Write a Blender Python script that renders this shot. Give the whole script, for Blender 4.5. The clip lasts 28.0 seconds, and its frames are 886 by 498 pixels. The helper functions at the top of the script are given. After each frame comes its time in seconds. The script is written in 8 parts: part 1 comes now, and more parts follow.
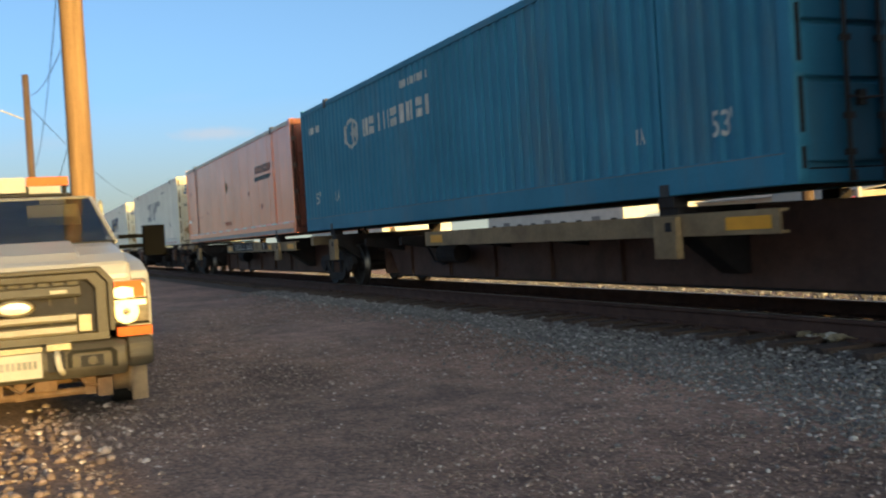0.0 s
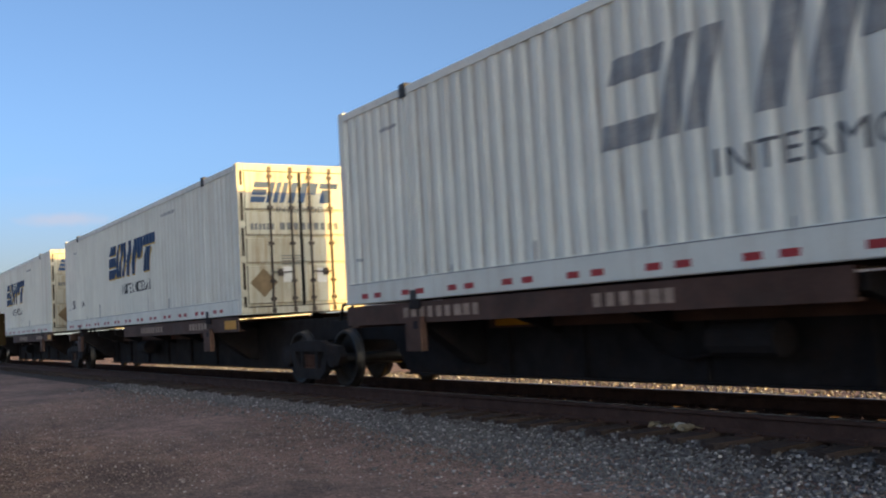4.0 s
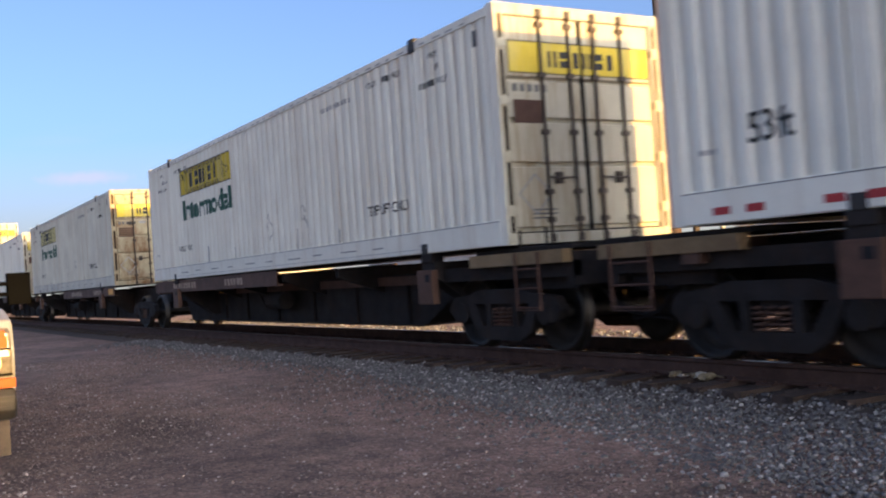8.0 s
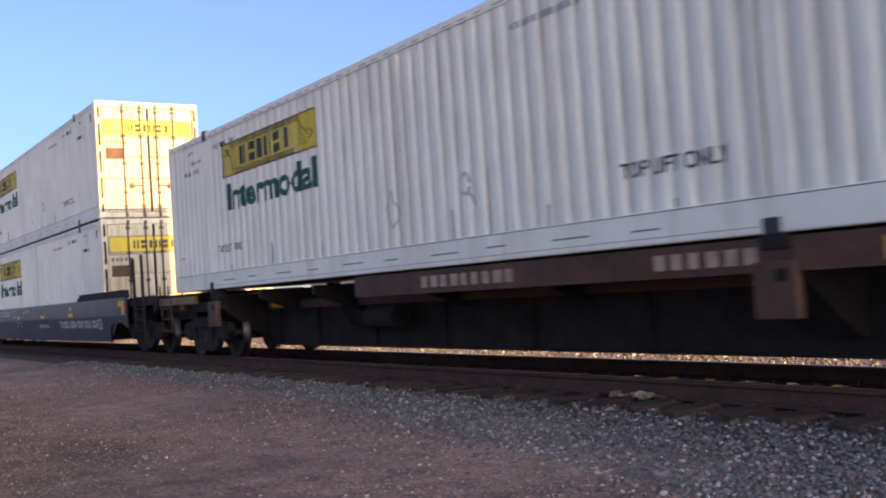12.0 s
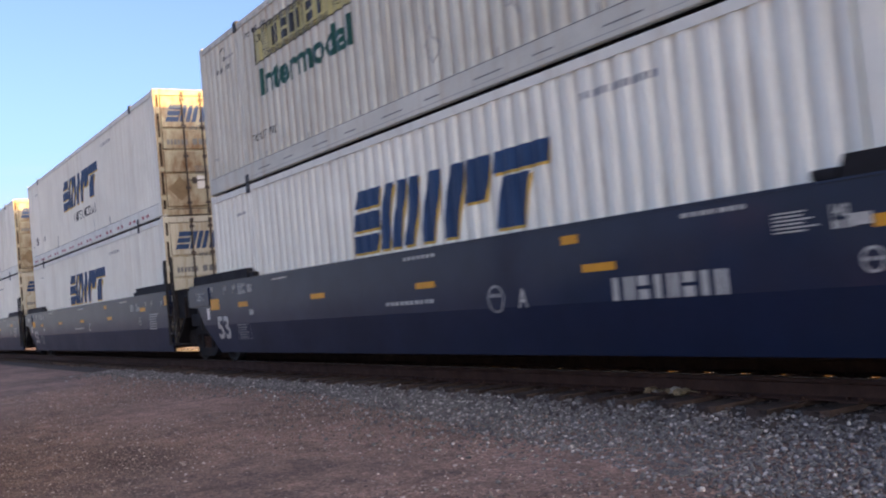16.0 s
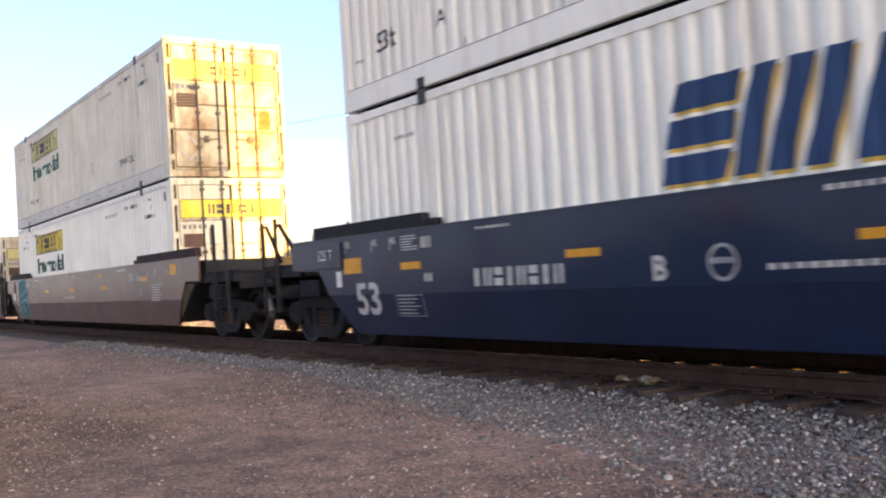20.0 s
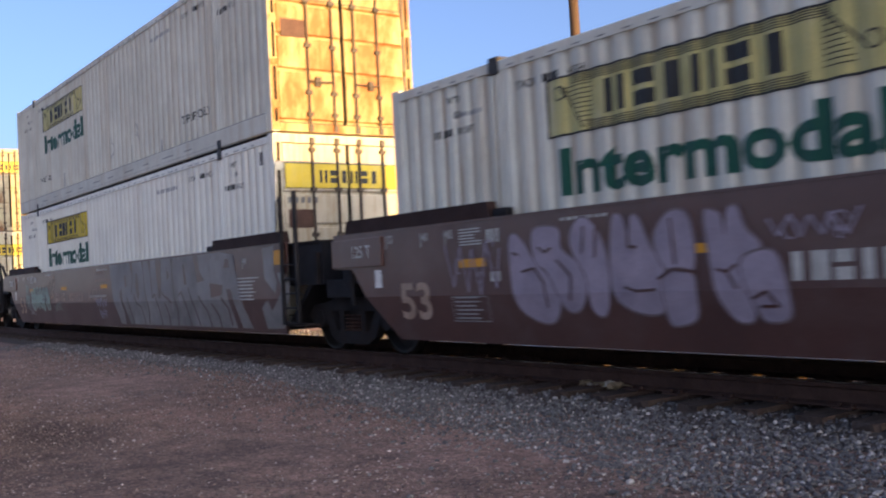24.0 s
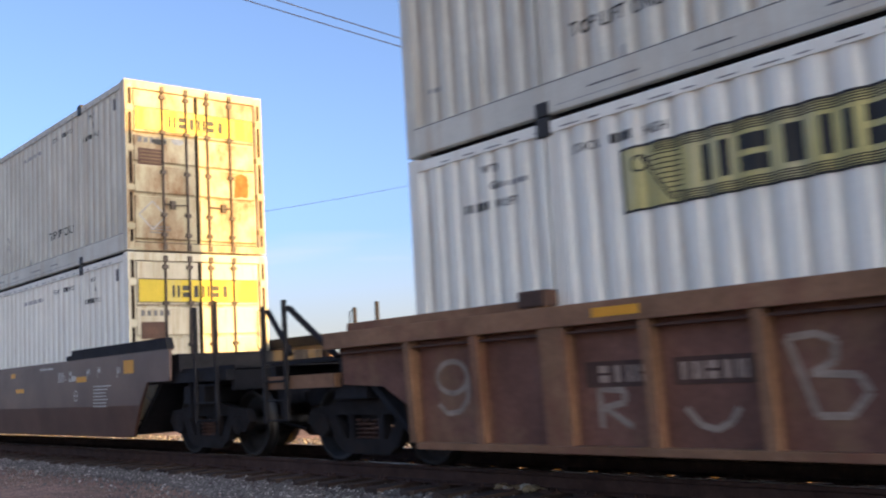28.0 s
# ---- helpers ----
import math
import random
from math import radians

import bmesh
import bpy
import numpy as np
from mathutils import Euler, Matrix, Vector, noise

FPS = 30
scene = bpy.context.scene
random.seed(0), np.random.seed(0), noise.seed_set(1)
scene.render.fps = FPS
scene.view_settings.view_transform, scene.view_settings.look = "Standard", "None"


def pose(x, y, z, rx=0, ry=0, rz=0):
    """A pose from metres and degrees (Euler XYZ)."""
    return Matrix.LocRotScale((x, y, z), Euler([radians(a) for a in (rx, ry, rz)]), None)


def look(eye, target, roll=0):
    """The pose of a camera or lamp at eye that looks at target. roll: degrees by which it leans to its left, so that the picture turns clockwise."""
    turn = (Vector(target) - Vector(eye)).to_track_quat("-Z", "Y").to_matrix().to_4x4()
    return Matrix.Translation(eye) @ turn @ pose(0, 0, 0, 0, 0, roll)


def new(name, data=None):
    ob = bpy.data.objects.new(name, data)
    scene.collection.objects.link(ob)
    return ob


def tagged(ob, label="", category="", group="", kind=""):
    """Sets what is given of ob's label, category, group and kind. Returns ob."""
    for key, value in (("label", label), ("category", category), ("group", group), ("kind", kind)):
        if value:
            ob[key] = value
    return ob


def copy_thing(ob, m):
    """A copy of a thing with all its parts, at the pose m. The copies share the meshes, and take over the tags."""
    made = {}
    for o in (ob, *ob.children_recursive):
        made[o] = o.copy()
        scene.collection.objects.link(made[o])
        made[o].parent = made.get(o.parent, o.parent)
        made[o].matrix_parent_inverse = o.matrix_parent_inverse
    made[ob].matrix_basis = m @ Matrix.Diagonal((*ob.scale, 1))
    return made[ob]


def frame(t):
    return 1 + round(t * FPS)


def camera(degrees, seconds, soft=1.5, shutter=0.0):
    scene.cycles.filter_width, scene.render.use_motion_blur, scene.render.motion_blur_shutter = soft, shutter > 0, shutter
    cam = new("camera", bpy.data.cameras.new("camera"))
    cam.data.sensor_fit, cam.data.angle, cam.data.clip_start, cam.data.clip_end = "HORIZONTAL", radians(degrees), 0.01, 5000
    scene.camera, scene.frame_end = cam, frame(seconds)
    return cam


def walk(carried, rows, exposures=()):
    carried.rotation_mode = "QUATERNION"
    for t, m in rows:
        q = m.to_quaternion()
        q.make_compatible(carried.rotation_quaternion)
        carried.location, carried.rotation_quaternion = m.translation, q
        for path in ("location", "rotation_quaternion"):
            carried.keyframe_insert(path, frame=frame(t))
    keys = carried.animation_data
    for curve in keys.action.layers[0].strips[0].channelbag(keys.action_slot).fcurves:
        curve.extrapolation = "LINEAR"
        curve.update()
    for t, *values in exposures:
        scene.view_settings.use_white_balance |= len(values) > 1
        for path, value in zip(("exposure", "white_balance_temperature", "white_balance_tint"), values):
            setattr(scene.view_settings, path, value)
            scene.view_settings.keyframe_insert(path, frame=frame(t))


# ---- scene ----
cam = camera(48.98, 28.0, soft=2.0, shutter=0.22)
EYE = (0.0, 0.0, 1.31)
# seconds, yaw, pitch, roll of the hand-held camera
TURNS = [
    (0.0, 66.17, -0.89, 3.54),
    (0.5, 59.87, -1.39, 3.14),
    (1.0, 58.53, 0.57, 3.07),
    (1.5, 57.17, 2.95, 2.87),
    (2.0, 56.98, 3.06, 2.83),
    (2.5, 58.06, 2.89, 3.52),
    (3.0, 58.86, 3.76, 3.66),
    (3.5, 58.09, 4.24, 3.28),
    (5.5, 58.04, 2.72, 3.51),
    (6.0, 58.35, 2.44, 3.59),
    (6.5, 58.38, 1.76, 3.42),
    (7.0, 58.68, 1.10, 3.72),
    (7.5, 59.42, 1.00, 4.01),
    (8.0, 59.14, 1.32, 3.96),
    (8.5, 58.74, 2.46, 3.71),
    (9.0, 58.62, 2.79, 4.31),
    (9.5, 58.73, 2.47, 4.17),
    (10.0, 57.89, 2.34, 3.72),
    (10.5, 56.98, 3.07, 3.85),
    (11.0, 56.37, 3.29, 4.10),
    (11.5, 56.04, 2.71, 4.00),
    (13.5, 55.44, 1.91, 3.70),
    (14.0, 55.88, 2.61, 3.73),
    (14.5, 56.18, 3.12, 3.67),
    (14.7, 56.18, 3.31, 3.34),
    (15.0, 56.58, 3.07, 4.02),
    (15.2, 56.75, 3.22, 3.95),
    (15.5, 57.07, 2.94, 4.75),
    (16.0, 57.56, 2.46, 5.32),
    (16.5, 57.72, 2.17, 5.23),
    (17.0, 56.96, 2.19, 4.88),
    (17.5, 55.87, 1.74, 4.43),
    (18.0, 55.26, 1.79, 3.53),
    (18.5, 54.85, 1.79, 3.18),
    (19.0, 55.27, 1.21, 3.42),
    (19.5, 55.50, 0.73, 3.51),
    (20.0, 56.15, 1.31, 3.41),
    (20.5, 56.54, 2.20, 3.36),
    (22.5, 54.76, 2.34, 3.22),
    (23.0, 55.42, 2.16, 3.11),
    (23.5, 55.27, 2.27, 2.87),
    (24.0, 54.12, 1.43, 2.92),
    (24.5, 53.58, 1.02, 3.32),
    (25.0, 53.89, 1.49, 3.36),
    (25.5, 54.12, 2.02, 3.24),
    (26.0, 54.83, 2.45, 3.24),
    (26.5, 54.94, 2.68, 3.88),
    (27.0, 52.47, 3.63, 3.68),
    (27.5, 50.27, 5.35, 3.38),
    (28.0, 49.07, 7.14, 3.37),
]
# seconds, exposure, white point and tint as the camera adapts
ADAPT = [
    (0.0, 1.50, 6100, -9),
    (0.5, 2.04, 6200, -8),
    (1.0, 2.62, 6200, -4),
    (2.0, 1.88, 6300, 9),
    (3.0, 1.38, 6100, 5),
    (6.0, 1.62, 5950, -2),
    (7.0, 1.87, 5950, 6),
    (8.0, 1.67, 5950, 10),
    (9.0, 1.66, 5700, 3),
    (10.0, 1.38, 5750, -3),
    (11.0, 1.76, 5950, 12),
    (13.5, 1.93, 6150, 16),
    (14.0, 2.03, 6350, 17),
    (14.6, 1.80, 6250, 18),
    (15.0, 1.59, 5850, 0),
    (16.0, 2.02, 6200, 15),
    (17.0, 2.32, 6350, 9),
    (18.0, 2.66, 6550, 8),
    (19.0, 2.65, 6850, 13),
    (20.0, 2.67, 6950, 13),
    (20.5, 2.58, 7350, 17),
    (22.5, 1.81, 5800, 23),
    (23.0, 1.72, 5250, 14),
    (24.0, 1.76, 6000, 14),
    (24.4, 1.95, 6250, 12),
    (25.0, 2.49, 6600, 12),
    (25.5, 2.33, 6300, 13),
    (26.0, 2.06, 5950, 8),
    (26.4, 1.45, 5350, -4),
    (26.7, 1.78, 5700, 10),
    (27.0, 2.08, 6350, 13),
    (27.5, 2.03, 6400, 10),
    (28.0, 1.98, 6100, 10),
]
walk(cam, [(t, pose(*EYE, 90 + pitch, roll, yaw)) for t, yaw, pitch, roll in TURNS], exposures=ADAPT)

# ---------------------------------------------------------------- light
SUN_FROM = Vector((1.0, 0.172, 0.118)).normalized()
world = bpy.data.worlds.new("evening_sky")
scene.world = world
world.use_nodes = True
wn = world.node_tree
sky = wn.nodes.new("ShaderNodeTexSky")
sky.sky_type, sky.sun_disc = "NISHITA", False
sky.sun_elevation = math.asin(SUN_FROM.z)
sky.sun_rotation = math.atan2(SUN_FROM.x, SUN_FROM.y)
sky.altitude, sky.air_density, sky.dust_density, sky.ozone_density = 0.0, 0.36, 4.4, 1.0
# thin evening clouds low in the sky
w_tc = wn.nodes.new("ShaderNodeTexCoord")
w_st = wn.nodes.new("ShaderNodeVectorMath")
w_st.operation = "MULTIPLY"
w_st.inputs[1].default_value = (3.2, 3.2, 24.0)
wn.links.new(w_tc.outputs["Generated"], w_st.inputs[0])
w_no = wn.nodes.new("ShaderNodeTexNoise")
w_no.inputs["Scale"].default_value, w_no.inputs["Detail"].default_value = 1.0, 5
wn.links.new(w_st.outputs[0], w_no.inputs["Vector"])
w_cr = wn.nodes.new("ShaderNodeMapRange")
w_cr.inputs["From Min"].default_value, w_cr.inputs["From Max"].default_value = 0.60, 0.74
wn.links.new(w_no.outputs["Fac"], w_cr.inputs["Value"])
w_se = wn.nodes.new("ShaderNodeSeparateXYZ")
wn.links.new(w_tc.outputs["Generated"], w_se.inputs[0])
w_lo = wn.nodes.new("ShaderNodeMapRange")
w_lo.inputs["From Min"].default_value, w_lo.inputs["From Max"].default_value = 0.17, 0.03
w_lo.inputs["To Max"].default_value = 0.75
wn.links.new(w_se.outputs["Z"], w_lo.inputs["Value"])
w_fa = wn.nodes.new("ShaderNodeMath")
w_fa.operation = "MULTIPLY"
wn.links.new(w_cr.outputs[0], w_fa.inputs[0])
wn.links.new(w_lo.outputs[0], w_fa.inputs[1])
# one small flat cloud over the far end of the line
w_dot = wn.nodes.new("ShaderNodeVectorMath")
w_dot.operation = "SUBTRACT"
w_dot.inputs[1].default_value = (-math.sin(radians(79.1)) * math.cos(radians(6.5)), math.cos(radians(79.1)) * math.cos(radians(6.5)), math.sin(radians(6.5)))
wn.links.new(w_tc.outputs["Generated"], w_dot.inputs[0])
w_sq = wn.nodes.new("ShaderNodeVectorMath")
w_sq.operation = "MULTIPLY"
w_sq.inputs[1].default_value = (22.0, 22.0, 115.0)
wn.links.new(w_dot.outputs[0], w_sq.inputs[0])
w_wob = wn.nodes.new("ShaderNodeVectorMath")
w_wob.operation = "MULTIPLY_ADD"
w_wob.inputs[1].default_value = (0.9, 0.9, 0.9)
w_cn = wn.nodes.new("ShaderNodeTexNoise")
w_cn.inputs["Scale"].default_value, w_cn.inputs["Detail"].default_value = 60.0, 4
wn.links.new(w_tc.outputs["Generated"], w_cn.inputs["Vector"])
wn.links.new(w_cn.outputs["Color"], w_wob.inputs[0])
wn.links.new(w_sq.outputs[0], w_wob.inputs[2])
w_len = wn.nodes.new("ShaderNodeVectorMath")
w_len.operation = "DISTANCE"
w_len.inputs[1].default_value = (0.45, 0.45, 0.45)
wn.links.new(w_wob.outputs[0], w_len.inputs[0])
w_one = wn.nodes.new("ShaderNodeMapRange")
w_one.inputs["From Min"].default_value, w_one.inputs["From Max"].default_value = 1.0, 0.35
w_one.inputs["To Max"].default_value = 0.55
wn.links.new(w_len.outputs["Value"], w_one.inputs["Value"])
w_max = wn.nodes.new("ShaderNodeMath")
w_max.operation = "MAXIMUM"
wn.links.new(w_one.outputs[0], w_max.inputs[0])
wn.links.new(w_fa.outputs[0], w_max.inputs[1])
w_mix = wn.nodes.new("ShaderNodeMix")
w_mix.data_type = "RGBA"
wn.links.new(w_max.outputs[0], w_mix.inputs["Factor"])
w_mix.inputs[7].default_value = (1.75, 1.55, 1.75, 1)
# pale haze that thickens towards the horizon
w_hz = wn.nodes.new("ShaderNodeMapRange")
w_hz.inputs["From Min"].default_value, w_hz.inputs["From Max"].default_value = 0.15, 0.0
w_hz.inputs["To Max"].default_value = 0.8
wn.links.new(w_se.outputs["Z"], w_hz.inputs["Value"])
w_haze = wn.nodes.new("ShaderNodeMix")
w_haze.data_type = "RGBA"
wn.links.new(w_hz.outputs[0], w_haze.inputs["Factor"])
wn.links.new(sky.outputs[0], w_haze.inputs[6])
w_haze.inputs[7].default_value = (1.75, 1.68, 1.5, 1)
wn.links.new(w_haze.outputs[2], w_mix.inputs[6])
wn.links.new(w_mix.outputs[2], wn.nodes["Background"].inputs[0])
wn.nodes["Background"].inputs[1].default_value = 0.15
sun_data = bpy.data.lights.new("sun", "SUN")
sun_data.energy, sun_data.angle, sun_data.color = 3.5, radians(0.6), (1.0, 0.54, 0.11)
sun = new("sun", sun_data)
sun.matrix_world = look(tuple(SUN_FROM * 50), (0, 0, 0))

# ---------------------------------------------------------------- materials


def mat(name, colour, rough=0.6, metal=0.0, dark=0.75, scale=3.0, stretch=(1, 1, 1), grain=40.0, bump=0.15, stain=None, stain_amount=0.0,
        stain_scale=1.2, stain_stretch=(1, 1, 1), coat=0.0, jitter=0.06, spec=0.28, stain_from=(0.5, 0.72), wander=1.0, coat_rough=0.03):
    """Paint or raw surface: broad tone change, fine grain, stains with their own colour."""
    m = bpy.data.materials.new(name)
    m.use_nodes = True
    nt = m.node_tree
    n, l = nt.nodes, nt.links
    b = n["Principled BSDF"]
    tc = n.new("ShaderNodeTexCoord")
    info = n.new("ShaderNodeObjectInfo")
    off = n.new("ShaderNodeVectorMath")
    off.operation = "MULTIPLY_ADD"
    l.new(tc.outputs["Object"], off.inputs[0])
    off.inputs[1].default_value = stretch
    sc = n.new("ShaderNodeVectorMath")
    sc.operation = "SCALE"
    sc.inputs[0].default_value = (7.3 * wander, 3.1 * wander, 5.7 * wander)
    l.new(info.outputs["Random"], sc.inputs["Scale"])
    l.new(sc.outputs[0], off.inputs[2])
    broad = n.new("ShaderNodeTexNoise")
    broad.inputs["Scale"].default_value = scale
    broad.inputs["Detail"].default_value = 5
    broad.inputs["Roughness"].default_value = 0.65
    l.new(off.outputs[0], broad.inputs["Vector"])
    fine = n.new("ShaderNodeTexNoise")
    fine.inputs["Scale"].default_value = grain
    fine.inputs["Detail"].default_value = 3
    l.new(tc.outputs["Object"], fine.inputs["Vector"])
    ramp = n.new("ShaderNodeMapRange")
    ramp.inputs["From Min"].default_value, ramp.inputs["From Max"].default_value = 0.32, 0.68
    ramp.inputs["To Min"].default_value, ramp.inputs["To Max"].default_value = dark, 1.06
    l.new(broad.outputs["Fac"], ramp.inputs["Value"])
    ramp2 = n.new("ShaderNodeMapRange")
    ramp2.inputs["From Min"].default_value, ramp2.inputs["From Max"].default_value = 0.3, 0.7
    ramp2.inputs["To Min"].default_value, ramp2.inputs["To Max"].default_value = 1 - (1 - dark) * 0.4, 1.03
    l.new(fine.outputs["Fac"], ramp2.inputs["Value"])
    jit = n.new("ShaderNodeMapRange")
    jit.inputs["To Min"].default_value, jit.inputs["To Max"].default_value = 1 - jitter, 1 + jitter * 0.5
    l.new(info.outputs["Random"], jit.inputs["Value"])
    m1 = n.new("ShaderNodeMath")
    m1.operation = "MULTIPLY"
    l.new(ramp.outputs[0], m1.inputs[0])
    l.new(ramp2.outputs[0], m1.inputs[1])
    m2 = n.new("ShaderNodeMath")
    m2.operation = "MULTIPLY"
    l.new(m1.outputs[0], m2.inputs[0])
    l.new(jit.outputs[0], m2.inputs[1])
    mul = n.new("ShaderNodeVectorMath")
    mul.operation = "SCALE"
    mul.inputs[0].default_value = colour
    l.new(m2.outputs[0], mul.inputs["Scale"])
    out = mul.outputs[0]
    if stain:
        st_off = n.new("ShaderNodeVectorMath")
        st_off.operation = "MULTIPLY_ADD"
        l.new(tc.outputs["Object"], st_off.inputs[0])
        st_off.inputs[1].default_value = stain_stretch
        l.new(sc.outputs[0], st_off.inputs[2])
        sn = n.new("ShaderNodeTexNoise")
        sn.inputs["Scale"].default_value, sn.inputs["Detail"].default_value, sn.inputs["Roughness"].default_value = stain_scale, 6, 0.7
        l.new(st_off.outputs[0], sn.inputs["Vector"])
        sr = n.new("ShaderNodeMapRange")
        sr.inputs["From Min"].default_value, sr.inputs["From Max"].default_value = stain_from
        sr.inputs["To Max"].default_value = stain_amount
        l.new(sn.outputs["Fac"], sr.inputs["Value"])
        mix = n.new("ShaderNodeMix")
        mix.data_type = "RGBA"
        l.new(sr.outputs[0], mix.inputs["Factor"])
        l.new(out, mix.inputs[6])
        mix.inputs[7].default_value = (*stain, 1)
        out = mix.outputs[2]
    l.new(out, b.inputs["Base Color"])
    rr = n.new("ShaderNodeMapRange")
    rr.inputs["To Min"].default_value, rr.inputs["To Max"].default_value = min(1, rough + 0.12), max(0.05, rough - 0.1)
    l.new(broad.outputs["Fac"], rr.inputs["Value"])
    l.new(rr.outputs[0], b.inputs["Roughness"])
    b.inputs["Metallic"].default_value = metal
    b.inputs["Coat Weight"].default_value = coat
    b.inputs["Coat Roughness"].default_value = coat_rough
    b.inputs["Specular IOR Level"].default_value = 0.5 if metal else spec
    if bump:
        bp = n.new("ShaderNodeBump")
        bp.inputs["Strength"].default_value, bp.inputs["Distance"].default_value = bump, 0.01
        l.new(fine.outputs["Fac"], bp.inputs["Height"])
        l.new(bp.outputs[0], b.inputs["Normal"])
    return m


M = {}
M["white"] = mat("white_container_paint", (0.87, 0.86, 0.77), 0.65, spec=0.12, dark=0.92, scale=0.8, grain=60, bump=0.04, stain=(0.50, 0.42, 0.31), stain_amount=0.42,
                 stain_scale=1.6, stain_stretch=(2.3, 1.2, 0.12))
# for recessed folds: tan drips, over a base darkened to paint in fold shade
M["white_streaked"] = mat("white_paint_with_tan_drips_and_fold_shade", (0.80, 0.77, 0.65), 0.65, spec=0.12, dark=0.9, scale=0.8, grain=60, bump=0.04, stain=(0.50, 0.38, 0.24), stain_amount=0.75,
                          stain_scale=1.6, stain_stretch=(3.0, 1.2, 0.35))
M["cream_streaked"] = mat("aged_paint_with_tan_drips_and_fold_shade", (0.62, 0.57, 0.45), 0.7, spec=0.12, dark=0.85, scale=0.9, grain=60, bump=0.04, stain=(0.42, 0.28, 0.15), stain_amount=0.9,
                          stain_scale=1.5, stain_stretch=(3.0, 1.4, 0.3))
M["cream"] = mat("aged_white_paint", (0.70, 0.695, 0.61), 0.7, spec=0.12, dark=0.82, scale=0.9, grain=60, bump=0.04, stain=(0.50, 0.41, 0.29), stain_amount=0.7,
                 stain_scale=1.5, stain_stretch=(2.6, 1.4, 0.10))
M["door_white"] = mat("door_paint", (0.53, 0.495, 0.385), 0.5, dark=0.85, scale=1.2, grain=50, bump=0.05, stain=(0.264, 0.158, 0.053), stain_amount=0.75, stain_from=(0.52, 0.72),
                      stain_scale=1.5, stain_stretch=(1, 2.6, 0.22), wander=0.06, jitter=0.03)
M["door_aged"] = mat("smoke_stained_door_paint", (0.46, 0.405, 0.275), 0.6, dark=0.75, scale=1.2, grain=50, bump=0.08, stain=(0.16, 0.072, 0.022),
                     stain_amount=0.95, stain_from=(0.50, 0.66), stain_scale=1.0, stain_stretch=(1, 1.1, 0.55), wander=0.05, jitter=0.04)
M["door_oxide"] = mat("red_oxide_door_paint", (0.172, 0.050, 0.028), 0.6, dark=0.7, scale=1.2, bump=0.05, stain=(0.066, 0.026, 0.020), stain_amount=0.6, stain_stretch=(1, 1.2, 0.4))
M["door_rusty"] = mat("rust_streaked_door_paint", (0.475, 0.396, 0.178), 0.6, dark=0.8, scale=1.2, grain=50, bump=0.08, stain=(0.290, 0.099, 0.017),
                      stain_amount=0.95, stain_from=(0.44, 0.62), stain_scale=1.1, stain_stretch=(1, 1.4, 0.5), wander=0.06, jitter=0.03)
M["blue"] = mat("blue_container_paint", (0.046, 0.196, 0.310), 0.6, dark=0.8, scale=0.7, bump=0.04, stain=(0.10, 0.13, 0.15), stain_amount=0.5,
                stain_scale=1.4, stain_stretch=(1, 1, 0.2))
M["teal"] = mat("dark_teal_container_paint", (0.02, 0.06, 0.075), 0.5, dark=0.7, scale=0.7)
M["orange"] = mat("faded_orange_container_paint", (0.80, 0.175, 0.042), 0.4, coat=0.5, coat_rough=0.16, dark=0.86, scale=0.8, bump=0.04, stain=(0.52, 0.17, 0.10), stain_amount=0.45, spec=0.55,
                  stain_scale=1.3, stain_stretch=(1, 1, 0.3))
M["steel_dark"] = mat("grimy_dark_steel", (0.034, 0.030, 0.030), 0.85, 0.0, spec=0.15, dark=0.6, scale=2.5, grain=30, bump=0.3, stain=(0.042, 0.025, 0.017),
                      stain_amount=0.6, stain_scale=2.2)
M["steel_brown"] = mat("weathered_brown_steel", (0.115, 0.062, 0.045), 0.7, dark=0.65, scale=1.8, grain=25, bump=0.25, stain=(0.05, 0.038, 0.03),
                       stain_amount=0.7, stain_scale=1.5)
M["tan_steel"] = mat("faded_yellow_tan_car_paint", (0.27, 0.187, 0.098), 0.65, dark=0.65, scale=1.6, grain=25, bump=0.2, stain=(0.12, 0.075, 0.045),
                     stain_amount=0.8, stain_scale=1.4)
M["rod"] = mat("dark_lock_rod_steel", (0.075, 0.056, 0.044), 0.55, 0.3, dark=0.6, scale=6)
# near-black brown that paints the shade inside the corner post slots
M["slot"] = mat("dark_slot_shade", (0.030, 0.020, 0.015), 0.9, dark=0.6, spec=0.05)
M["rust_patch"] = mat("orange_rust_patch", (0.34, 0.135, 0.030), 0.8, dark=0.5, scale=6, bump=0.3)
M["casting"] = mat("dark_corner_casting", (0.045, 0.043, 0.042), 0.6, dark=0.7)
M["wheel"] = mat("wheel_steel", (0.035, 0.029, 0.025), 0.6, 0.3, dark=0.6, scale=4)
M["tread"] = mat("polished_wheel_tread", (0.13, 0.118, 0.105), 0.42, 1.0, dark=0.7)
M["rail_head"] = mat("polished_rail_head", (0.36, 0.32, 0.29), 0.38, 1.0, dark=0.85, scale=4, stretch=(0.1, 4, 1))
M["rail_web"] = mat("rusty_rail_web", (0.092, 0.052, 0.041), 0.9, dark=0.65, scale=5)
M["tie"] = mat("creosoted_tie_wood", (0.085, 0.060, 0.049), 0.9, dark=0.55, scale=3, stretch=(6, 0.6, 6), grain=50, bump=0.6)
M["ballast_bed"] = mat("ballast_bed", (0.105, 0.082, 0.070), 0.95, dark=0.5, scale=14, grain=45, bump=1.0)
M["mark_navy"] = mat("navy_lettering", (0.018, 0.053, 0.138), 0.5, dark=0.75, scale=2)
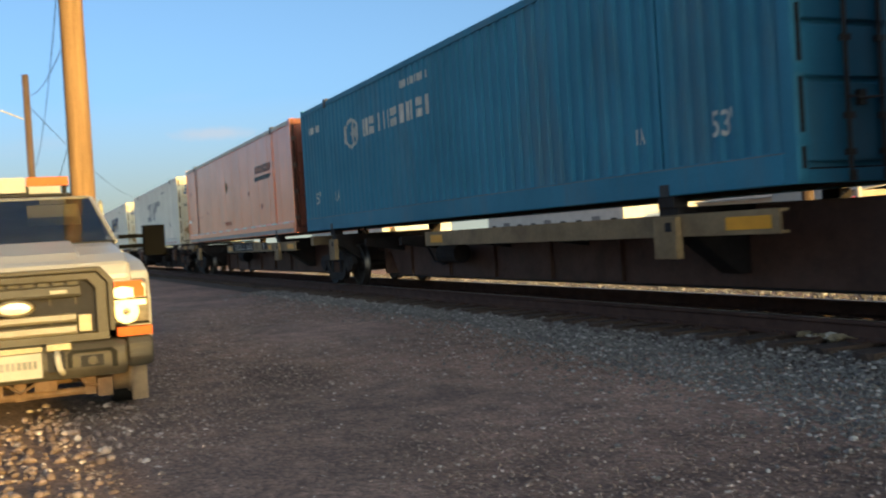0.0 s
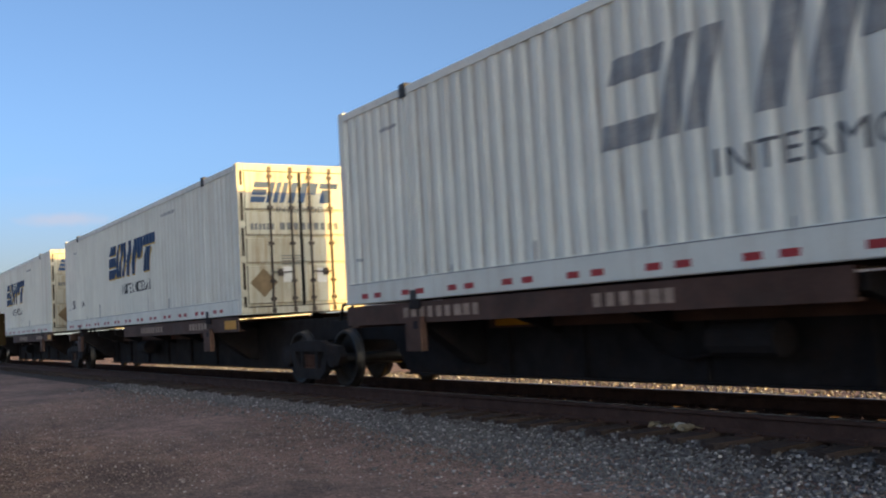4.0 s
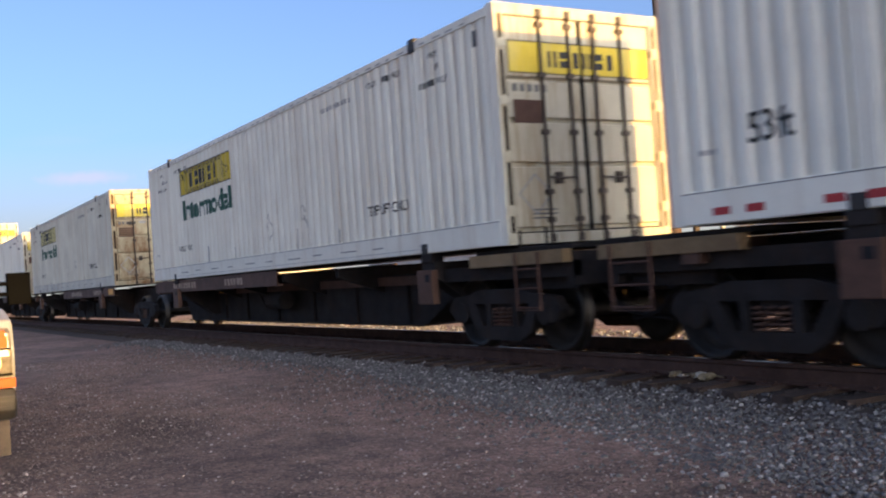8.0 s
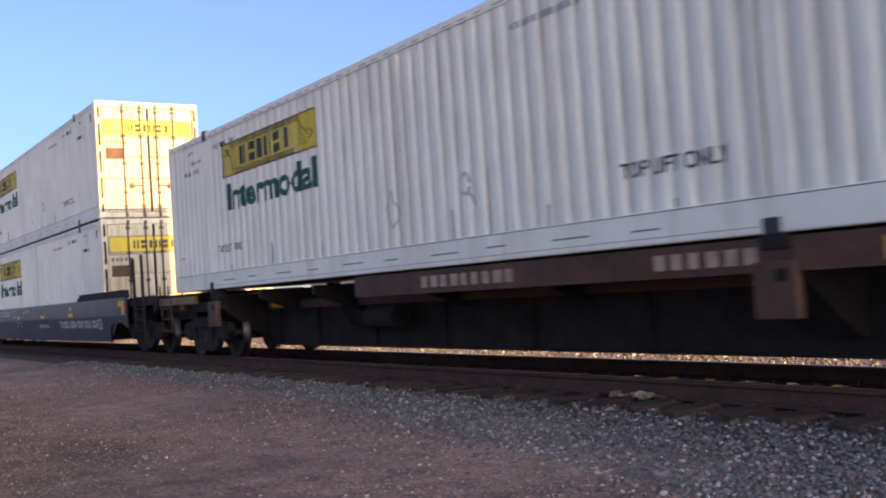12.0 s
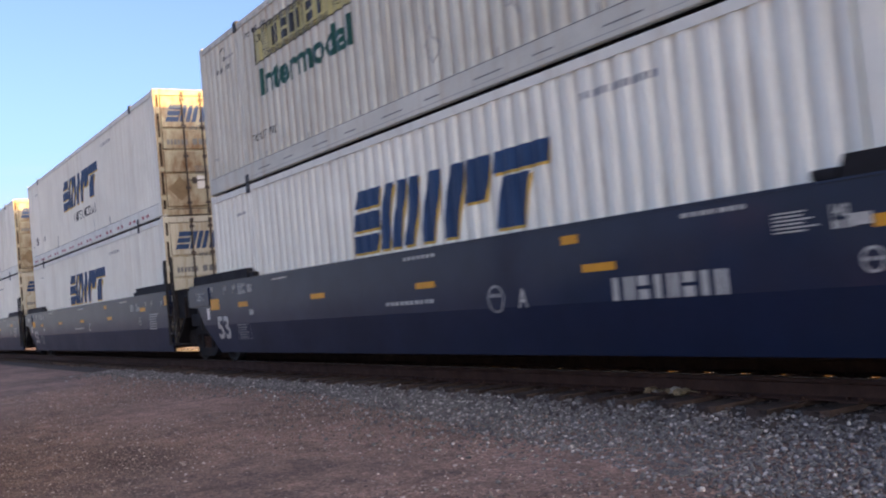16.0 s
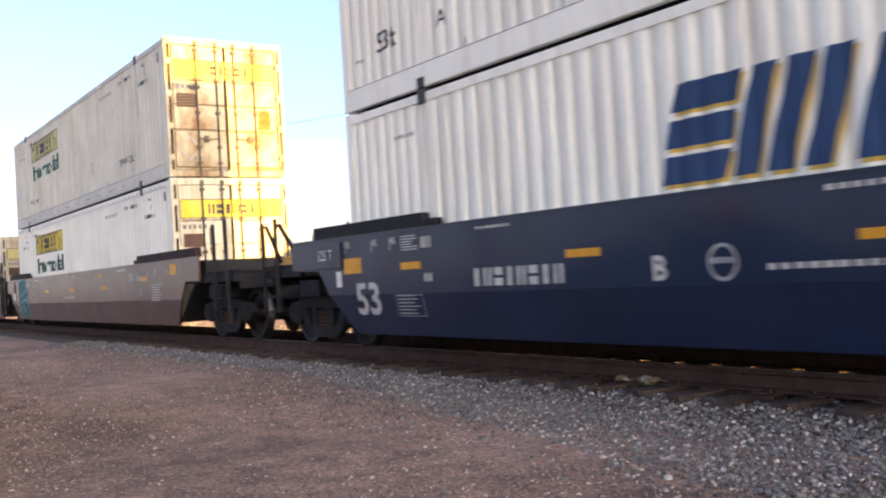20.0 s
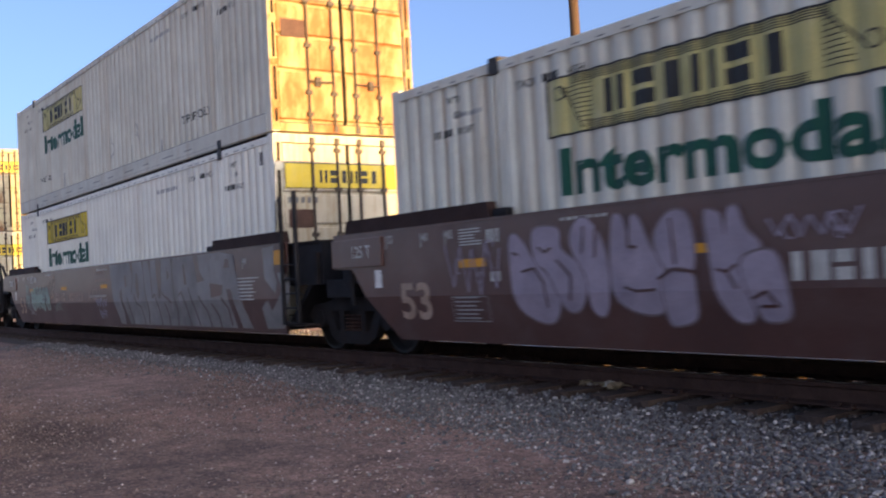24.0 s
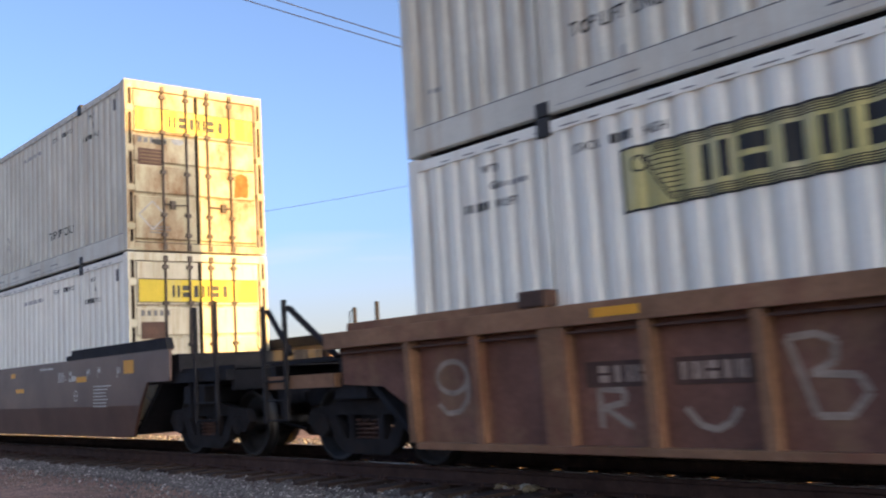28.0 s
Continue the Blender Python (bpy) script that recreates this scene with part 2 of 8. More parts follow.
M["mark_gold"] = mat("gold_lettering_edge", (0.62, 0.40, 0.08), 0.5, dark=0.85)
M["yellow_panel"] = mat("yellow_logo_panel", (0.66, 0.50, 0.035), 0.5, dark=0.8, scale=1.5, stain=(0.50, 0.46, 0.30), stain_amount=0.5, stain_stretch=(2, 2, 0.3))
M["faded_panel"] = mat("faded_yellow_logo_panel", (0.56, 0.50, 0.20), 0.55, dark=0.8, scale=1.5, stain=(0.60, 0.58, 0.46), stain_amount=0.7, stain_stretch=(2, 2, 0.3))
M["ink"] = mat("black_lettering", (0.03, 0.03, 0.028), 0.5, dark=0.7)
M["ink_grey"] = mat("worn_grey_lettering", (0.20, 0.20, 0.20), 0.6, dark=0.6, scale=5)
M["ink_worn"] = mat("worn_dark_stencil", (0.085, 0.055, 0.042), 0.7, dark=0.6, scale=5)
M["ink_faded"] = mat("faded_grey_lettering", (0.40, 0.40, 0.39), 0.6, dark=0.7, scale=5)
M["green_ink"] = mat("dark_green_lettering", (0.012, 0.085, 0.055), 0.5, dark=0.75)
M["red_tape"] = mat("red_reflective_tape", (0.42, 0.045, 0.05), 0.45, dark=0.85)
M["white_tape"] = mat("white_reflective_tape", (0.78, 0.76, 0.72), 0.35, dark=0.85)
M["amber"] = mat("amber_reflector_sheet", (0.72, 0.33, 0.02), 0.4, dark=0.85)
M["stencil"] = mat("off_white_stencil", (0.60, 0.58, 0.53), 0.6, dark=0.7, scale=6)
M["well_blue"] = mat("navy_well_car_paint", (0.006, 0.016, 0.050), 0.5, coat=0.3, coat_rough=0.13, spec=0.2, dark=0.7, scale=0.9, bump=0.06, stain=(0.013, 0.023, 0.052), stain_amount=0.5, stain_scale=1.1,
                     stain_stretch=(0.6, 1, 0.5))
M["well_coast"] = mat("deep_blue_well_car_paint", (0.003, 0.0195, 0.052), 0.5, coat=0.22, coat_rough=0.13, spec=0.30, dark=0.8, scale=1.0)
M["well_brown"] = mat("oxide_brown_well_car_paint", (0.092, 0.039, 0.031), 0.46, coat=0.35, coat_rough=0.15, spec=0.45, dark=0.75, scale=0.9, bump=0.06, stain=(0.12, 0.08, 0.07), stain_amount=0.6, stain_scale=1.1)
M["well_tan"] = mat("ochre_tan_well_car_paint", (0.30, 0.163, 0.090), 0.7, dark=0.6, scale=1.6, grain=25, bump=0.15, stain=(0.17, 0.062, 0.042), stain_amount=0.9, stain_scale=1.2, stain_stretch=(1, 1, 0.6))
M["well_rust"] = mat("rust_brown_panel_paint", (0.235, 0.112, 0.077), 0.75, dark=0.55, scale=1.3, grain=22, bump=0.2, stain=(0.30, 0.185, 0.095), stain_amount=0.75, stain_scale=0.9, stain_stretch=(1, 1, 0.8))
M["well_grey"] = mat("grey_brown_well_car_paint", (0.125, 0.068, 0.050), 0.4, spec=0.45, dark=0.7, scale=1.0)
M["guide_brown"] = mat("dark_oxide_guide_paint", (0.040, 0.022, 0.019), 0.7, dark=0.7, spec=0.15)
M["black"] = mat("matt_black_paint", (0.026, 0.025, 0.028), 0.75, dark=0.7, spec=0.15)
M["graffiti_grey"] = mat("grey_spray_paint", (0.31, 0.285, 0.265), 0.6, dark=0.62, scale=1.5)
M["graffiti_mauve"] = mat("mauve_spray_paint", (0.36, 0.30, 0.36), 0.6, dark=0.75, scale=3)
M["graffiti_teal"] = mat("teal_spray_paint", (0.010, 0.125, 0.105), 0.55, dark=0.8)
M["graffiti_sky"] = mat("pale_blue_spray_paint", (0.15, 0.42, 0.52), 0.55, dark=0.8)
M["graffiti_mint"] = mat("mint_spray_paint", (0.31, 0.40, 0.33), 0.55, dark=0.8)
M["graffiti_navy"] = mat("blue_grey_spray_paint", (0.045, 0.065, 0.10), 0.55, dark=0.8)
M["graffiti_pale"] = mat("pale_lilac_spray_line", (0.46, 0.46, 0.55), 0.6, dark=0.7, scale=4)
M["graffiti_haze"] = mat("thin_brown_spray_haze", (0.20, 0.15, 0.15), 0.6, dark=0.7, scale=4)
M["graffiti_chalk"] = mat("chalky_spray_line", (0.44, 0.34, 0.26), 0.7, dark=0.6, scale=5)
M["stencil_dull"] = mat("dull_worn_stencil", (0.50, 0.36, 0.27), 0.6, dark=0.6, scale=5)
M["graffiti_red"] = mat("dull_red_spray_paint", (0.32, 0.06, 0.035), 0.6, dark=0.7)
M["pole"] = mat("weathered_pole_wood", (0.108, 0.086, 0.064), 0.85, dark=0.6, scale=2, stretch=(8, 8, 0.35), grain=40, bump=0.5)
M["pole_warm"] = mat("tan_pole_wood", (0.290, 0.172, 0.073), 0.85, dark=0.6, scale=2, stretch=(8, 8, 0.35), grain=40, bump=0.5)
M["pole_dark"] = mat("dark_weathered_pole_wood", (0.104, 0.068, 0.044), 0.9, dark=0.6, scale=2, stretch=(8, 8, 0.35), grain=40, bump=0.5)
M["pole_grey"] = mat("grey_pole", (0.45, 0.43, 0.39), 0.7, dark=0.8, scale=2, stretch=(4, 4, 0.4))
M["mirror_black"] = mat("dull_black_plastic", (0.004, 0.004, 0.004), 0.9, dark=0.8, spec=0.02)
M["lamp_bowl"] = mat("bright_lamp_reflector", (0.347, 0.336, 0.302), 0.3, 0.6, dark=0.9, bump=0.0)
M["wire"] = mat("black_cable", (0.02, 0.02, 0.022), 0.6)
M["truck_white"] = mat("white_truck_paint", (0.307, 0.302, 0.293), 0.35, dark=0.9, scale=1.0, bump=0.0, coat=0.15, stain=(0.198, 0.164, 0.124), stain_amount=0.35, stain_scale=2)
M["grey_plastic"] = mat("grey_bumper_plastic", (0.053, 0.048, 0.040), 0.55, dark=0.7, scale=3)
M["chrome"] = mat("satin_chrome", (0.198, 0.175, 0.128), 0.42, 0.2, dark=0.8)
M["dark_lip"] = mat("dark_grey_trim_paint", (0.034, 0.030, 0.027), 0.5, dark=0.8)
M["rubber"] = mat("black_rubber", (0.02, 0.019, 0.018), 0.9, dark=0.7, scale=8, spec=0.1)
M["lens_clear"] = mat("headlight_lens", (0.238, 0.210, 0.161), 0.3, 0.2, dark=0.5, scale=14, coat=0.4, bump=0)
M["lens_orange"] = mat("orange_marker_lens", (0.465, 0.083, 0.009), 0.45, dark=0.85, bump=0, spec=0.15)
M["plate"] = mat("plate_sheet", (0.351, 0.339, 0.305), 0.6, dark=0.85, spec=0.15)
M["cabin"] = mat("dark_cabin_trim", (0.03, 0.03, 0.03), 0.7)
M["rust_steel"] = mat("dusty_rusty_steel", (0.26, 0.17, 0.09), 0.6, 0.2, dark=0.6)
M["gear_steel"] = mat("muddy_gear_steel", (0.12, 0.072, 0.040), 0.75, dark=0.5, scale=6, grain=30, bump=0.4)
M["building"] = mat("pale_metal_cladding", (0.55, 0.53, 0.49), 0.6, dark=0.85, scale=0.5)
M["building_tan"] = mat("tan_block_wall", (0.42, 0.33, 0.24), 0.8, dark=0.85, scale=0.5)
M["roofing"] = mat("grey_roof_sheet", (0.22, 0.21, 0.21), 0.7, dark=0.8)
M["vehicle_red"] = mat("red_vehicle_paint", (0.42, 0.03, 0.03), 0.35, coat=0.4, bump=0)
M["vehicle_silver"] = mat("silver_vehicle_paint", (0.5, 0.5, 0.5), 0.35, coat=0.4, bump=0)
M["water_tank"] = mat("white_water_tank_paint", (0.72, 0.68, 0.64), 0.5, dark=0.9, scale=0.3)
M["twig"] = mat("bare_twigs", (0.16, 0.11, 0.075), 0.9, dark=0.7)
M["straw"] = mat("dry_straw", (0.36, 0.28, 0.17), 0.9, dark=0.6, scale=6)
M["paper"] = mat("crumpled_paper_litter", (0.62, 0.56, 0.47), 0.8, dark=0.7, scale=9)


def glass_mat():
    m = bpy.data.materials.new("windscreen_glass")
    m.use_nodes = True
    b = m.node_tree.nodes["Principled BSDF"]
    b.inputs["Base Color"].default_value = (0.82, 0.88, 0.86, 1)
    b.inputs["Roughness"].default_value = 0.02
    b.inputs["Transmission Weight"].default_value = 1.0
    b.inputs["IOR"].default_value = 1.45
    return m


M["glass"] = glass_mat()


def stone_mat(name, a, b_, c):
    """Loose stones: each stone its own tone."""
    m = bpy.data.materials.new(name)
    m.use_nodes = True
    nt = m.node_tree
    n, l = nt.nodes, nt.links
    b = n["Principled BSDF"]
    geo = n.new("ShaderNodeNewGeometry")
    cr = n.new("ShaderNodeValToRGB")
    cr.color_ramp.elements[0].color = (*a, 1)
    cr.color_ramp.elements[1].color = (*c, 1)
    e = cr.color_ramp.elements.new(0.86)
    e.color = (*b_, 1)
    l.new(geo.outputs["Random Per Island"], cr.inputs["Fac"])
    tc = n.new("ShaderNodeTexCoord")
    nz = n.new("ShaderNodeTexNoise")
    nz.inputs["Scale"].default_value = 60
    l.new(tc.outputs["Object"], nz.inputs["Vector"])
    mr = n.new("ShaderNodeMapRange")
    mr.inputs["To Min"].default_value, mr.inputs["To Max"].default_value = 0.7, 1.25
    l.new(nz.outputs["Fac"], mr.inputs["Value"])
    sc = n.new("ShaderNodeVectorMath")
    sc.operation = "SCALE"
    l.new(cr.outputs["Color"], sc.inputs[0])
    l.new(mr.outputs[0], sc.inputs["Scale"])
    l.new(sc.outputs[0], b.inputs["Base Color"])
    b.inputs["Roughness"].default_value = 0.9
    return m


M["ballast_stone"] = stone_mat("ballast_stone", (0.085, 0.079, 0.079), (0.18, 0.168, 0.166), (0.46, 0.435, 0.42))
M["oily_stone"] = stone_mat("oily_ballast_stone", (0.05, 0.038, 0.032), (0.10, 0.075, 0.062), (0.20, 0.16, 0.14))
M["gravel_stone"] = stone_mat("gravel_stone", (0.100, 0.070, 0.062), (0.245, 0.180, 0.157), (0.52, 0.45, 0.41))


def ground_mat():
    m = bpy.data.materials.new("gravel_ground")
    m.use_nodes = True
    nt = m.node_tree
    n, l = nt.nodes, nt.links
    b = n["Principled BSDF"]
    tc = n.new("ShaderNodeTexCoord")
    big = n.new("ShaderNodeTexNoise")
    big.inputs["Scale"].default_value, big.inputs["Detail"].default_value = 0.35, 6
    vor = n.new("ShaderNodeTexVoronoi")
    vor.inputs["Scale"].default_value = 38
    fine = n.new("ShaderNodeTexNoise")
    fine.inputs["Scale"].default_value, fine.inputs["Detail"].default_value = 22, 6
    for q in (big, vor, fine):
        l.new(tc.outputs["Object"], q.inputs["Vector"])
    cr = n.new("ShaderNodeValToRGB")
    cr.color_ramp.elements[0].position, cr.color_ramp.elements[1].position = 0.38, 0.62
    cr.color_ramp.elements[0].color = (0.135, 0.088, 0.072, 1)
    cr.color_ramp.elements[1].color = (0.31, 0.196, 0.156, 1)
    clump = n.new("ShaderNodeTexNoise")
    clump.inputs["Scale"].default_value, clump.inputs["Detail"].default_value = 2.6, 7
    l.new(tc.outputs["Object"], clump.inputs["Vector"])
    blend = n.new("ShaderNodeMix")
    blend.inputs["Factor"].default_value = 0.5
    l.new(big.outputs["Fac"], blend.inputs[2])
    l.new(clump.outputs["Fac"], blend.inputs[3])
    l.new(blend.outputs[0], cr.inputs["Fac"])
    sep = n.new("ShaderNodeSeparateColor")
    l.new(vor.outputs["Color"], sep.inputs[0])
    mr = n.new("ShaderNodeMapRange")
    mr.inputs["To Min"].default_value, mr.inputs["To Max"].default_value = 0.6, 1.45
    l.new(sep.outputs[0], mr.inputs["Value"])
    mr2 = n.new("ShaderNodeMapRange")
    mr2.inputs["From Min"].default_value, mr2.inputs["From Max"].default_value = 0.3, 0.7
    mr2.inputs["To Min"].default_value, mr2.inputs["To Max"].default_value = 0.7, 1.25
    l.new(fine.outputs["Fac"], mr2.inputs["Value"])
    mm = n.new("ShaderNodeMath")
    mm.operation = "MULTIPLY"
    l.new(mr.outputs[0], mm.inputs[0])
    l.new(mr2.outputs[0], mm.inputs[1])
    sc = n.new("ShaderNodeVectorMath")
    sc.operation = "SCALE"
    l.new(cr.outputs["Color"], sc.inputs[0])
    l.new(mm.outputs[0], sc.inputs["Scale"])
    # packed dirt of the yard road beside the looser gravel, and one damp hollow
    pos = n.new("ShaderNodeSeparateXYZ")
    l.new(tc.outputs["Object"], pos.inputs[0])
    edge = n.new("ShaderNodeMath")
    edge.operation = "MULTIPLY_ADD"
    l.new(clump.outputs["Fac"], edge.inputs[0])
    edge.inputs[1].default_value = 3.0
    l.new(pos.outputs["Y"], edge.inputs[2])
    dirt = n.new("ShaderNodeMapRange")
    dirt.inputs["From Min"].default_value, dirt.inputs["From Max"].default_value = 3.2, 5.2
    dirt.inputs["To Min"].default_value, dirt.inputs["To Max"].default_value = 0.66, 1.0
    l.new(edge.outputs[0], dirt.inputs["Value"])
    hollow = n.new("ShaderNodeVectorMath")
    hollow.operation = "MULTIPLY_ADD"
    l.new(tc.outputs["Object"], hollow.inputs[0])
    hollow.inputs[1].default_value = (0.75, 1.9, 0.0)
    hollow.inputs[2].default_value = (9.57 * 0.75, -2.40 * 1.9, 0.0)
    reach = n.new("ShaderNodeVectorMath")
    reach.operation = "LENGTH"
    l.new(hollow.outputs[0], reach.inputs[0])
    wob = n.new("ShaderNodeMath")
    wob.operation = "MULTIPLY_ADD"
    l.new(clump.outputs["Fac"], wob.inputs[0])
    wob.inputs[1].default_value = -1.2
    l.new(reach.outputs["Value"], wob.inputs[2])
    damp = n.new("ShaderNodeMapRange")
    damp.inputs["From Min"].default_value, damp.inputs["From Max"].default_value = -0.1, 0.5
    damp.inputs["To Min"].default_value, damp.inputs["To Max"].default_value = 0.5, 1.0
    l.new(wob.outputs[0], damp.inputs["Value"])
    both = n.new("ShaderNodeMath")
    both.operation = "MULTIPLY"
    l.new(dirt.outputs[0], both.inputs[0])
    l.new(damp.outputs[0], both.inputs[1])
    tone = n.new("ShaderNodeVectorMath")
    tone.operation = "SCALE"
    l.new(sc.outputs[0], tone.inputs[0])
    l.new(both.outputs[0], tone.inputs["Scale"])
    l.new(tone.outputs[0], b.inputs["Base Color"])
    b.inputs["Roughness"].default_value = 0.95
    bp = n.new("ShaderNodeBump")
    bp.inputs["Strength"].default_value, bp.inputs["Distance"].default_value = 0.8, 0.015
    l.new(vor.outputs["Distance"], bp.inputs["Height"])
    l.new(bp.outputs[0], b.inputs["Normal"])
    return m


M["ground"] = ground_mat()

# ---------------------------------------------------------------- mesh helpers


def box(bm, x0, x1, y0, y1, z0, z1):
    v = [bm.verts.new((x, y, z)) for x in (x0, x1) for y in (y0, y1) for z in (z0, z1)]
    for f in ((0, 1, 3, 2), (4, 6, 7, 5), (0, 4, 5, 1), (2, 3, 7, 6), (0, 2, 6, 4), (1, 5, 7, 3)):
        bm.faces.new([v[i] for i in f])
    return bm


def boxes(*bs):
    bm = bmesh.new()
    for b in bs:
        box(bm, *b)
    return bm


def bevelled(bm, w=0.01, seg=2):
    bmesh.ops.bevel(bm, geom=bm.edges[:], offset=w, segments=seg, affect="EDGES", profile=0.7)
    return bm


def prism_y(outline, y0, y1):
    """A plate with the outline (x, z), from y0 to y1."""
    bm = bmesh.new()
    a = [bm.verts.new((x, y0, z)) for x, z in outline]
    b = [bm.verts.new((x, y1, z)) for x, z in outline]
    k = len(outline)
    bm.faces.new(a[::-1])
    bm.faces.new(b)
    for i in range(k):
        bm.faces.new((a[i], a[(i + 1) % k], b[(i + 1) % k], b[i]))
    bmesh.ops.recalc_face_normals(bm, faces=bm.faces[:])
    return bm


def prism_x(outline, x0, x1):
    """A bar with the section (y, z), from x0 to x1."""
    bm = bmesh.new()
    a = [bm.verts.new((x0, y, z)) for y, z in outline]
    b = [bm.verts.new((x1, y, z)) for y, z in outline]
    k = len(outline)
    bm.faces.new(a)
    bm.faces.new(b[::-1])
    for i in range(k):
        bm.faces.new((a[i], b[i], b[(i + 1) % k], a[(i + 1) % k]))
    bmesh.ops.recalc_face_normals(bm, faces=bm.faces[:])
    return bm


def tube(bm, points, r, seg=8, r_end=None):
    """A round bar through the points."""
    pts = [Vector(p) for p in points]
    rings = []
    for i, p in enumerate(pts):
        d = (pts[min(i + 1, len(pts) - 1)] - pts[max(i - 1, 0)]).normalized()
        u = d.orthogonal().normalized() if i == 0 else (u - d * u.dot(d)).normalized()
        w = d.cross(u)
        rad = r + ((r_end if r_end is not None else r) - r) * i / max(1, len(pts) - 1)
        rings.append([bm.verts.new(p + (u * math.cos(a) + w * math.sin(a)) * rad) for a in (2 * math.pi * k / seg for k in range(seg))])
    for a, b in zip(rings, rings[1:]):
        for k in range(seg):
            bm.faces.new((a[k], a[(k + 1) % seg], b[(k + 1) % seg], b[k]))
    bm.faces.new(rings[0][::-1])
    bm.faces.new(rings[-1])
    return bm


def lathe_y(profile, seg=28):
    """A turned body about the y axis; profile of (radius, y)."""
    bm = bmesh.new()
    rings = [[bm.verts.new((r * math.cos(a), y, r * math.sin(a))) for a in (2 * math.pi * k / seg for k in range(seg))] for r, y in profile]
    for a, b in zip(rings, rings[1:]):
        for k in range(seg):
            bm.faces.new((a[k], b[k], b[(k + 1) % seg], a[(k + 1) % seg]))
    bm.faces.new(rings[0])
    bm.faces.new(rings[-1][::-1])
    bmesh.ops.recalc_face_normals(bm, faces=bm.faces[:])
    return bm


def as_mesh(name, bm, material):
    me = bpy.data.meshes.new(name)
    bm.to_mesh(me)
    bm.free()
    me.materials.append(material)
    return me


def part(name, bm, material, parent=None, label=""):
    """One mesh object; bm may be a mesh that is shared already."""
    me = as_mesh(name, bm, material) if isinstance(bm, bmesh.types.BMesh) else bm
    ob = new(name, me)
    if parent is not None:
        ob.parent = parent
    if label:
        tagged(ob, label)
    return ob


def smooth(ob):
    for p in ob.data.polygons:
        p.use_smooth = True
    return ob


def thing(name, label, category, group=""):
    return tagged(new(name), label, category, group)


def quads(rects, step=0.0):
    """Thin plates on the plane y = 0 facing -y: (x0, x1, z0, z1) or four corners."""
    bm = bmesh.new()
    for i, r in enumerate(rects):
        pts = [(r[0], r[2]), (r[1], r[2]), (r[1], r[3]), (r[0], r[3])] if len(r) == 4 and not isinstance(r[0], tuple) else r
        a = [bm.verts.new((x, -step * i, z)) for x, z in pts]
        bm.faces.new(a)
    bmesh.ops.recalc_face_normals(bm, faces=bm.faces[:])
    for f in bm.faces:
        if f.normal.y > 0:
            f.normal_flip()
    return bm


def words(text, x, z, height, bold=0.0, stretch=1.0, slant=0.0, align="LEFT"):
    """Flat lettering on y = 0, facing -y."""
    cu = bpy.data.curves.new("lettering", "FONT")
    cu.body, cu.size, cu.offset, cu.resolution_u, cu.shear = text, height * 1.4, bold, 3, slant
    cu.align_x = align
    ob = bpy.data.objects.new("lettering", cu)
    me = bpy.data.meshes.new_from_object(ob)
    bpy.data.objects.remove(ob)
    bm = bmesh.new()
    bm.from_mesh(me)
    bpy.data.meshes.remove(me)
    for v in bm.verts:
        v.co = Vector((x + v.co.x * stretch, 0, z + v.co.y))
    for f in bm.faces:
        f.normal_update()
        if f.normal.y > 0:
            f.normal_flip()
    return bm


def merge(*bms):
    out = bms[0]
    for b in bms[1:]:
        me = bpy.data.meshes.new("tmp")
        b.to_mesh(me)
        b.free()
        out.from_mesh(me)
        bpy.data.meshes.remove(me)
    return out


def moved(bm, m):
    bmesh.ops.transform(bm, matrix=m, verts=bm.verts[:])
    return bm


def at_plane(bm, y):
    return moved(bm, Matrix.Translation((0, y, 0)))


def to_front(bm, x):
    """From the plane y = 0 (facing -y) to a plane x facing +x; what ran along x runs along y."""
    for v in bm.verts:
        v.co = Vector((x - v.co.y, v.co.x, v.co.z))
    return bm

# ---------------------------------------------------------------- ground and track
YC = 7.845          # middle of the track
RAIL = 0.28         # top of the rails
ground_bm = bmesh.new()
gx = [-2500, -900, -300, -120, -60, -40, -30] + [-24 + 1.0 * i for i in range(33)] + [14, 30, 60, 120, 300, 900, 2500]
gy = [-2500, -900, -300, -80, -30, -15, -8] + [-4 + 0.8 * i for i in range(14)] + [12, 20, 40, 80, 200, 600, 2500]
grid = [[ground_bm.verts.new((x, y, (0.035 * noise.noise(Vector((x * 0.35, y * 0.35, 0))) if abs(x) < 30 and -8 < y < 5 else -0.01))) for y in gy] for x in gx]
for i in range(len(gx) - 1):
    for j in range(len(gy) - 1):
        ground_bm.faces.new((grid[i][j], grid[i + 1][j], grid[i + 1][j + 1], grid[i][j + 1]))
ground = part("ground", ground_bm, M["ground"])
tagged(ground, "packed purple-brown gravel yard beside the track", "ground", kind="structure")
smooth(ground)

bed = part("ballast_bed", prism_x([(4.7, -0.10), (5.9, -0.015), (6.35, 0.012), (6.62, 0.05), (9.1, 0.055), (9.5, 0.03), (10.2, 0.02), (11.4, -0.05)], -420, 300), M["ballast_bed"])
tagged(bed, "grey crushed stone bed under the railway track", "ballast", kind="structure")

track = thing("railway_track", "rusty steel rails on dark creosoted timber ties", "track")


def rail_section(y):
    return [(y - 0.076, 0.094), (y + 0.076, 0.094), (y + 0.076, 0.108), (y + 0.012, 0.128), (y + 0.012, 0.228), (y + 0.036, 0.242), (y + 0.036, 0.272),
            (y + 0.026, RAIL - 0.002), (y - 0.026, RAIL - 0.002), (y - 0.036, 0.272), (y - 0.036, 0.242), (y - 0.012, 0.228), (y - 0.012, 0.128), (y - 0.076, 0.108)]


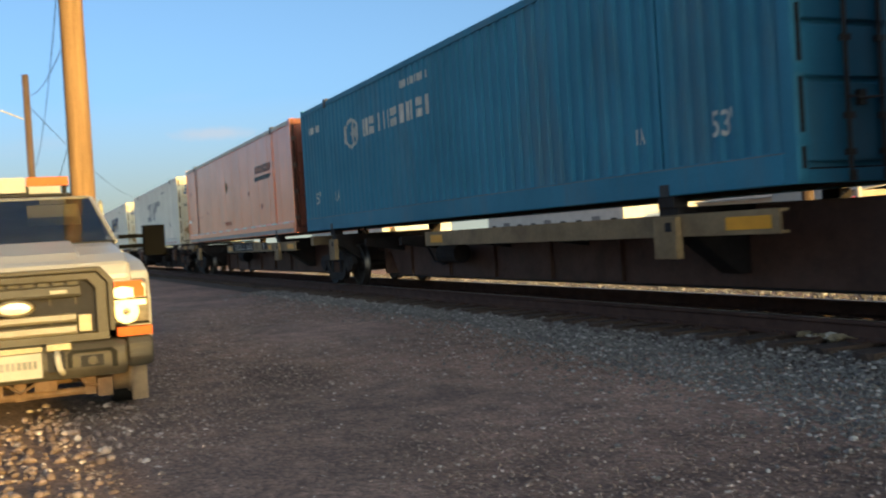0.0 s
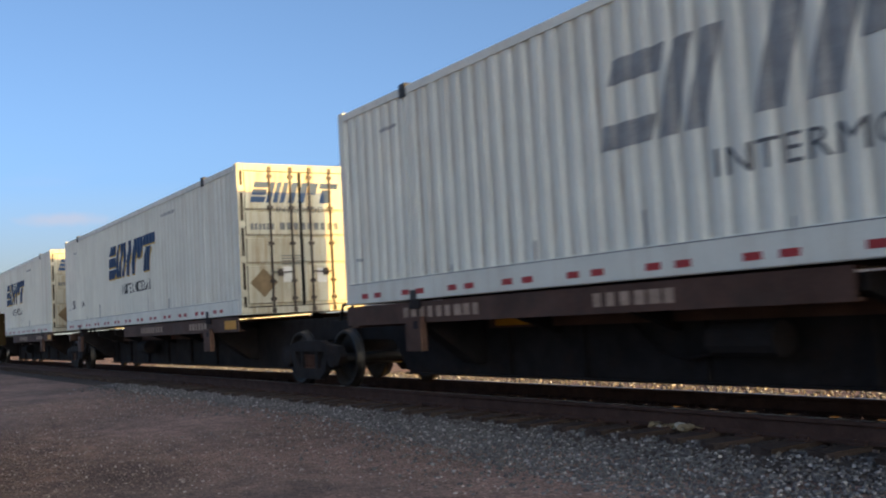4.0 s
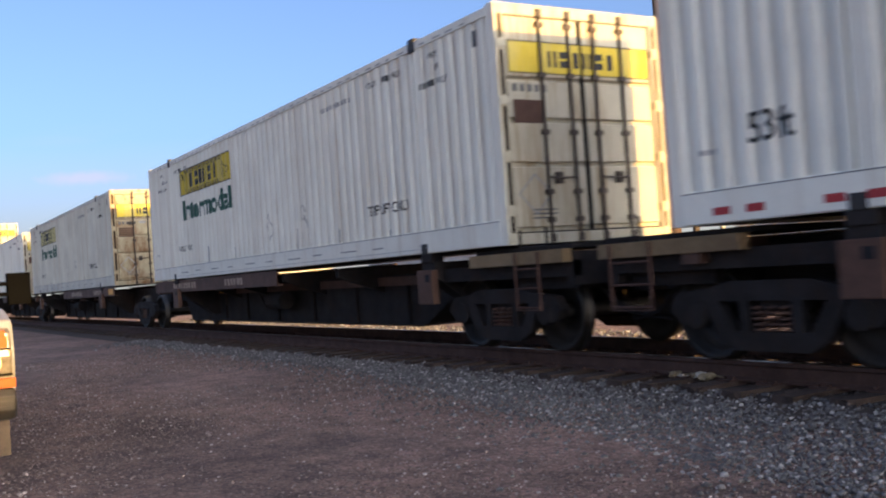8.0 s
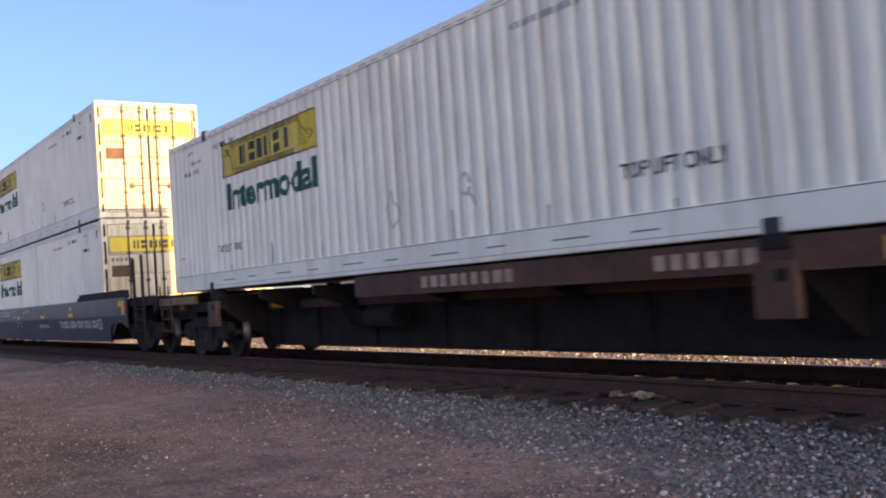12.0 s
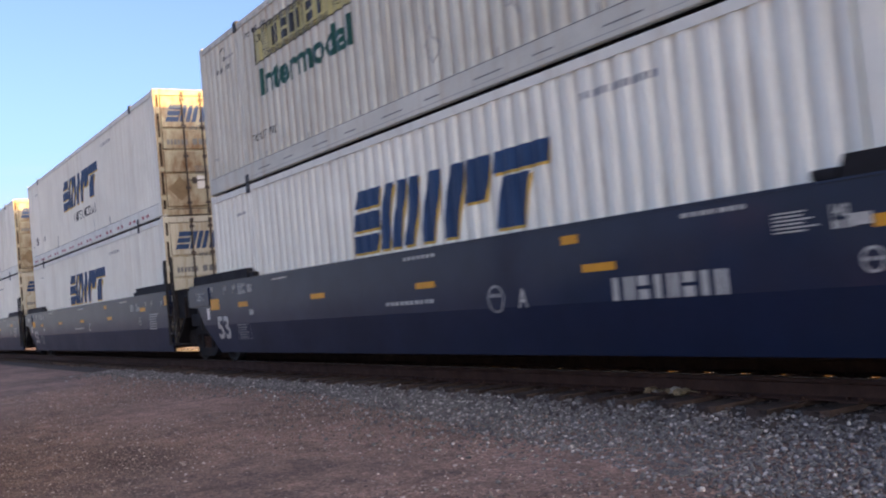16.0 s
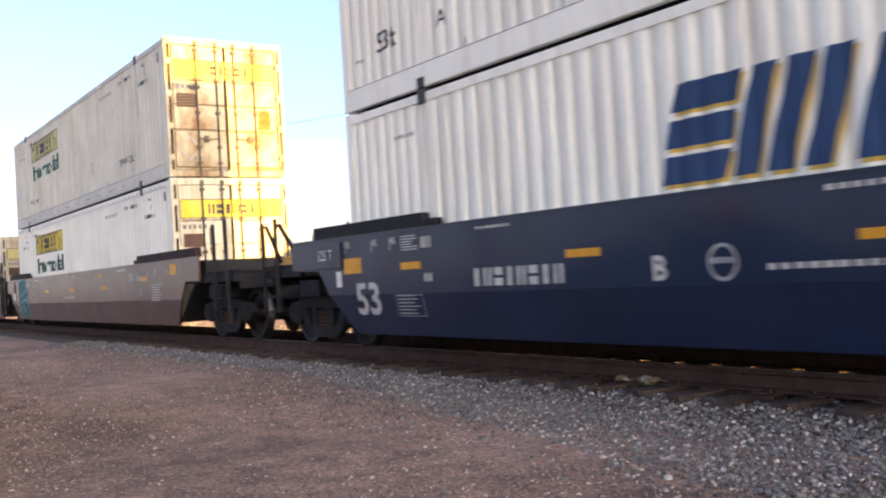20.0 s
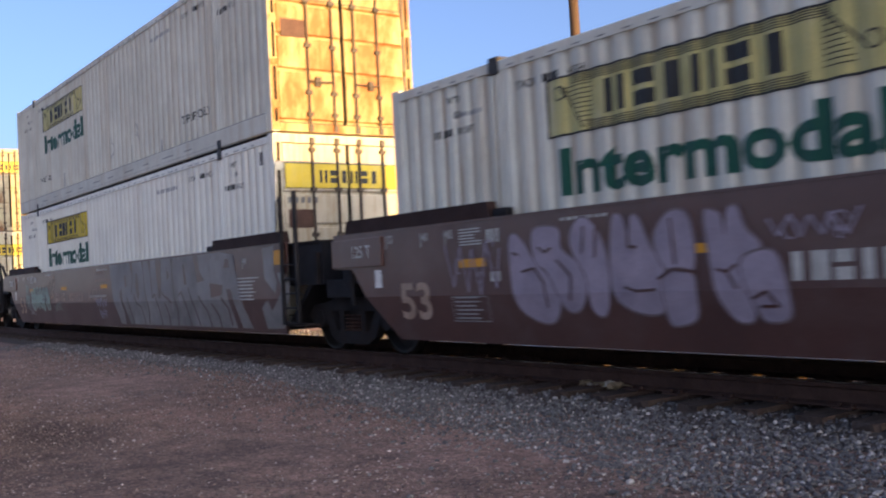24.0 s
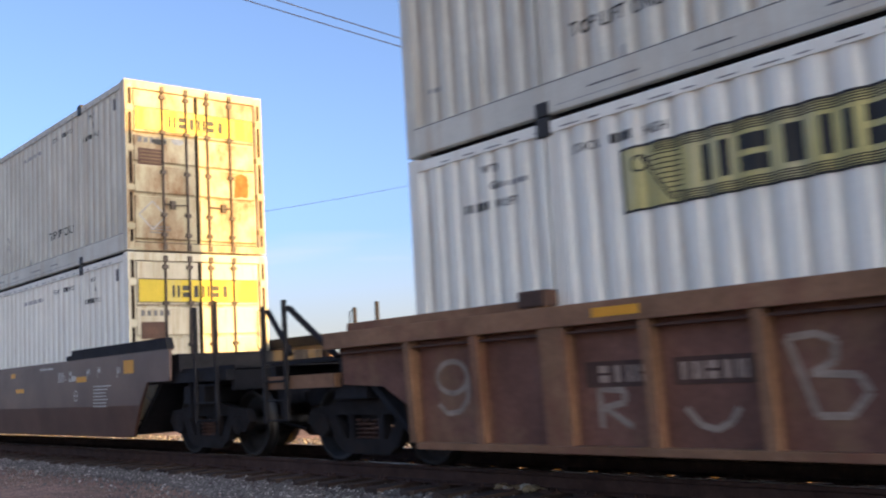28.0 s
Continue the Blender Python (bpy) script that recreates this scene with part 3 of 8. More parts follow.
for side in (-0.755, 0.755):
    r = part("rail", prism_x(rail_section(YC + side), -420, 300), M["rail_web"], track)
    part("rail_head", prism_x([(YC + side - 0.027, RAIL - 0.002), (YC + side + 0.027, RAIL - 0.002), (YC + side + 0.022, RAIL), (YC + side - 0.022, RAIL)], -420, 300),
         M["rail_head"], r, "polished running surface")
tie_meshes = []
for k in range(4):
    tb = boxes((-0.115, 0.115, -1.36, 1.36, -0.08, 0.094))
    bmesh.ops.subdivide_edges(tb, edges=tb.edges[:], cuts=2)
    for v in tb.verts:
        v.co += Vector((random.uniform(-0.012, 0.012), random.uniform(-0.03, 0.03) if abs(v.co.y) > 1.2 else 0, random.uniform(-0.006, 0.004)))
    tie_meshes.append(as_mesh("tie", tb, M["tie"]))
plate_me = as_mesh("tie_plate", boxes((-0.09, 0.09, -0.18, 0.18, 0.092, 0.106), (-0.07, -0.045, -0.115, -0.085, 0.106, 0.128), (0.045, 0.07, -0.115, -0.085, 0.106, 0.128),
                                      (-0.07, -0.045, 0.085, 0.115, 0.106, 0.128), (0.045, 0.07, 0.085, 0.115, 0.106, 0.128)), M["rail_web"])
for k in range(130):
    x = 8 - 0.54 * k + random.uniform(-0.04, 0.04)
    t_ob = part("tie", tie_meshes[k % 4], None, track)
    t_ob.matrix_local = pose(x, YC + random.uniform(-0.05, 0.05), 0, 0, 0, random.uniform(-1.2, 1.2))
    if -24 < x < 3:
        for side in (-0.755, 0.755):
            pl = part("tie_plate", plate_me, None, t_ob, "rusty spiked tie plate")
            pl.matrix_local = pose(0, side, 0)


def stones(name, count, place, size, material, seed, flat=0.75):
    """Loose stones as one scatter of uneven twenty-sided lumps."""
    rng = np.random.default_rng(seed)
    ico = bmesh.new()
    bmesh.ops.create_icosphere(ico, subdivisions=1, radius=1.0)
    base = np.array([v.co[:] for v in ico.verts])
    tris = np.array([[v.index for v in f.verts] for f in ico.faces])
    ico.free()
    nv = len(base)
    lump = base[None] * (1 + rng.uniform(-0.28, 0.28, (count, nv, 1)))
    sc = rng.uniform(0.6, 1.0, (count, 1, 3)) * np.array([1, 1, flat])
    a = rng.uniform(0, 2 * np.pi, count)
    ca, sa = np.cos(a)[:, None], np.sin(a)[:, None]
    lump = lump * sc
    xr = lump[:, :, 0] * ca - lump[:, :, 1] * sa
    yr = lump[:, :, 0] * sa + lump[:, :, 1] * ca
    r = size(rng, count)[:, None]
    px, py, pz = place(rng, count)
    verts = np.stack([xr * r + px[:, None], yr * r + py[:, None], lump[:, :, 2] * r + pz[:, None] + r * 0.25], -1).reshape(-1, 3)
    faces = (tris[None] + (np.arange(count) * nv)[:, None, None]).reshape(-1, 3)
    me = bpy.data.meshes.new(name)
    me.vertices.add(len(verts))
    me.vertices.foreach_set("co", verts.astype(np.float32).ravel())
    me.loops.add(faces.size)
    me.loops.foreach_set("vertex_index", faces.astype(np.int32).ravel())
    me.polygons.add(len(faces))
    me.polygons.foreach_set("loop_start", np.arange(0, faces.size, 3, dtype=np.int32))
    me.update(calc_edges=True)
    me.materials.append(material)
    return new(name, me)


def bed_height(y):
    return np.interp(y, [4.7, 5.9, 6.35, 6.62, 9.1, 9.5, 10.2, 11.4], [-0.10, -0.015, 0.012, 0.05, 0.055, 0.03, 0.02, -0.05])


def shoulder(rng, n):
    x = -1.0 - 26 * rng.uniform(0, 1, n) ** 1.5
    edge = np.interp(x, [-27, -13, -6, -3.5, 0], [6.1, 6.0, 4.7, 4.3, 4.0])
    y = 6.7 - (6.7 - edge) * rng.uniform(0, 1, n) ** 0.95
    y -= rng.exponential(0.35, n) * (rng.uniform(0, 1, n) < 0.3)
    return x, y, np.maximum(bed_height(y), 0)


def far_shoulder(rng, n):
    x = 4 - 45 * rng.uniform(0, 1, n)
    y = rng.uniform(8.9, 12.0, n)
    return x, y, np.maximum(bed_height(y), -0.01)


def between(rng, n):
    x = 0 - 22 * rng.uniform(0, 1, n)
    y = rng.uniform(6.5, 9.2, n)
    return x, y, np.full(n, 0.05)


def yard(rng, n):
    x = -1.5 - 20 * rng.uniform(0, 1, n) ** 1.4
    y = rng.uniform(0.2, 5.4, n)
    return x, y, np.zeros(n)


tagged(stones("ballast_stones", 30000, shoulder, lambda g, n: 0.010 + 0.026 * g.beta(1.6, 3.2, n), M["ballast_stone"], 3), "loose grey crushed ballast stones on the shoulder", "ballast", kind="stuff")
tagged(stones("ballast_stones", 9000, far_shoulder, lambda g, n: g.uniform(0.02, 0.05, n), M["ballast_stone"], 4), "sunlit ballast stones beyond the rails", "ballast", kind="stuff")
tagged(stones("ballast_stones", 5000, between, lambda g, n: g.uniform(0.015, 0.032, n), M["oily_stone"], 5), "dark oily ballast stones between the ties", "ballast", kind="stuff")
tagged(stones("gravel", 60000, yard, lambda g, n: 0.004 + 0.022 * g.beta(1.3, 4.2, n), M["gravel_stone"], 6, 0.6), "fine purple-brown gravel of the yard", "gravel", kind="stuff")


def heap(rng, n):
    x = rng.normal(-7.2, 1.0, n)
    return x, rng.normal(0.1, 0.35, n), np.zeros(n)


tagged(stones("rubble", 500, heap, lambda g, n: 0.012 + 0.06 * g.beta(1.2, 4.0, n), M["gravel_stone"], 8, 0.7), "scattered brown rubble stones before the truck", "rubble", kind="stuff")

# ---------------------------------------------------------------- containers
LEN, WID, TALL = 16.15, 2.59, 2.90
NEAR = -WID / 2
PITCH = 0.27
SECTIONS = [(-1.88, -0.10), (-14.05, -2.08), (-16.05, -14.27)]


def folds():
    """Corner points (x, depth) of the folded side sheet, from the front to the rear."""
    pts = []
    for a, b in SECTIONS:
        k = max(1, round((b - a) / PITCH))
        w = (b - a) / k
        row = []
        for i in range(k):
            x = a + i * w
            row += [(x + 0.00 * w, 0.0), (x + 0.36 * w, 0.0), (x + 0.55 * w, 0.027), (x + 0.81 * w, 0.027)]
        row.append((b, 0.0))
        pts.append(row)
    return pts


FOLDS = folds()
FLAT = sorted(p for row in FOLDS for p in row)
FX, FY = [p[0] for p in FLAT], [p[1] for p in FLAT]


def drape(bm, offset=0.004):
    """Lay flat lettering onto the folded sheet."""
    xs = [v.co.x for v in bm.verts]
    for x in FX:
        if min(xs) < x < max(xs):
            bmesh.ops.bisect_plane(bm, geom=bm.verts[:] + bm.edges[:] + bm.faces[:], plane_co=(x, 0, 0), plane_no=(1, 0, 0))
    for v in bm.verts:
        v.co.y = NEAR + float(np.interp(v.co.x, FX, FY)) - offset
    return bm


def side_sheet(k):
    bm = bmesh.new()
    for row in FOLDS[k:k + 1]:
        lo = [bm.verts.new((x, NEAR + d, 0.29)) for x, d in row]
        hi = [bm.verts.new((x, NEAR + d, 2.79)) for x, d in row]
        for i in range(len(row) - 1):
            f = bm.faces.new((lo[i], lo[i + 1], hi[i + 1], hi[i]))
            # recess faces take the second paint: drips plus painted shade
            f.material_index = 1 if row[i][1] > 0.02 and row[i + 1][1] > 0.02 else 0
    return bm


def flat_side_sheet(k):
    """One smooth plated panel of the side."""
    w = (16.05 - 0.10) / 13
    x = -16.05 + k * w
    return bevelled(boxes((x + 0.008, x + w - 0.008, NEAR + 0.010, NEAR + 0.05, 0.29, 2.79)), 0.006, 1)


def stroke(points, w):
    """A ribbon along the points."""
    out = []
    for (x0, z0), (x1, z1) in zip(points, points[1:]):
        n = Vector((z0 - z1, x1 - x0))
        if n.length < 1e-6:
            continue
        n = n.normalized() * w / 2
        out.append([(x0 - n.x, z0 - n.y), (x1 - n.x, z1 - n.y), (x1 + n.x, z1 + n.y), (x0 + n.x, z0 + n.y)])
    return out


SHARED = {}


def shared(key, make, material):
    if key not in SHARED:
        SHARED[key] = as_mesh(key.split(":")[0], make(), material)
    return SHARED[key]


def slanted(x0, x1, z0, z1, lean):
    return [(x0, z0), (x1, z0), (x1 + lean, z1), (x0 + lean, z1)]


def stripe_mark(x0, z0, w, h, grow=0.0):
    """Leaning plain blocks: a stand-in for a carrier's mark."""
    u, lean, g = w / 5.3, 0.30 * h, grow
    out = []
    for k in range(3):
        z = z0 + 0.36 * k * h - g
        out.append(slanted(x0 + g + lean * 0.33 * k - lean * 0.2, x0 + 0.84 * u + g + lean * 0.33 * k - lean * 0.2, z, z + 0.28 * h, lean * 0.28))
    for x, t in ((0.96, 0.28), (1.36, 0.28), (1.76, 0.28), (2.26, 0.36)):
        out.append(slanted(x0 + x * u + g - lean * 0.3, x0 + (x + t) * u + g - lean * 0.3, z0 - g, z0 + h - g, lean))
    out.append(slanted(x0 + 2.86 * u + g - lean * 0.3, x0 + 3.24 * u + g - lean * 0.3, z0 - g, z0 + h - g, lean))
    out.append(slanted(x0 + 3.32 * u + g + lean * 0.12, x0 + 3.86 * u + g + lean * 0.12, z0 + 0.42 * h - g, z0 + h - g, lean * 0.58))
    out.append(slanted(x0 + 4.18 * u + g - lean * 0.3, x0 + 4.78 * u + g - lean * 0.3, z0 - g, z0 + 0.66 * h - g, lean * 0.66))
    out.append(slanted(x0 + 3.98 * u + g + lean * 0.42, x0 + 5.12 * u + g + lean * 0.42, z0 + 0.72 * h - g, z0 + h - g, lean * 0.28))
    return out


def block_row(x0, z0, w, h, count, thick):
    """Plain upright bars in pairs: a stand-in for a carrier's name or number."""
    out = []
    u = w / count
    for i in range(count):
        a, b = x0 + i * u, x0 + (i + 0.74) * u
        k = (i * 7 + count) % 3
        if k == 0:
            out += [(a, a + 1.3 * thick, z0, z0 + h), (b - 1.3 * thick, b, z0, z0 + h)]
        elif k == 1:
            out += [(a, b, z0, z0 + 0.42 * h), (a, b, z0 + 0.58 * h, z0 + h)]
        else:
            out += [(a + 0.2 * (b - a), b - 0.2 * (b - a), z0, z0 + h)]
    return out


def bars(x0, z0, w, h, count, seed=1, gap=0.35):
    """Unreadable small print as short bars."""
    rng = random.Random(seed)
    u = w / count
    return [(x0 + i * u, x0 + (i + 1 - gap * rng.uniform(0.6, 1.3)) * u, z0, z0 + h) for i in range(count)]


def lines(x0, z0, w, step, count, h, seed=1):
    rng = random.Random(seed)
    return [(x0, x0 + w * rng.uniform(0.65, 1.0), z0 + i * step, z0 + i * step + h) for i in range(count)]


def ring(cx, cz, r, t, n=18):
    """A thin round outline."""
    return [[(cx + (r - k) * math.cos(a), cz + (r - k) * math.sin(a)) for a, k in ((2 * math.pi * i / n, 0), (2 * math.pi * (i + 1) / n, 0), (2 * math.pi * (i + 1) / n, t), (2 * math.pi * i / n, t))] for i in range(n)]


def frame_lines(x0, x1, z0, z1, t):
    return [(x0, x1, z0, z0 + t), (x0, x1, z1 - t, z1), (x0, x0 + t, z0, z1), (x1 - t, x1, z0, z1)]


def panel_art(x0, x1, z0, z1):
    """Border and scroll lines of the yellow panel."""
    h = z1 - z0
    out = frame_lines(x0, x1, z0, z1, 0.022)
    for k in range(4):
        z = z0 + 0.05 * h + k * 0.035 * h
        out.append((x0 + 0.55, x1 - 0.75, z, z + 0.010))
        z = z1 - 0.05 * h - k * 0.035 * h
        out.append((x0 + 0.35, x1 - 0.55, z - 0.010, z))
    for k in range(9):
        z = z0 + (0.18 + 0.075 * k) * h
        out.append((x0 + 0.50 - 0.028 * k, x0 + 0.62, z, z + 0.010))
        out.append((x1 - 0.62, x1 - 0.50 + 0.028 * (8 - k) * 0.6, z, z + 0.010))
    out.append([(x0 + 0.50, z0 + 0.08 * h), (x0 + 0.53, z0 + 0.08 * h), (x0 + 0.24, z0 + 0.80 * h), (x0 + 0.21, z0 + 0.80 * h)])
    out.append([(x1 - 0.62, z1 - 0.10 * h), (x1 - 0.59, z1 - 0.10 * h), (x1 - 0.24, z0 + 0.30 * h), (x1 - 0.27, z0 + 0.30 * h)])
    for c, zc in ((x0 + 0.20, z0 + 0.72 * h), (x1 - 0.22, z0 + 0.40 * h)):
        for k in range(10):
            a, b = 2 * math.pi * k / 10, 2 * math.pi * (k + 1) / 10
            out.append([(c + 0.09 * math.cos(a), zc + 0.075 * math.sin(a)), (c + 0.09 * math.cos(b), zc + 0.075 * math.sin(b)),
                        (c + 0.072 * math.cos(b), zc + 0.058 * math.sin(b)), (c + 0.072 * math.cos(a), zc + 0.058 * math.sin(a))])
    return out


def door_leaf(y0, y1):
    return boxes((-0.12, -0.075, y0, y1, 0.14, 2.76))


DOOR_ROWS = [(0.20, 0.93), (0.985, 1.465), (1.52, 1.97), (2.02, 2.75)]


def door_panel(y0, y1, h):
    return bevelled(boxes((-0.08, -0.022, y0 + 0.02, y1 - 0.02, 0.0, h)), 0.012, 1)


def post_slot(s, z0, z1):
    """Dark strip on the corner post between two hinges, painting a slot's shade."""
    return boxes((-0.01, 0.008, min(s * 1.195, s * 1.245), max(s * 1.195, s * 1.245), z0, z1))


def lock_rod(y):
    bm = bmesh.new()
    tube(bm, [(-0.003, y, 0.06), (-0.003, y, 2.84)], 0.021, 8)
    for z in (0.28, 0.62, 1.35, 2.05, 2.66):
        box(bm, -0.03, 0.024, y - 0.05, y + 0.05, z - 0.03, z + 0.03)
    for z in (0.06, 2.80):
        box(bm, -0.03, 0.03, y - 0.035, y + 0.035, z - 0.05, z + 0.05)
    return bm


def handle(y, s):
    bm = bmesh.new()
    tube(bm, [(0.024, y, 0.80), (0.034, y + s * 0.36, 0.78)], 0.013, 6)
    box(bm, -0.02, 0.03, y + s * 0.30 - 0.025, y + s * 0.30 + 0.025, 0.72, 0.86)
    return bm


def hinge(y):
    return boxes((-0.06, 0.022, min(y, y * 0.90), max(y, y * 0.90), -0.045, 0.045))


def channel_post():
    """An upright channel: two flanges joined by a recessed web."""
    bm = bmesh.new()
    row = [(-0.10, NEAR + 0.06), (-0.10, NEAR - 0.004), (-0.022, NEAR - 0.004), (-0.022, NEAR + 0.045), (0.022, NEAR + 0.045), (0.022, NEAR - 0.004), (0.10, NEAR - 0.004), (0.10, NEAR + 0.06)]
    lo = [bm.verts.new((x, y, 0.0)) for x, y in row]
    hi = [bm.verts.new((x, y, 2.80)) for x, y in row]
    for i in range(8):
        j = (i + 1) % 8
        bm.faces.new((lo[i], lo[j], hi[j], hi[i]))
    bm.faces.new(lo[::-1])
    bm.faces.new(hi)
    bmesh.ops.recalc_face_normals(bm, faces=bm.faces[:])
    return bm


def container(kind, label, paint, door_paint, sheet="folded", decals=(), door_decals=(), rail_tape=None, post_paint=None):
    """A 53-foot box. Its origin: the door end, on the centre line, at the floor."""
    c = thing("shipping_container", label, "container", "containers on the train")
    pk = post_paint or paint
    for k in range(3 if sheet == "folded" else 13):
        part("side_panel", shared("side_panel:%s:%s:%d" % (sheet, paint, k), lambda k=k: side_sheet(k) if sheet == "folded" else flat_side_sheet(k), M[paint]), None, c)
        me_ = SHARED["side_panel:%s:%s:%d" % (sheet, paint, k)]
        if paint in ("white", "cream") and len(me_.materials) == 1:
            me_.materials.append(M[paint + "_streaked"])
    part("far_side_wall", shared("far_side_wall:" + paint, lambda: boxes((-16.05, -0.1, -NEAR - 0.04, -NEAR, 0.29, 2.79)), M[paint]), None, c)
    part("roof", shared("roof:" + paint, lambda: boxes((-16.13, -0.02, NEAR + 0.03, -NEAR - 0.03, 2.79, 2.835)), M[paint]), None, c)
    part("floor_frame", shared("floor_frame", lambda: boxes((-16.1, -0.05, NEAR + 0.10, -NEAR - 0.10, 0.05, 0.15), *[(-0.6 - 0.6 * i, -0.52 - 0.6 * i, NEAR + 0.06, -NEAR - 0.06, 0.02, 0.16) for i in range(26)]),
                               M["steel_dark"]), None, c)
    for s, nm in ((1, "bottom_rail"), (-1, "far_bottom_rail")):
        part(nm, shared("%s:%s" % (nm, paint), lambda s=s: prism_x([(s * NEAR, 0.002), (s * (NEAR + 0.06), 0.002), (s * (NEAR + 0.06), 0.31), (s * (NEAR + 0.005), 0.31), (s * (NEAR - 0.012), 0.285), (s * (NEAR - 0.012), 0.015)], -16.0, -0.16), M[paint]), None, c)
    for s, nm in ((1, "top_rail"), (-1, "far_top_rail")):
        part(nm, shared("%s:%s" % (nm, paint), lambda s=s: prism_x([(s * (NEAR - 0.010), 2.76), (s * (NEAR + 0.05), 2.76), (s * (NEAR + 0.05), 2.868), (s * (NEAR - 0.004), 2.868), (s * (NEAR - 0.010), 2.858)], -16.0, -0.16), M[paint]), None, c)
    for x, nm in ((-1.98, "lift_post"), (-14.16, "lift_post")):
        p = part(nm, shared("lift_post:%s" % pk, lambda: channel_post(), M[pk]), None, c)
        p.location.x = x
        q = part("lift_casting", shared("lift_casting", lambda: bevelled(boxes((-0.085, 0.085, NEAR - 0.022, NEAR + 0.14, 2.73, 2.915)), 0.012), M["casting"]), None, p, "dark steel lifting casting")
        q2 = part("lower_casting", shared("lower_casting", lambda: bevelled(boxes((-0.085, 0.085, NEAR - 0.018, NEAR + 0.14, -0.005, 0.13)), 0.01), M["casting"]), None, p, "dark steel lower casting")
    for x in (-0.08, -16.07):
        for s in (1, -1):
            p = part("corner_post", shared("corner_post:%s:%d" % (pk, s), lambda s=s: bevelled(boxes((-0.08, 0.08, min(s * (NEAR - 0.006), s * (NEAR + 0.13)), max(s * (NEAR - 0.006), s * (NEAR + 0.13)), 0.0, 2.90)), 0.012), M[pk]), None, c)
            p.location.x = x
    part("rear_wall", shared("rear_wall:" + paint, lambda: boxes((-16.12, -16.06, NEAR + 0.12, -NEAR - 0.12, 0.0, 2.88)), M[paint]), None, c)
    part("door_header", shared("door_header:" + door_paint, lambda: bevelled(boxes((-0.16, 0.0, NEAR + 0.13, -NEAR - 0.13, 2.76, 2.90)), 0.01), M[door_paint]), None, c)
    part("door_sill", shared("door_sill:" + door_paint, lambda: bevelled(boxes((-0.16, 0.0, NEAR + 0.13, -NEAR - 0.13, 0.0, 0.13)), 0.01), M[door_paint]), None, c)
    for s in (-1, 1):
        a, b = sorted((s * 0.012, s * 1.16))
        d = part("door", shared("door:%s:%d" % (door_paint, s), lambda a=a, b=b: door_leaf(a, b), M[door_paint]), None, c)
        for k, (z0, z1) in enumerate(DOOR_ROWS):
            part("door_panel", shared("door_panel:%s:%d:%d" % (door_paint, s, k), lambda a=a, b=b, h=z1 - z0: door_panel(a, b, h), M[door_paint]), None, d).location.z = z0
        part("door_post", shared("door_post:%s:%d" % (door_paint, s), lambda s=s: bevelled(boxes((-0.03, 0.004, min(s * 1.168, s * 1.294), max(s * 1.168, s * 1.294), 0.01, 2.89)), 0.003, 1), M[door_paint]), None, c)
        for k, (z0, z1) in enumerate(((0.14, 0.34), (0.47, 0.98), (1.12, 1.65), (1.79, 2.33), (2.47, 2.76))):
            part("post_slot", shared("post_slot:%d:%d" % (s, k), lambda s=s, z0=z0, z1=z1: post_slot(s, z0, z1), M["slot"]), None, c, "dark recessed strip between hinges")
        for y in (0.20, 0.64):
            rod = part("lock_rod", shared("lock_rod:%d:%.2f" % (s, y), lambda y=y, s=s: lock_rod(s * y), M["rod"]), None, d, "dark steel lock rod")
            part("handle", shared("handle:%d:%.2f" % (s, y), lambda y=y, s=s: handle(s * y, 1 if y < 0.4 else -0.6) if s > 0 else handle(s * y, -1 if y < 0.4 else 0.6), M["rod"]), None, d, "dark steel lock handle")
        for z in (0.40, 1.05, 1.72, 2.40):
            h = part("hinge", shared("hinge:%d:%s" % (s, door_paint), lambda s=s: hinge(s * 1.29), M["rod" if door_paint == "door_oxide" else door_paint]), None, d)
            h.location.z = z
    part("door_seal", shared("door_seal", lambda: boxes((-0.05, -0.012, -0.016, 0.016, 0.15, 2.75)), M["rubber"]), None, c, "black rubber seal between the doors")
    for tag, group in (("", decals), ("d:", door_decals)):
        for name, bm_make, m_key, lab in group:
            if isinstance(bm_make, list):
                for i, one in enumerate(bm_make):
                    part(name, shared("%s:%s%s:%d" % (name, tag, kind, i), one, M[m_key]), None, c, lab)
            else:
                ob = part(name, shared("%s:%s%s" % (name, tag, kind), bm_make, M[m_key]), None, c, lab)
                if "print" in name or "art" in name or "strip" in name or "chalk" in name or "frame" in name:
                    tagged(ob, kind="stuff")
    if sheet == "folded":
        part("sealant_seam", shared("sealant_seam", lambda: boxes((-16.0, -0.16, NEAR - 0.0135, NEAR + 0.0, 0.288, 0.298)), M["ink_grey"]), None, c, "thin dark sealant line")
    if rail_tape:
        for i in range(13):
            for j in (0.0, 0.38):
                tp = part("reflector_strip", shared("reflector_strip", lambda: at_plane(quads([(0, 0.20, 0.075, 0.145)]), NEAR - 0.016), M["red_tape"]), None, c, "short red reflective strip")
                tp.location.x = -15.63 + 1.17 * i + j
    return c


def dec(rects, y=NEAR - 0.012):
    return lambda: at_plane(quads(rects), y)


def dec_fold(rects):
    return lambda: drape(quads(rects))


def txt_fold(text, x, z, h, bold=0.0, stretch=1.0, offset=0.005):
    return lambda: drape(words(text, x, z, h, bold, stretch), offset)


def front(rects, x=-0.018):
    return lambda: to_front(quads(rects), x)


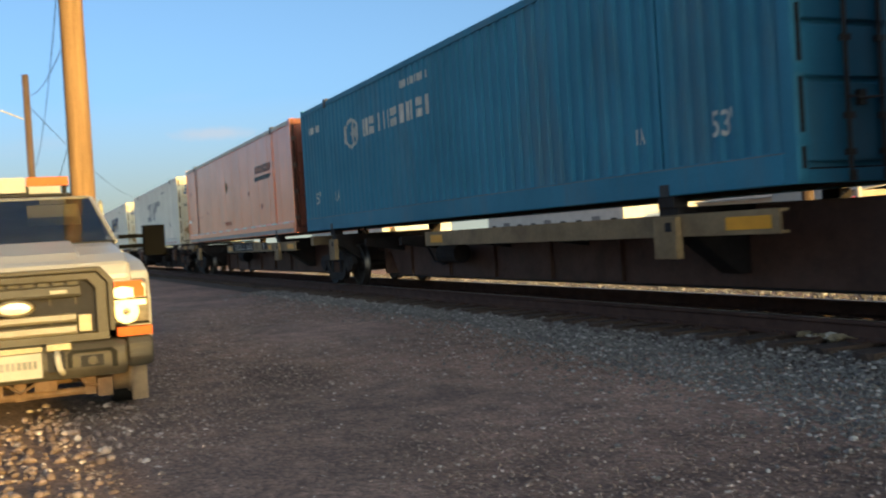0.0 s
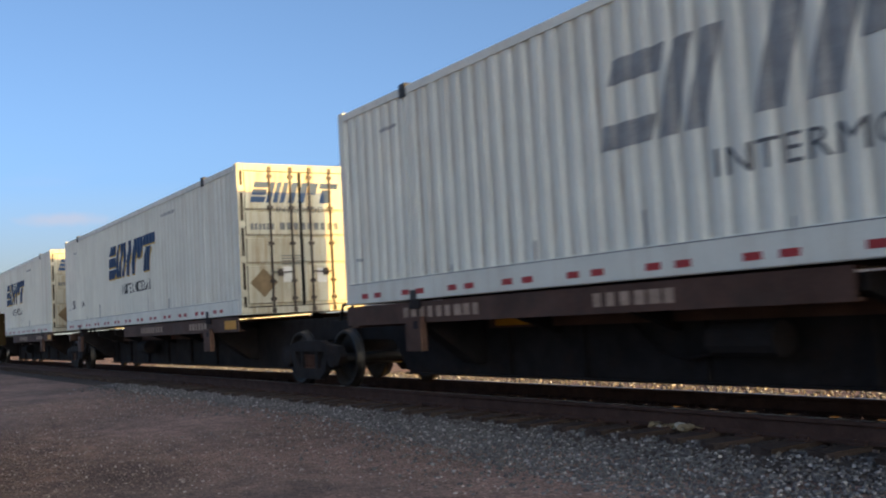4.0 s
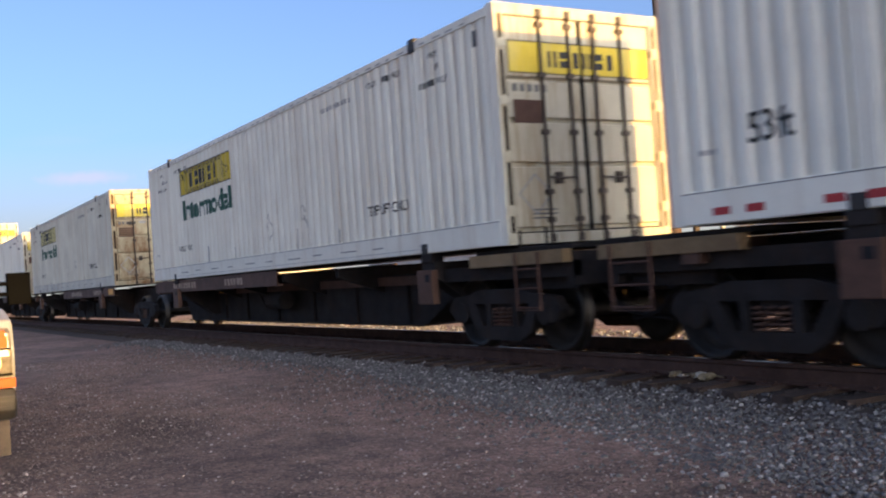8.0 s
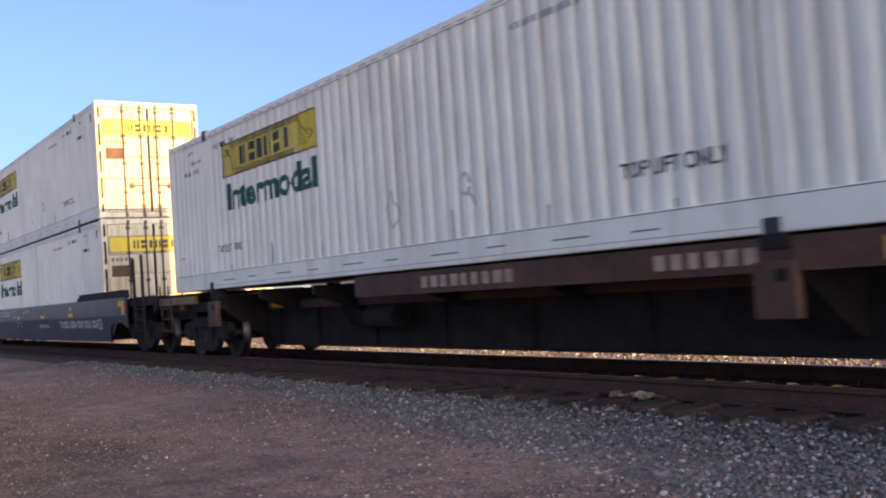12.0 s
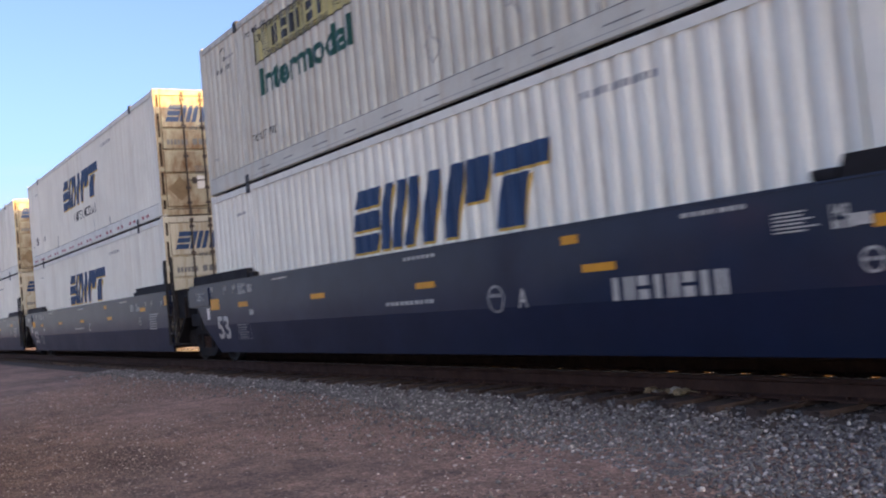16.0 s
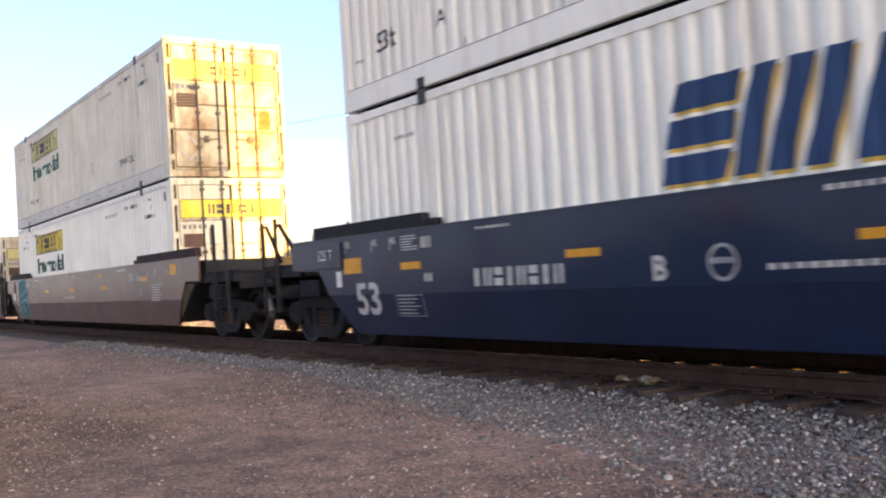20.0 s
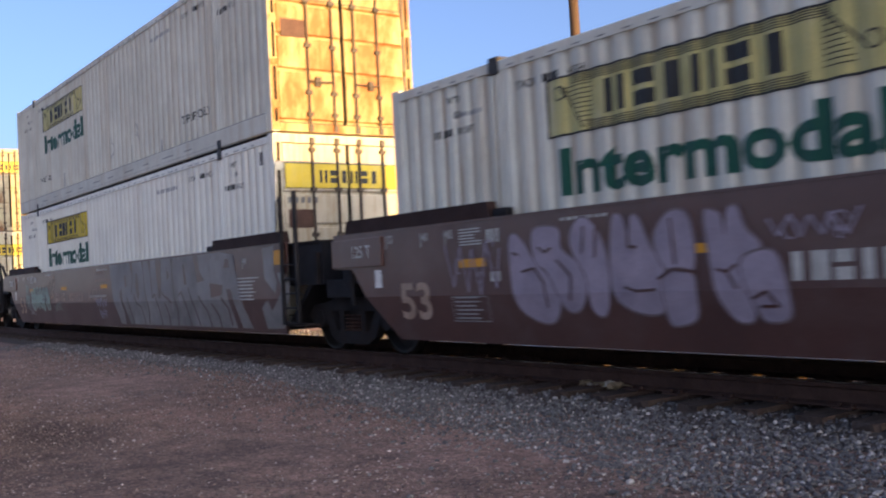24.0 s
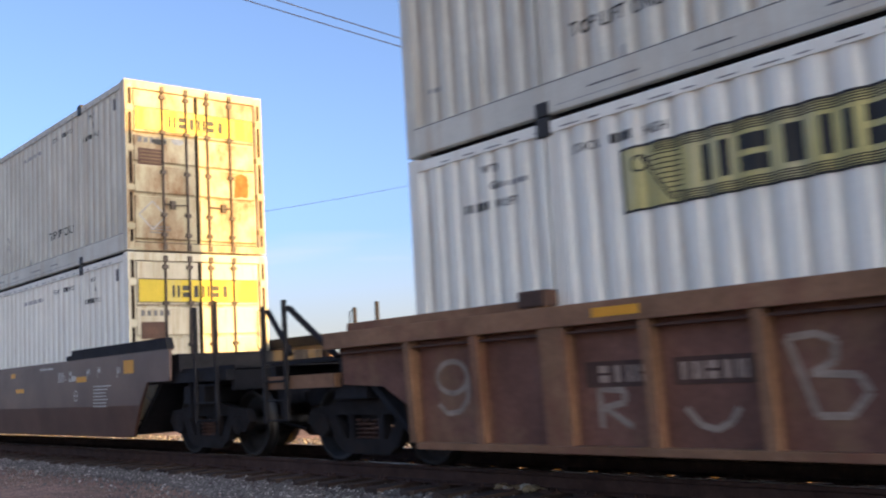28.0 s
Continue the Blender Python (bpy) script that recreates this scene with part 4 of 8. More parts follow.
# small print that most white boxes share
def small_print(seed):
    return [("stencil_print", dec_fold(bars(-5.1, 2.44, 1.1, 0.075, 12, seed) + bars(-15.75, 0.62, 0.22, 0.05, 3, seed + 1) + bars(-14.9, 2.38, 0.5, 0.05, 8, seed)), "ink_faded", "worn grey stencilled print"),
            ("drip_stain_print", dec_fold([(-13.2 + 1.7 * i, -13.17 + 1.7 * i, 0.30, 0.30 + 0.10 + 0.13 * ((i * seed) % 3)) for i in range(7)]), "ink_faded", "small dark drip stains")]


MARK_AT = (-10.27, 1.30, 4.60, 0.88)


def slant_decals(seed):
    x, z, w, h = MARK_AT
    return [("mark_shadow", [lambda r=r: drape(quads([r]), 0.004) for r in stripe_mark(x, z, w, h, 0.035)], "mark_gold", "gold edge of the carrier mark"),
            ("carrier_mark", [lambda r=r: drape(quads([r]), 0.007) for r in stripe_mark(x, z, w, h)], "mark_navy", "navy leaning block shapes"),
            ("lettering", txt_fold("INTERMODAL", -8.88, 0.83, 0.26, 0.004, 1.22), "ink", "black serif-like word INTERMODAL"),
            ("size_mark", txt_fold("53ft", -15.2, 0.66, 0.27, 0.003, 0.84), "ink", "black size mark"),
            ("height_mark", txt_fold("1A", -13.85, 0.66, 0.20, 0.003, 0.8), "ink", "")] + small_print(seed)


def slant_old_decals():
    x, z, w, h = MARK_AT
    m = stripe_mark(x, z, w, h)
    return [("carrier_mark", [lambda r=r: drape(quads([r]), 0.005) for i, r in enumerate(m) if i % 4 != 1], "ink_faded", "peeled remains of a grey carrier mark"),
            ("lettering", txt_fold("INTERMODAL", -8.88, 0.83, 0.26, 0.0, 1.22), "ink_grey", "worn black word INTERMODAL"),
            ("height_mark", txt_fold("1A", -2.75, 0.80, 0.22, 0.003, 0.8), "ink_grey", "")] + small_print(7)


def slant_door():
    return [("door_mark", [front([r]) for r in stripe_mark(-1.02, 2.15, 1.85, 0.40)], "mark_navy", "navy leaning block shapes"),
            ("door_lettering", lambda: to_front(words("INTERMODAL", -0.52, 1.96, 0.12, 0.0, 1.2), -0.018), "ink_grey", "word INTERMODAL"),
            ("door_print", front(bars(-1.05, 1.62, 0.5, 0.12, 6, 3) + bars(-0.45, 1.62, 1.3, 0.14, 9, 4) + lines(-0.45, 0.95, 0.55, 0.05, 4, 0.02)), "ink_grey", "blue-grey number print as bars"),
            ("placard", front([[(-0.82, 0.32), (-0.54, 0.60), (-0.82, 0.88), (-1.10, 0.60)]]), "tan_steel", "tan diamond placard holder"),
            ("sticker", [front([r]) for r in ((0.30, 0.50, 0.58, 0.86), (-0.42, -0.24, 0.60, 0.90))], "white_tape", "pale paper sticker")]


def lift_words():
    """Lifting notes beside both lift posts."""
    out = bmesh.new()
    for x in (0.0, -13.46):
        out = merge(out, words("WTP", x - 1.57, 2.55, 0.085, 0.001, 0.9), words("OR", x - 1.47, 2.38, 0.085, 0.001, 0.9), quads(bars(x - 1.84, 2.19, 0.38, 0.085, 5, 2)), words("PIN LIFT", x - 1.43, 2.19, 0.085, 0.001, 0.72))
    for x in (-3.40, -13.85):
        out = merge(out, words("STACK", x, 2.51, 0.085, 0.001, 0.85), quads(bars(x + 0.44, 2.51, 0.25, 0.085, 3, 4)), words("HIGH", x + 0.78, 2.51, 0.085, 0.001, 0.85))
    return out


def panel_decals(panel, seed, lettering=True, flat_panel=(-13.38, -9.71, 1.93, 2.52)):
    x0, x1, z0, z1 = flat_panel
    d = [("logo_panel", lambda: drape(quads([(x0, x1, z0, z1)]), 0.004), panel, "yellow logo panel"),
         ("panel_art", lambda: drape(quads(panel_art(x0, x1, z0, z1)), 0.007), "ink", "black border and scroll lines"),
         ("carrier_block", [lambda r=r: drape(quads([r]), 0.007) for r in block_row(x0 + 0.80, z0 + 0.14, x1 - x0 - 1.62, z1 - z0 - 0.27, 6, 0.062)], "ink", "dark plain block"),
         ("lift_note", txt_fold("TOP LIFT ONLY", -3.62, 0.64, 0.15, 0.003, 0.86), "ink", "words TOP LIFT ONLY"),
         ("lift_note_rear", txt_fold("TOP LIFT ONLY", -13.76, 0.64, 0.13, 0.002, 0.86), "ink", "words TOP LIFT ONLY"),
         ("lift_print", lambda: drape(lift_words(), 0.005), "ink", "black stencilled lifting notes"),
         ("sticker", dec_fold([(-0.50, -0.42, 2.46, 2.66)]), "ink_grey", "small dark sticker"),
         ("rail_slot_print", dec([(-13.6 + 1.12 * i, -13.05 + 1.12 * i - 0.2 * (i * seed % 2), 0.135 + 0.008 * (i * seed % 3), 0.151 + 0.008 * (i * seed % 3)) for i in range(10)], NEAR - 0.0135), "ink_grey", "dark scuffed slots along the bottom rail"),
         ("rail_dash_print", dec([(-15.6 + 0.33 * i, -15.6 + 0.33 * i + 0.11 + 0.05 * (i * seed % 3), 2.785, 2.797) for i in range(46)], NEAR - 0.0115), "ink_grey", "short dark dashes along the top rail"),
         ("edge_print", dec([(-14.0, -2.1, 0.060, 0.068)], NEAR - 0.0135), "ink_faded", "pressed line along the bottom rail"),
         ("chalk_ring", dec_fold(stroke([(-6.1 + 0.07 * math.cos(k * 0.6), 0.92 + 0.13 * math.sin(k * 0.6)) for k in range(11)], 0.022) + stroke([(-6.05, 0.82), (-5.95, 0.66)], 0.025)), "ink_faded", "grey chalk ring"),
         ("scuff", dec_fold([[(-8.95, 1.60), (-8.91, 1.62), (-8.90, 2.02), (-8.94, 2.00)]]), "ink_faded", "short dark scuff"),
         ("placard_frame", dec_fold(stroke([(-7.72, 0.55), (-7.56, 0.76), (-7.70, 0.88), (-7.72, 1.04), (-7.80, 0.92), (-7.92, 0.82), (-7.80, 0.66), (-7.72, 0.55)], 0.018)), "ink_faded", "empty diamond placard frame")]
    if lettering:
        d.append(("lettering", txt_fold("Intermodal", -13.25, 1.37, 0.44, 0.022, 1.275), "green_ink", "dark green word Intermodal"))
    return d + small_print(seed)


def panel_door(panel="yellow_panel", patch=False):
    def spot(y, z, ry, rz):
        return [(y + ry * (1 + 0.16 * math.sin(3 * a)) * math.cos(a), z + rz * (1 + 0.2 * math.cos(2 * a)) * math.sin(a)) for a in (math.pi * k / 8 for k in range(16))]
    extra = [("wear_patch", front([[(0.70, 1.00), (0.84, 1.03), (0.98, 1.01), (1.00, 1.30), (0.97, 1.42), (0.86, 1.46), (0.73, 1.40)]], -0.016), "rust_patch", "orange rust patch"),
             ("smudge", front([spot(-0.70, 1.87, 0.13, 0.06)], -0.014), "ink", "black smudge"),
             ("smudge_faint", front([spot(-0.36, 1.90, 0.11, 0.06)], -0.014), "ink_faded", "grey smudge"),
             ("vent_slat_print", front([(-1.05, -0.69, 1.50 + 0.06 * k, 1.515 + 0.06 * k) for k in range(4)], -0.012), "tan_steel", "thin slats")] if patch else []
    return extra + [("door_panel", front([(-1.12, 1.12, 2.06, 2.46)], -0.019), panel, "yellow logo panel"),
            ("door_block", [front([r], -0.015) for r in block_row(-0.52, 2.15, 1.10, 0.20, 6, 0.035)], "ink", "dark plain block"),
            ("door_panel_art", front(frame_lines(-1.12, 1.12, 2.06, 2.46, 0.015), -0.015), "ink", "black border line"),
            ("door_vent", front([(-1.08, -0.66, 1.46, 1.74)], -0.015), "steel_brown", "brown placard holder with slats"),
            ("door_print", front(bars(-1.08, 1.84, 0.55, 0.09, 5, 5) + lines(-0.9, 0.3, 0.4, 0.05, 3, 0.02), -0.016), "ink_grey", "small print as bars"),
            ("placard_frame", front(stroke([(-0.84, 0.36), (-0.60, 0.60), (-0.84, 0.84), (-1.08, 0.60), (-0.84, 0.36)], 0.025), -0.016), "ink_faded", "worn diamond placard frame")]


KIND = {}
KIND["slant"] = container("slant", "white corrugated intermodal container with navy and gold mark", "white", "door_white", decals=slant_decals(2), door_decals=slant_door(), rail_tape=True)
KIND["slant_old"] = container("slant_old", "white corrugated container with a peeled grey mark", "white", "door_white", decals=slant_old_decals(), door_decals=slant_door(), rail_tape=True)
KIND["slant_stained"] = container("slant_stained", "white corrugated container with navy mark and stained doors", "white", "door_aged", decals=slant_decals(2), door_decals=slant_door(), rail_tape=True)
KIND["slant_bare"] = container("slant_bare", "white corrugated container with navy mark and smoke-stained doors", "white", "door_aged", decals=slant_decals(2), door_decals=slant_door())
KIND["panel"] = container("panel", "white corrugated container with yellow panel and green lettering", "white", "door_white", decals=panel_decals("yellow_panel", 5), door_decals=panel_door())
KIND["panel_aged"] = container("panel_aged", "aged off-white corrugated container with faded yellow panel", "cream", "door_aged", decals=panel_decals("faded_panel", 9), door_decals=panel_door("yellow_panel", True))
KIND["panel_pale"] = container("panel_pale", "aged off-white corrugated container with pale logo panels", "cream", "door_white", decals=panel_decals("faded_panel", 9), door_decals=panel_door("faded_panel"))
KIND["panel_rusty"] = container("panel_rusty", "off-white corrugated container with rust-streaked doors", "cream", "door_rusty", decals=panel_decals("faded_panel", 11), door_decals=panel_door("faded_panel")[2:4])
KIND["panel_plain"] = container("panel_plain", "white corrugated container with yellow panel, no lettering", "white", "door_white",
                             decals=panel_decals("faded_panel", 13, False, (-13.33, -9.7, 1.88, 2.44)), door_decals=panel_door())
KIND["blue"] = container("blue", "blue corrugated intermodal container with white mark", "blue", "blue", decals=[
    ("carrier_mark", dec_fold([[(-12.47 + 0.50 * math.cos(a), 1.95 + 0.34 * math.sin(a)), (-12.47 + 0.50 * math.cos(b), 1.95 + 0.34 * math.sin(b)),
                                (-12.47 + 0.40 * math.cos(b), 1.95 + 0.26 * math.sin(b)), (-12.47 + 0.40 * math.cos(a), 1.95 + 0.26 * math.sin(a))]
                               for a, b in ((k * math.pi / 3 + 0.52, (k + 1) * math.pi / 3 + 0.52) for k in range(6))]
                              + [(-12.36, -12.30, 1.72, 2.18), (-12.55, -12.11, 1.92, 1.98), [(-12.52, 1.80), (-12.46, 1.76), (-12.12, 2.10), (-12.18, 2.14)], [(-12.52, 2.10), (-12.46, 2.14), (-12.12, 1.80), (-12.18, 1.76)]]), "stencil", "pale hexagon of crossing bars"),
    ("carrier_block", [dec_fold([r]) for r in block_row(-11.75, 1.80, 3.6, 0.34, 9, 0.075)], "stencil", "pale plain block"),
    ("size_mark", txt_fold("53'", -15.25, 0.62, 0.26, 0.006, 0.8), "stencil", "white size mark"),
    ("size_mark_front", txt_fold("53'", -1.17, 0.56, 0.26, 0.006, 0.8), "stencil", "white size mark"),
    ("height_mark", txt_fold("1A", -13.8, 0.62, 0.22, 0.004, 0.8), "stencil", ""),
    ("height_mark_front", txt_fold("1A", -2.52, 0.62, 0.18, 0.004, 0.8), "stencil", ""),
    ("stencil_print", dec_fold(bars(-15.6, 2.26, 0.95, 0.15, 6, 3) + bars(-9.6, 2.42, 1.3, 0.13, 8, 4)), "stencil", "pale number print as bars")])
KIND["orange"] = container("orange", "faded orange smooth-sided container with dented panels", "orange", "door_oxide", sheet="flat", decals=[
    ("carrier_block", [dec([r], NEAR + 0.002) for r in block_row(-4.15, 1.80, 1.9, 0.22, 8, 0.05) + [[(-4.3, 1.60), (-2.45, 1.60), (-2.3, 1.72), (-4.2, 1.72)]]], "ink", "dark plain block"),
    ("reflector_strip", dec([(-15.72, -15.40, 0.27, 0.314)] + [(-14.92 + 1.25 * i, -14.34 + 1.25 * i, 0.27, 0.314) for i in range(12)], NEAR - 0.0145), "white_tape", "pale reflective strips"),
    ("placard", dec([[(-8.37, 1.49), (-8.19, 1.72), (-8.37, 1.95), (-8.55, 1.72)]], NEAR + 0.002), "straw", "pale brown diamond placard"),
    ("lift_note", lambda: at_plane(words("TOP LIFT ONLY", -9.0, 0.46, 0.13, 0.001, 0.95), NEAR + 0.002), "graffiti_red", "words TOP LIFT ONLY"),
    ("scuff", dec([[(-14.16, 0.15), (-13.90, 0.15), (-13.87, 0.9), (-13.93, 1.3), (-13.86, 1.9), (-13.90, 2.76), (-14.10, 2.76), (-14.06, 1.8), (-14.13, 1.2)]], NEAR + 0.003), "steel_brown", "torn rusty strip beside a seam"),
    ("dent", [dec([[(x, z), (x + w * 0.6, z - 0.03), (x + w, z + 0.05), (x + w * 0.8, z + 0.13), (x + w * 0.2, z + 0.12)]], NEAR + 0.0015) for x, w, z in ((-15.60, 0.14, 1.85), (-15.25, 0.12, 1.88), (-15.60, 0.13, 0.82), (-15.25, 0.13, 0.86), (-13.2, 0.13, 0.86), (-12.0, 0.13, 0.98), (-5.2, 0.2, 1.25), (-3.6, 0.2, 0.8))], "graffiti_red", "small dark rusty dent"),
    ("sticker", dec([[(-15.95, 0.75), (-15.68, 0.77), (-15.66, 0.93), (-15.95, 0.90)]], NEAR + 0.002), "white_tape", "torn pale sticker"),
    ("bottom_edge", dec([(-16.0, -0.16, 0.03, 0.13)], NEAR - 0.0135), "ink_faded", "pale grey steel bottom rail"),
    ("top_edge", dec([(-16.0, -0.16, 2.765, 2.86)], NEAR - 0.0115), "cream", "pale steel top rail")], post_paint="orange")
KIND["teal"] = container("teal", "dark teal corrugated container", "teal", "teal", decals=[
    ("size_mark", txt_fold("53'", -15.2, 1.2, 0.26, 0.004, 0.8), "ink_faded", "")])

# ---------------------------------------------------------------- running gear
WHEEL_R = 0.457
WHEELSETS = []


def wheelset_mesh():
    bm = bmesh.new()
    tube(bm, [(0, -1.02, 0), (0, 1.02, 0)], 0.085, 12)
    for s in (-1, 1):
        w = lathe_y([(0.10, s * 0.60), (0.15, s * 0.66), (0.17, s * 0.72), (0.36, s * 0.735), (0.395, s * 0.72), (0.40, s * 0.825), (0.452, s * 0.83), (WHEEL_R, s * 0.815),
                     (WHEEL_R, s * 0.72), (0.484, s * 0.705), (0.484, s * 0.69), (0.40, s * 0.685), (0.36, s * 0.70), (0.17, s * 0.69), (0.15, s * 0.58)], 36)
        bm = merge(bm, w)
    me = as_mesh("wheelset", bm, M["wheel"])
    me.materials.append(M["tread"])
    for p in me.polygons:
        c = p.center
        rad = math.hypot(c.x, c.z)
        if rad > 0.445 and abs(c.y) > 0.715:
            p.material_index = 1
        p.use_smooth = True
    return me


def side_frame_mesh(s):
    outer = [(-1.22, 0.50), (-1.12, 0.66), (-0.70, 0.70), (-0.45, 0.76), (0.45, 0.76), (0.70, 0.70), (1.12, 0.66), (1.22, 0.50), (1.08, 0.36), (0.78, 0.36), (0.62, 0.22),
             (0.40, 0.13), (-0.40, 0.13), (-0.62, 0.22), (-0.78, 0.36), (-1.08, 0.36)]
    y0, y1 = sorted((s * 0.94, s * 1.06))
    # three pieces leave the two slanting windows open
    top = prism_y([(-1.22, 0.50), (-1.12, 0.66), (-0.70, 0.70), (-0.45, 0.76), (0.45, 0.76), (0.70, 0.70), (1.12, 0.66), (1.22, 0.50), (1.08, 0.36), (0.86, 0.36), (0.80, 0.58), (-0.80, 0.58), (-0.86, 0.36), (-1.08, 0.36)], y0, y1)
    bottom = prism_y([(-0.60, 0.24), (-0.40, 0.13), (0.40, 0.13), (0.60, 0.24), (0.52, 0.30), (-0.52, 0.30)], y0, y1)
    arms = [prism_y([(a * 0.78, 0.58), (a * 0.60, 0.58), (a * 0.40, 0.28), (a * 0.60, 0.24)], y0, y1) for a in (-1, 1)]
    cols = [prism_y([(a * 0.34, 0.58), (a * 0.24, 0.58), (a * 0.24, 0.28), (a * 0.34, 0.28)], y0, y1) for a in (-1, 1)]
    caps = [moved(lathe_y([(0.06, s * 1.08), (0.13, s * 1.075), (0.145, s * 1.04), (0.145, s * 0.94)], 16), Matrix.Translation((a * 0.89, 0, WHEEL_R))) for a in (-1, 1)]
    return merge(top, bottom, *arms, *cols, *caps)


def springs_mesh(s):
    bm = bmesh.new()
    for x in (-0.15, 0.0, 0.15):
        pts = [(x + 0.055 * math.cos(a), s * 1.0 + 0.055 * math.sin(a), 0.28 + 0.25 * a / (2 * math.pi * 5)) for a in (k * 0.7 for k in range(45))]
        tube(bm, pts, 0.014, 5)
    return bm


WHEEL_ME = wheelset_mesh()


def bogie(parent, x):
    b = part("bogie", shared("bogie", lambda: bevelled(boxes((-0.20, 0.20, -0.98, 0.98, 0.48, 0.72), (-0.35, 0.35, -0.35, 0.35, 0.70, 0.80)), 0.02), M["steel_dark"]), None, parent, "black steel two-axle bogie")
    b.location = (x, 0, RAIL)
    for s in (-1, 1):
        part("side_frame", shared("side_frame:%d" % s, lambda s=s: side_frame_mesh(s), M["steel_dark"]), None, b)
        part("spring_nest", shared("spring_nest:%d" % s, lambda s=s: springs_mesh(s), M["steel_brown"]), None, b)
    for a in (-1, 1):
        part("brake_beam", shared("brake_beam:%d" % a, lambda a=a: boxes((a * 0.36 - 0.05, a * 0.36 + 0.05, -0.78, 0.78, 0.30, 0.38), (a * 0.38 - 0.05, a * 0.42 + 0.05, -0.80, -0.70, 0.25, 0.55)), M["steel_dark"]), None, b)
        w = part("wheelset", WHEEL_ME, None, b, "steel wheels with bright worn treads on an axle")
        w.location = (a * 0.89, 0, WHEEL_R)
        WHEELSETS.append((w, a * 0.89))
    return b


def coupler(parent, x, s):
    """Draft gear and knuckle; s: the way it points."""
    a = [(x - s * 1.1, x)]
    bm = boxes((min(x - s * 1.1, x), max(x - s * 1.1, x), -0.10, 0.10, 0.98, 1.14), (min(x - s * 0.1, x + s * 0.16), max(x - s * 0.1, x + s * 0.16), -0.17, 0.15, 0.93, 1.20))
    tube(bm, [(x - s * 0.9, -0.45, 1.0), (x - s * 0.5, -0.42, 0.72), (x + s * 0.05, -0.30, 0.62)], 0.03, 8)
    part("coupler", bevelled(bm, 0.015, 1), M["steel_dark"], parent, "black knuckle coupler and air hose")


def ladder_mesh(x0, x1, y, z0, z1, rungs):
    bm = bmesh.new()
    for x in (x0, x1):
        tube(bm, [(x, y, z0), (x, y, z1)], 0.016, 6)
    for i in range(rungs):
        z = z0 + (z1 - z0) * (i + 0.15) / rungs
        tube(bm, [(x0, y, z), (x1, y, z)], 0.013, 6)
    return bm


def spine_car(label, front_coupled, rear_coupled, pitch, beam, paint, marks=1):
    """A skeleton unit under one container. Origin: below the container's front end, on the ground."""
    c = thing("spine_car", label, "railway wagon", "train wagons")
    xf = -0.62 if front_coupled else 2.42
    xr = -15.3 if rear_coupled else -pitch + 2.42
    end_f = 0.95 if front_coupled else xf - 0.35
    end_r = -17.3 if rear_coupled else xr + 0.35
    f0, f1 = (-2.77, -3.83) if front_coupled else (0.95, 0.45)
    r0, r1 = (-13.7, -14.8) if rear_coupled else (xr + 2.05, xr + 1.60)
    sill = "steel_brown" if paint == "tan_steel" else "steel_dark"
    tan = paint == "tan_steel"
    bz0, bz1 = (1.12, 1.36) if tan else (1.255, 1.535)
    cut_f, cut_r = min(end_f, -1.7), max(end_r, -14.5)
    out = [(end_f, 1.42), (end_f, 1.02), (f0, 1.0), (f1, 0.50), (r0, 0.50), (r1, 1.0), (end_r, 1.02), (end_r, 1.42), (cut_r, 1.42), (cut_r, 1.28), (cut_f, 1.28), (cut_f, 1.42)]
    part("centre_sill", prism_y(out, -0.30, 0.30), M[sill], c, "deep dark steel centre sill")
    part("sill_flange", boxes((r0, f1, -0.38, 0.38, 0.475, 0.50), (cut_r, cut_f, -0.40, 0.40, 1.28, 1.305)), M["steel_dark"], c)
    part("sill_channel", boxes((-13.7, -2.6, -0.43, -0.31, 1.13, 1.275)), M["steel_brown"], c, "brown channel along the sill")
    if not tan:
        part("amber_label", at_plane(quads([(-13.55, -12.6, 1.16, 1.25)]), -0.434), M["amber"], c, "amber reflective label")
    for x in (-4.3, -6.2, -8.1, -10.0, -11.9, -13.4):
        part("sill_stiffener", shared("sill_stiffener:" + sill, lambda: boxes((-0.02, 0.02, -0.36, 0.36, 0.52, 1.27)), M[sill]), None, c).location.x = x
    b0, b1 = (-8.9, -0.3) if beam == "front" else (-16.2, -7.6)
    for s in (-1, 1):
        part("side_beam", prism_x([(s * 1.27, bz0), (s * 1.27, bz1), (s * 1.15, bz1), (s * 1.15, bz1 - 0.03), (s * 1.24, bz1 - 0.03), (s * 1.24, bz0 + 0.03), (s * 1.15, bz0 + 0.03), (s * 1.15, bz0)], b0, b1), M[paint], c)
    for x in (-1.98, -14.16):
        br = part("bolster", prism_x([(-1.27, 1.44), (1.27, 1.44), (1.27, 1.26), (0.45, 0.66), (-0.45, 0.66), (-1.27, 1.26)], x - 0.16, x + 0.16), M["steel_dark"], c)
        for s in (-1, 1):
            part("pedestal", bevelled(boxes((x - 0.14, x + 0.14, s * 1.2 - 0.1, s * 1.2 + 0.1, 1.44, 1.56)), 0.012), M["steel_dark"], br, "container locking pedestal")
            part("bracket", bevelled(boxes((x - 0.20, x + 0.20, s * 1.29 - 0.05, s * 1.29 + 0.05, 0.88, 1.34)), 0.015), M[paint], br)
            part("bracket_slot", boxes((x + 0.02, x + 0.13, s * 1.342 - 0.002, s * 1.342 + 0.002, 1.18, 1.28)), M["black"], br, "dark square slot")
    for x in (-5.2, -7.6, -10.4, -12.4):
        part("outrigger", prism_x([(-1.15, bz1 - 0.06), (1.15, bz1 - 0.06), (1.15, bz1 - 0.2), (0.3, 1.02), (-0.3, 1.02), (-1.15, bz1 - 0.2)], x - 0.05, x + 0.05), M["steel_dark"], c)
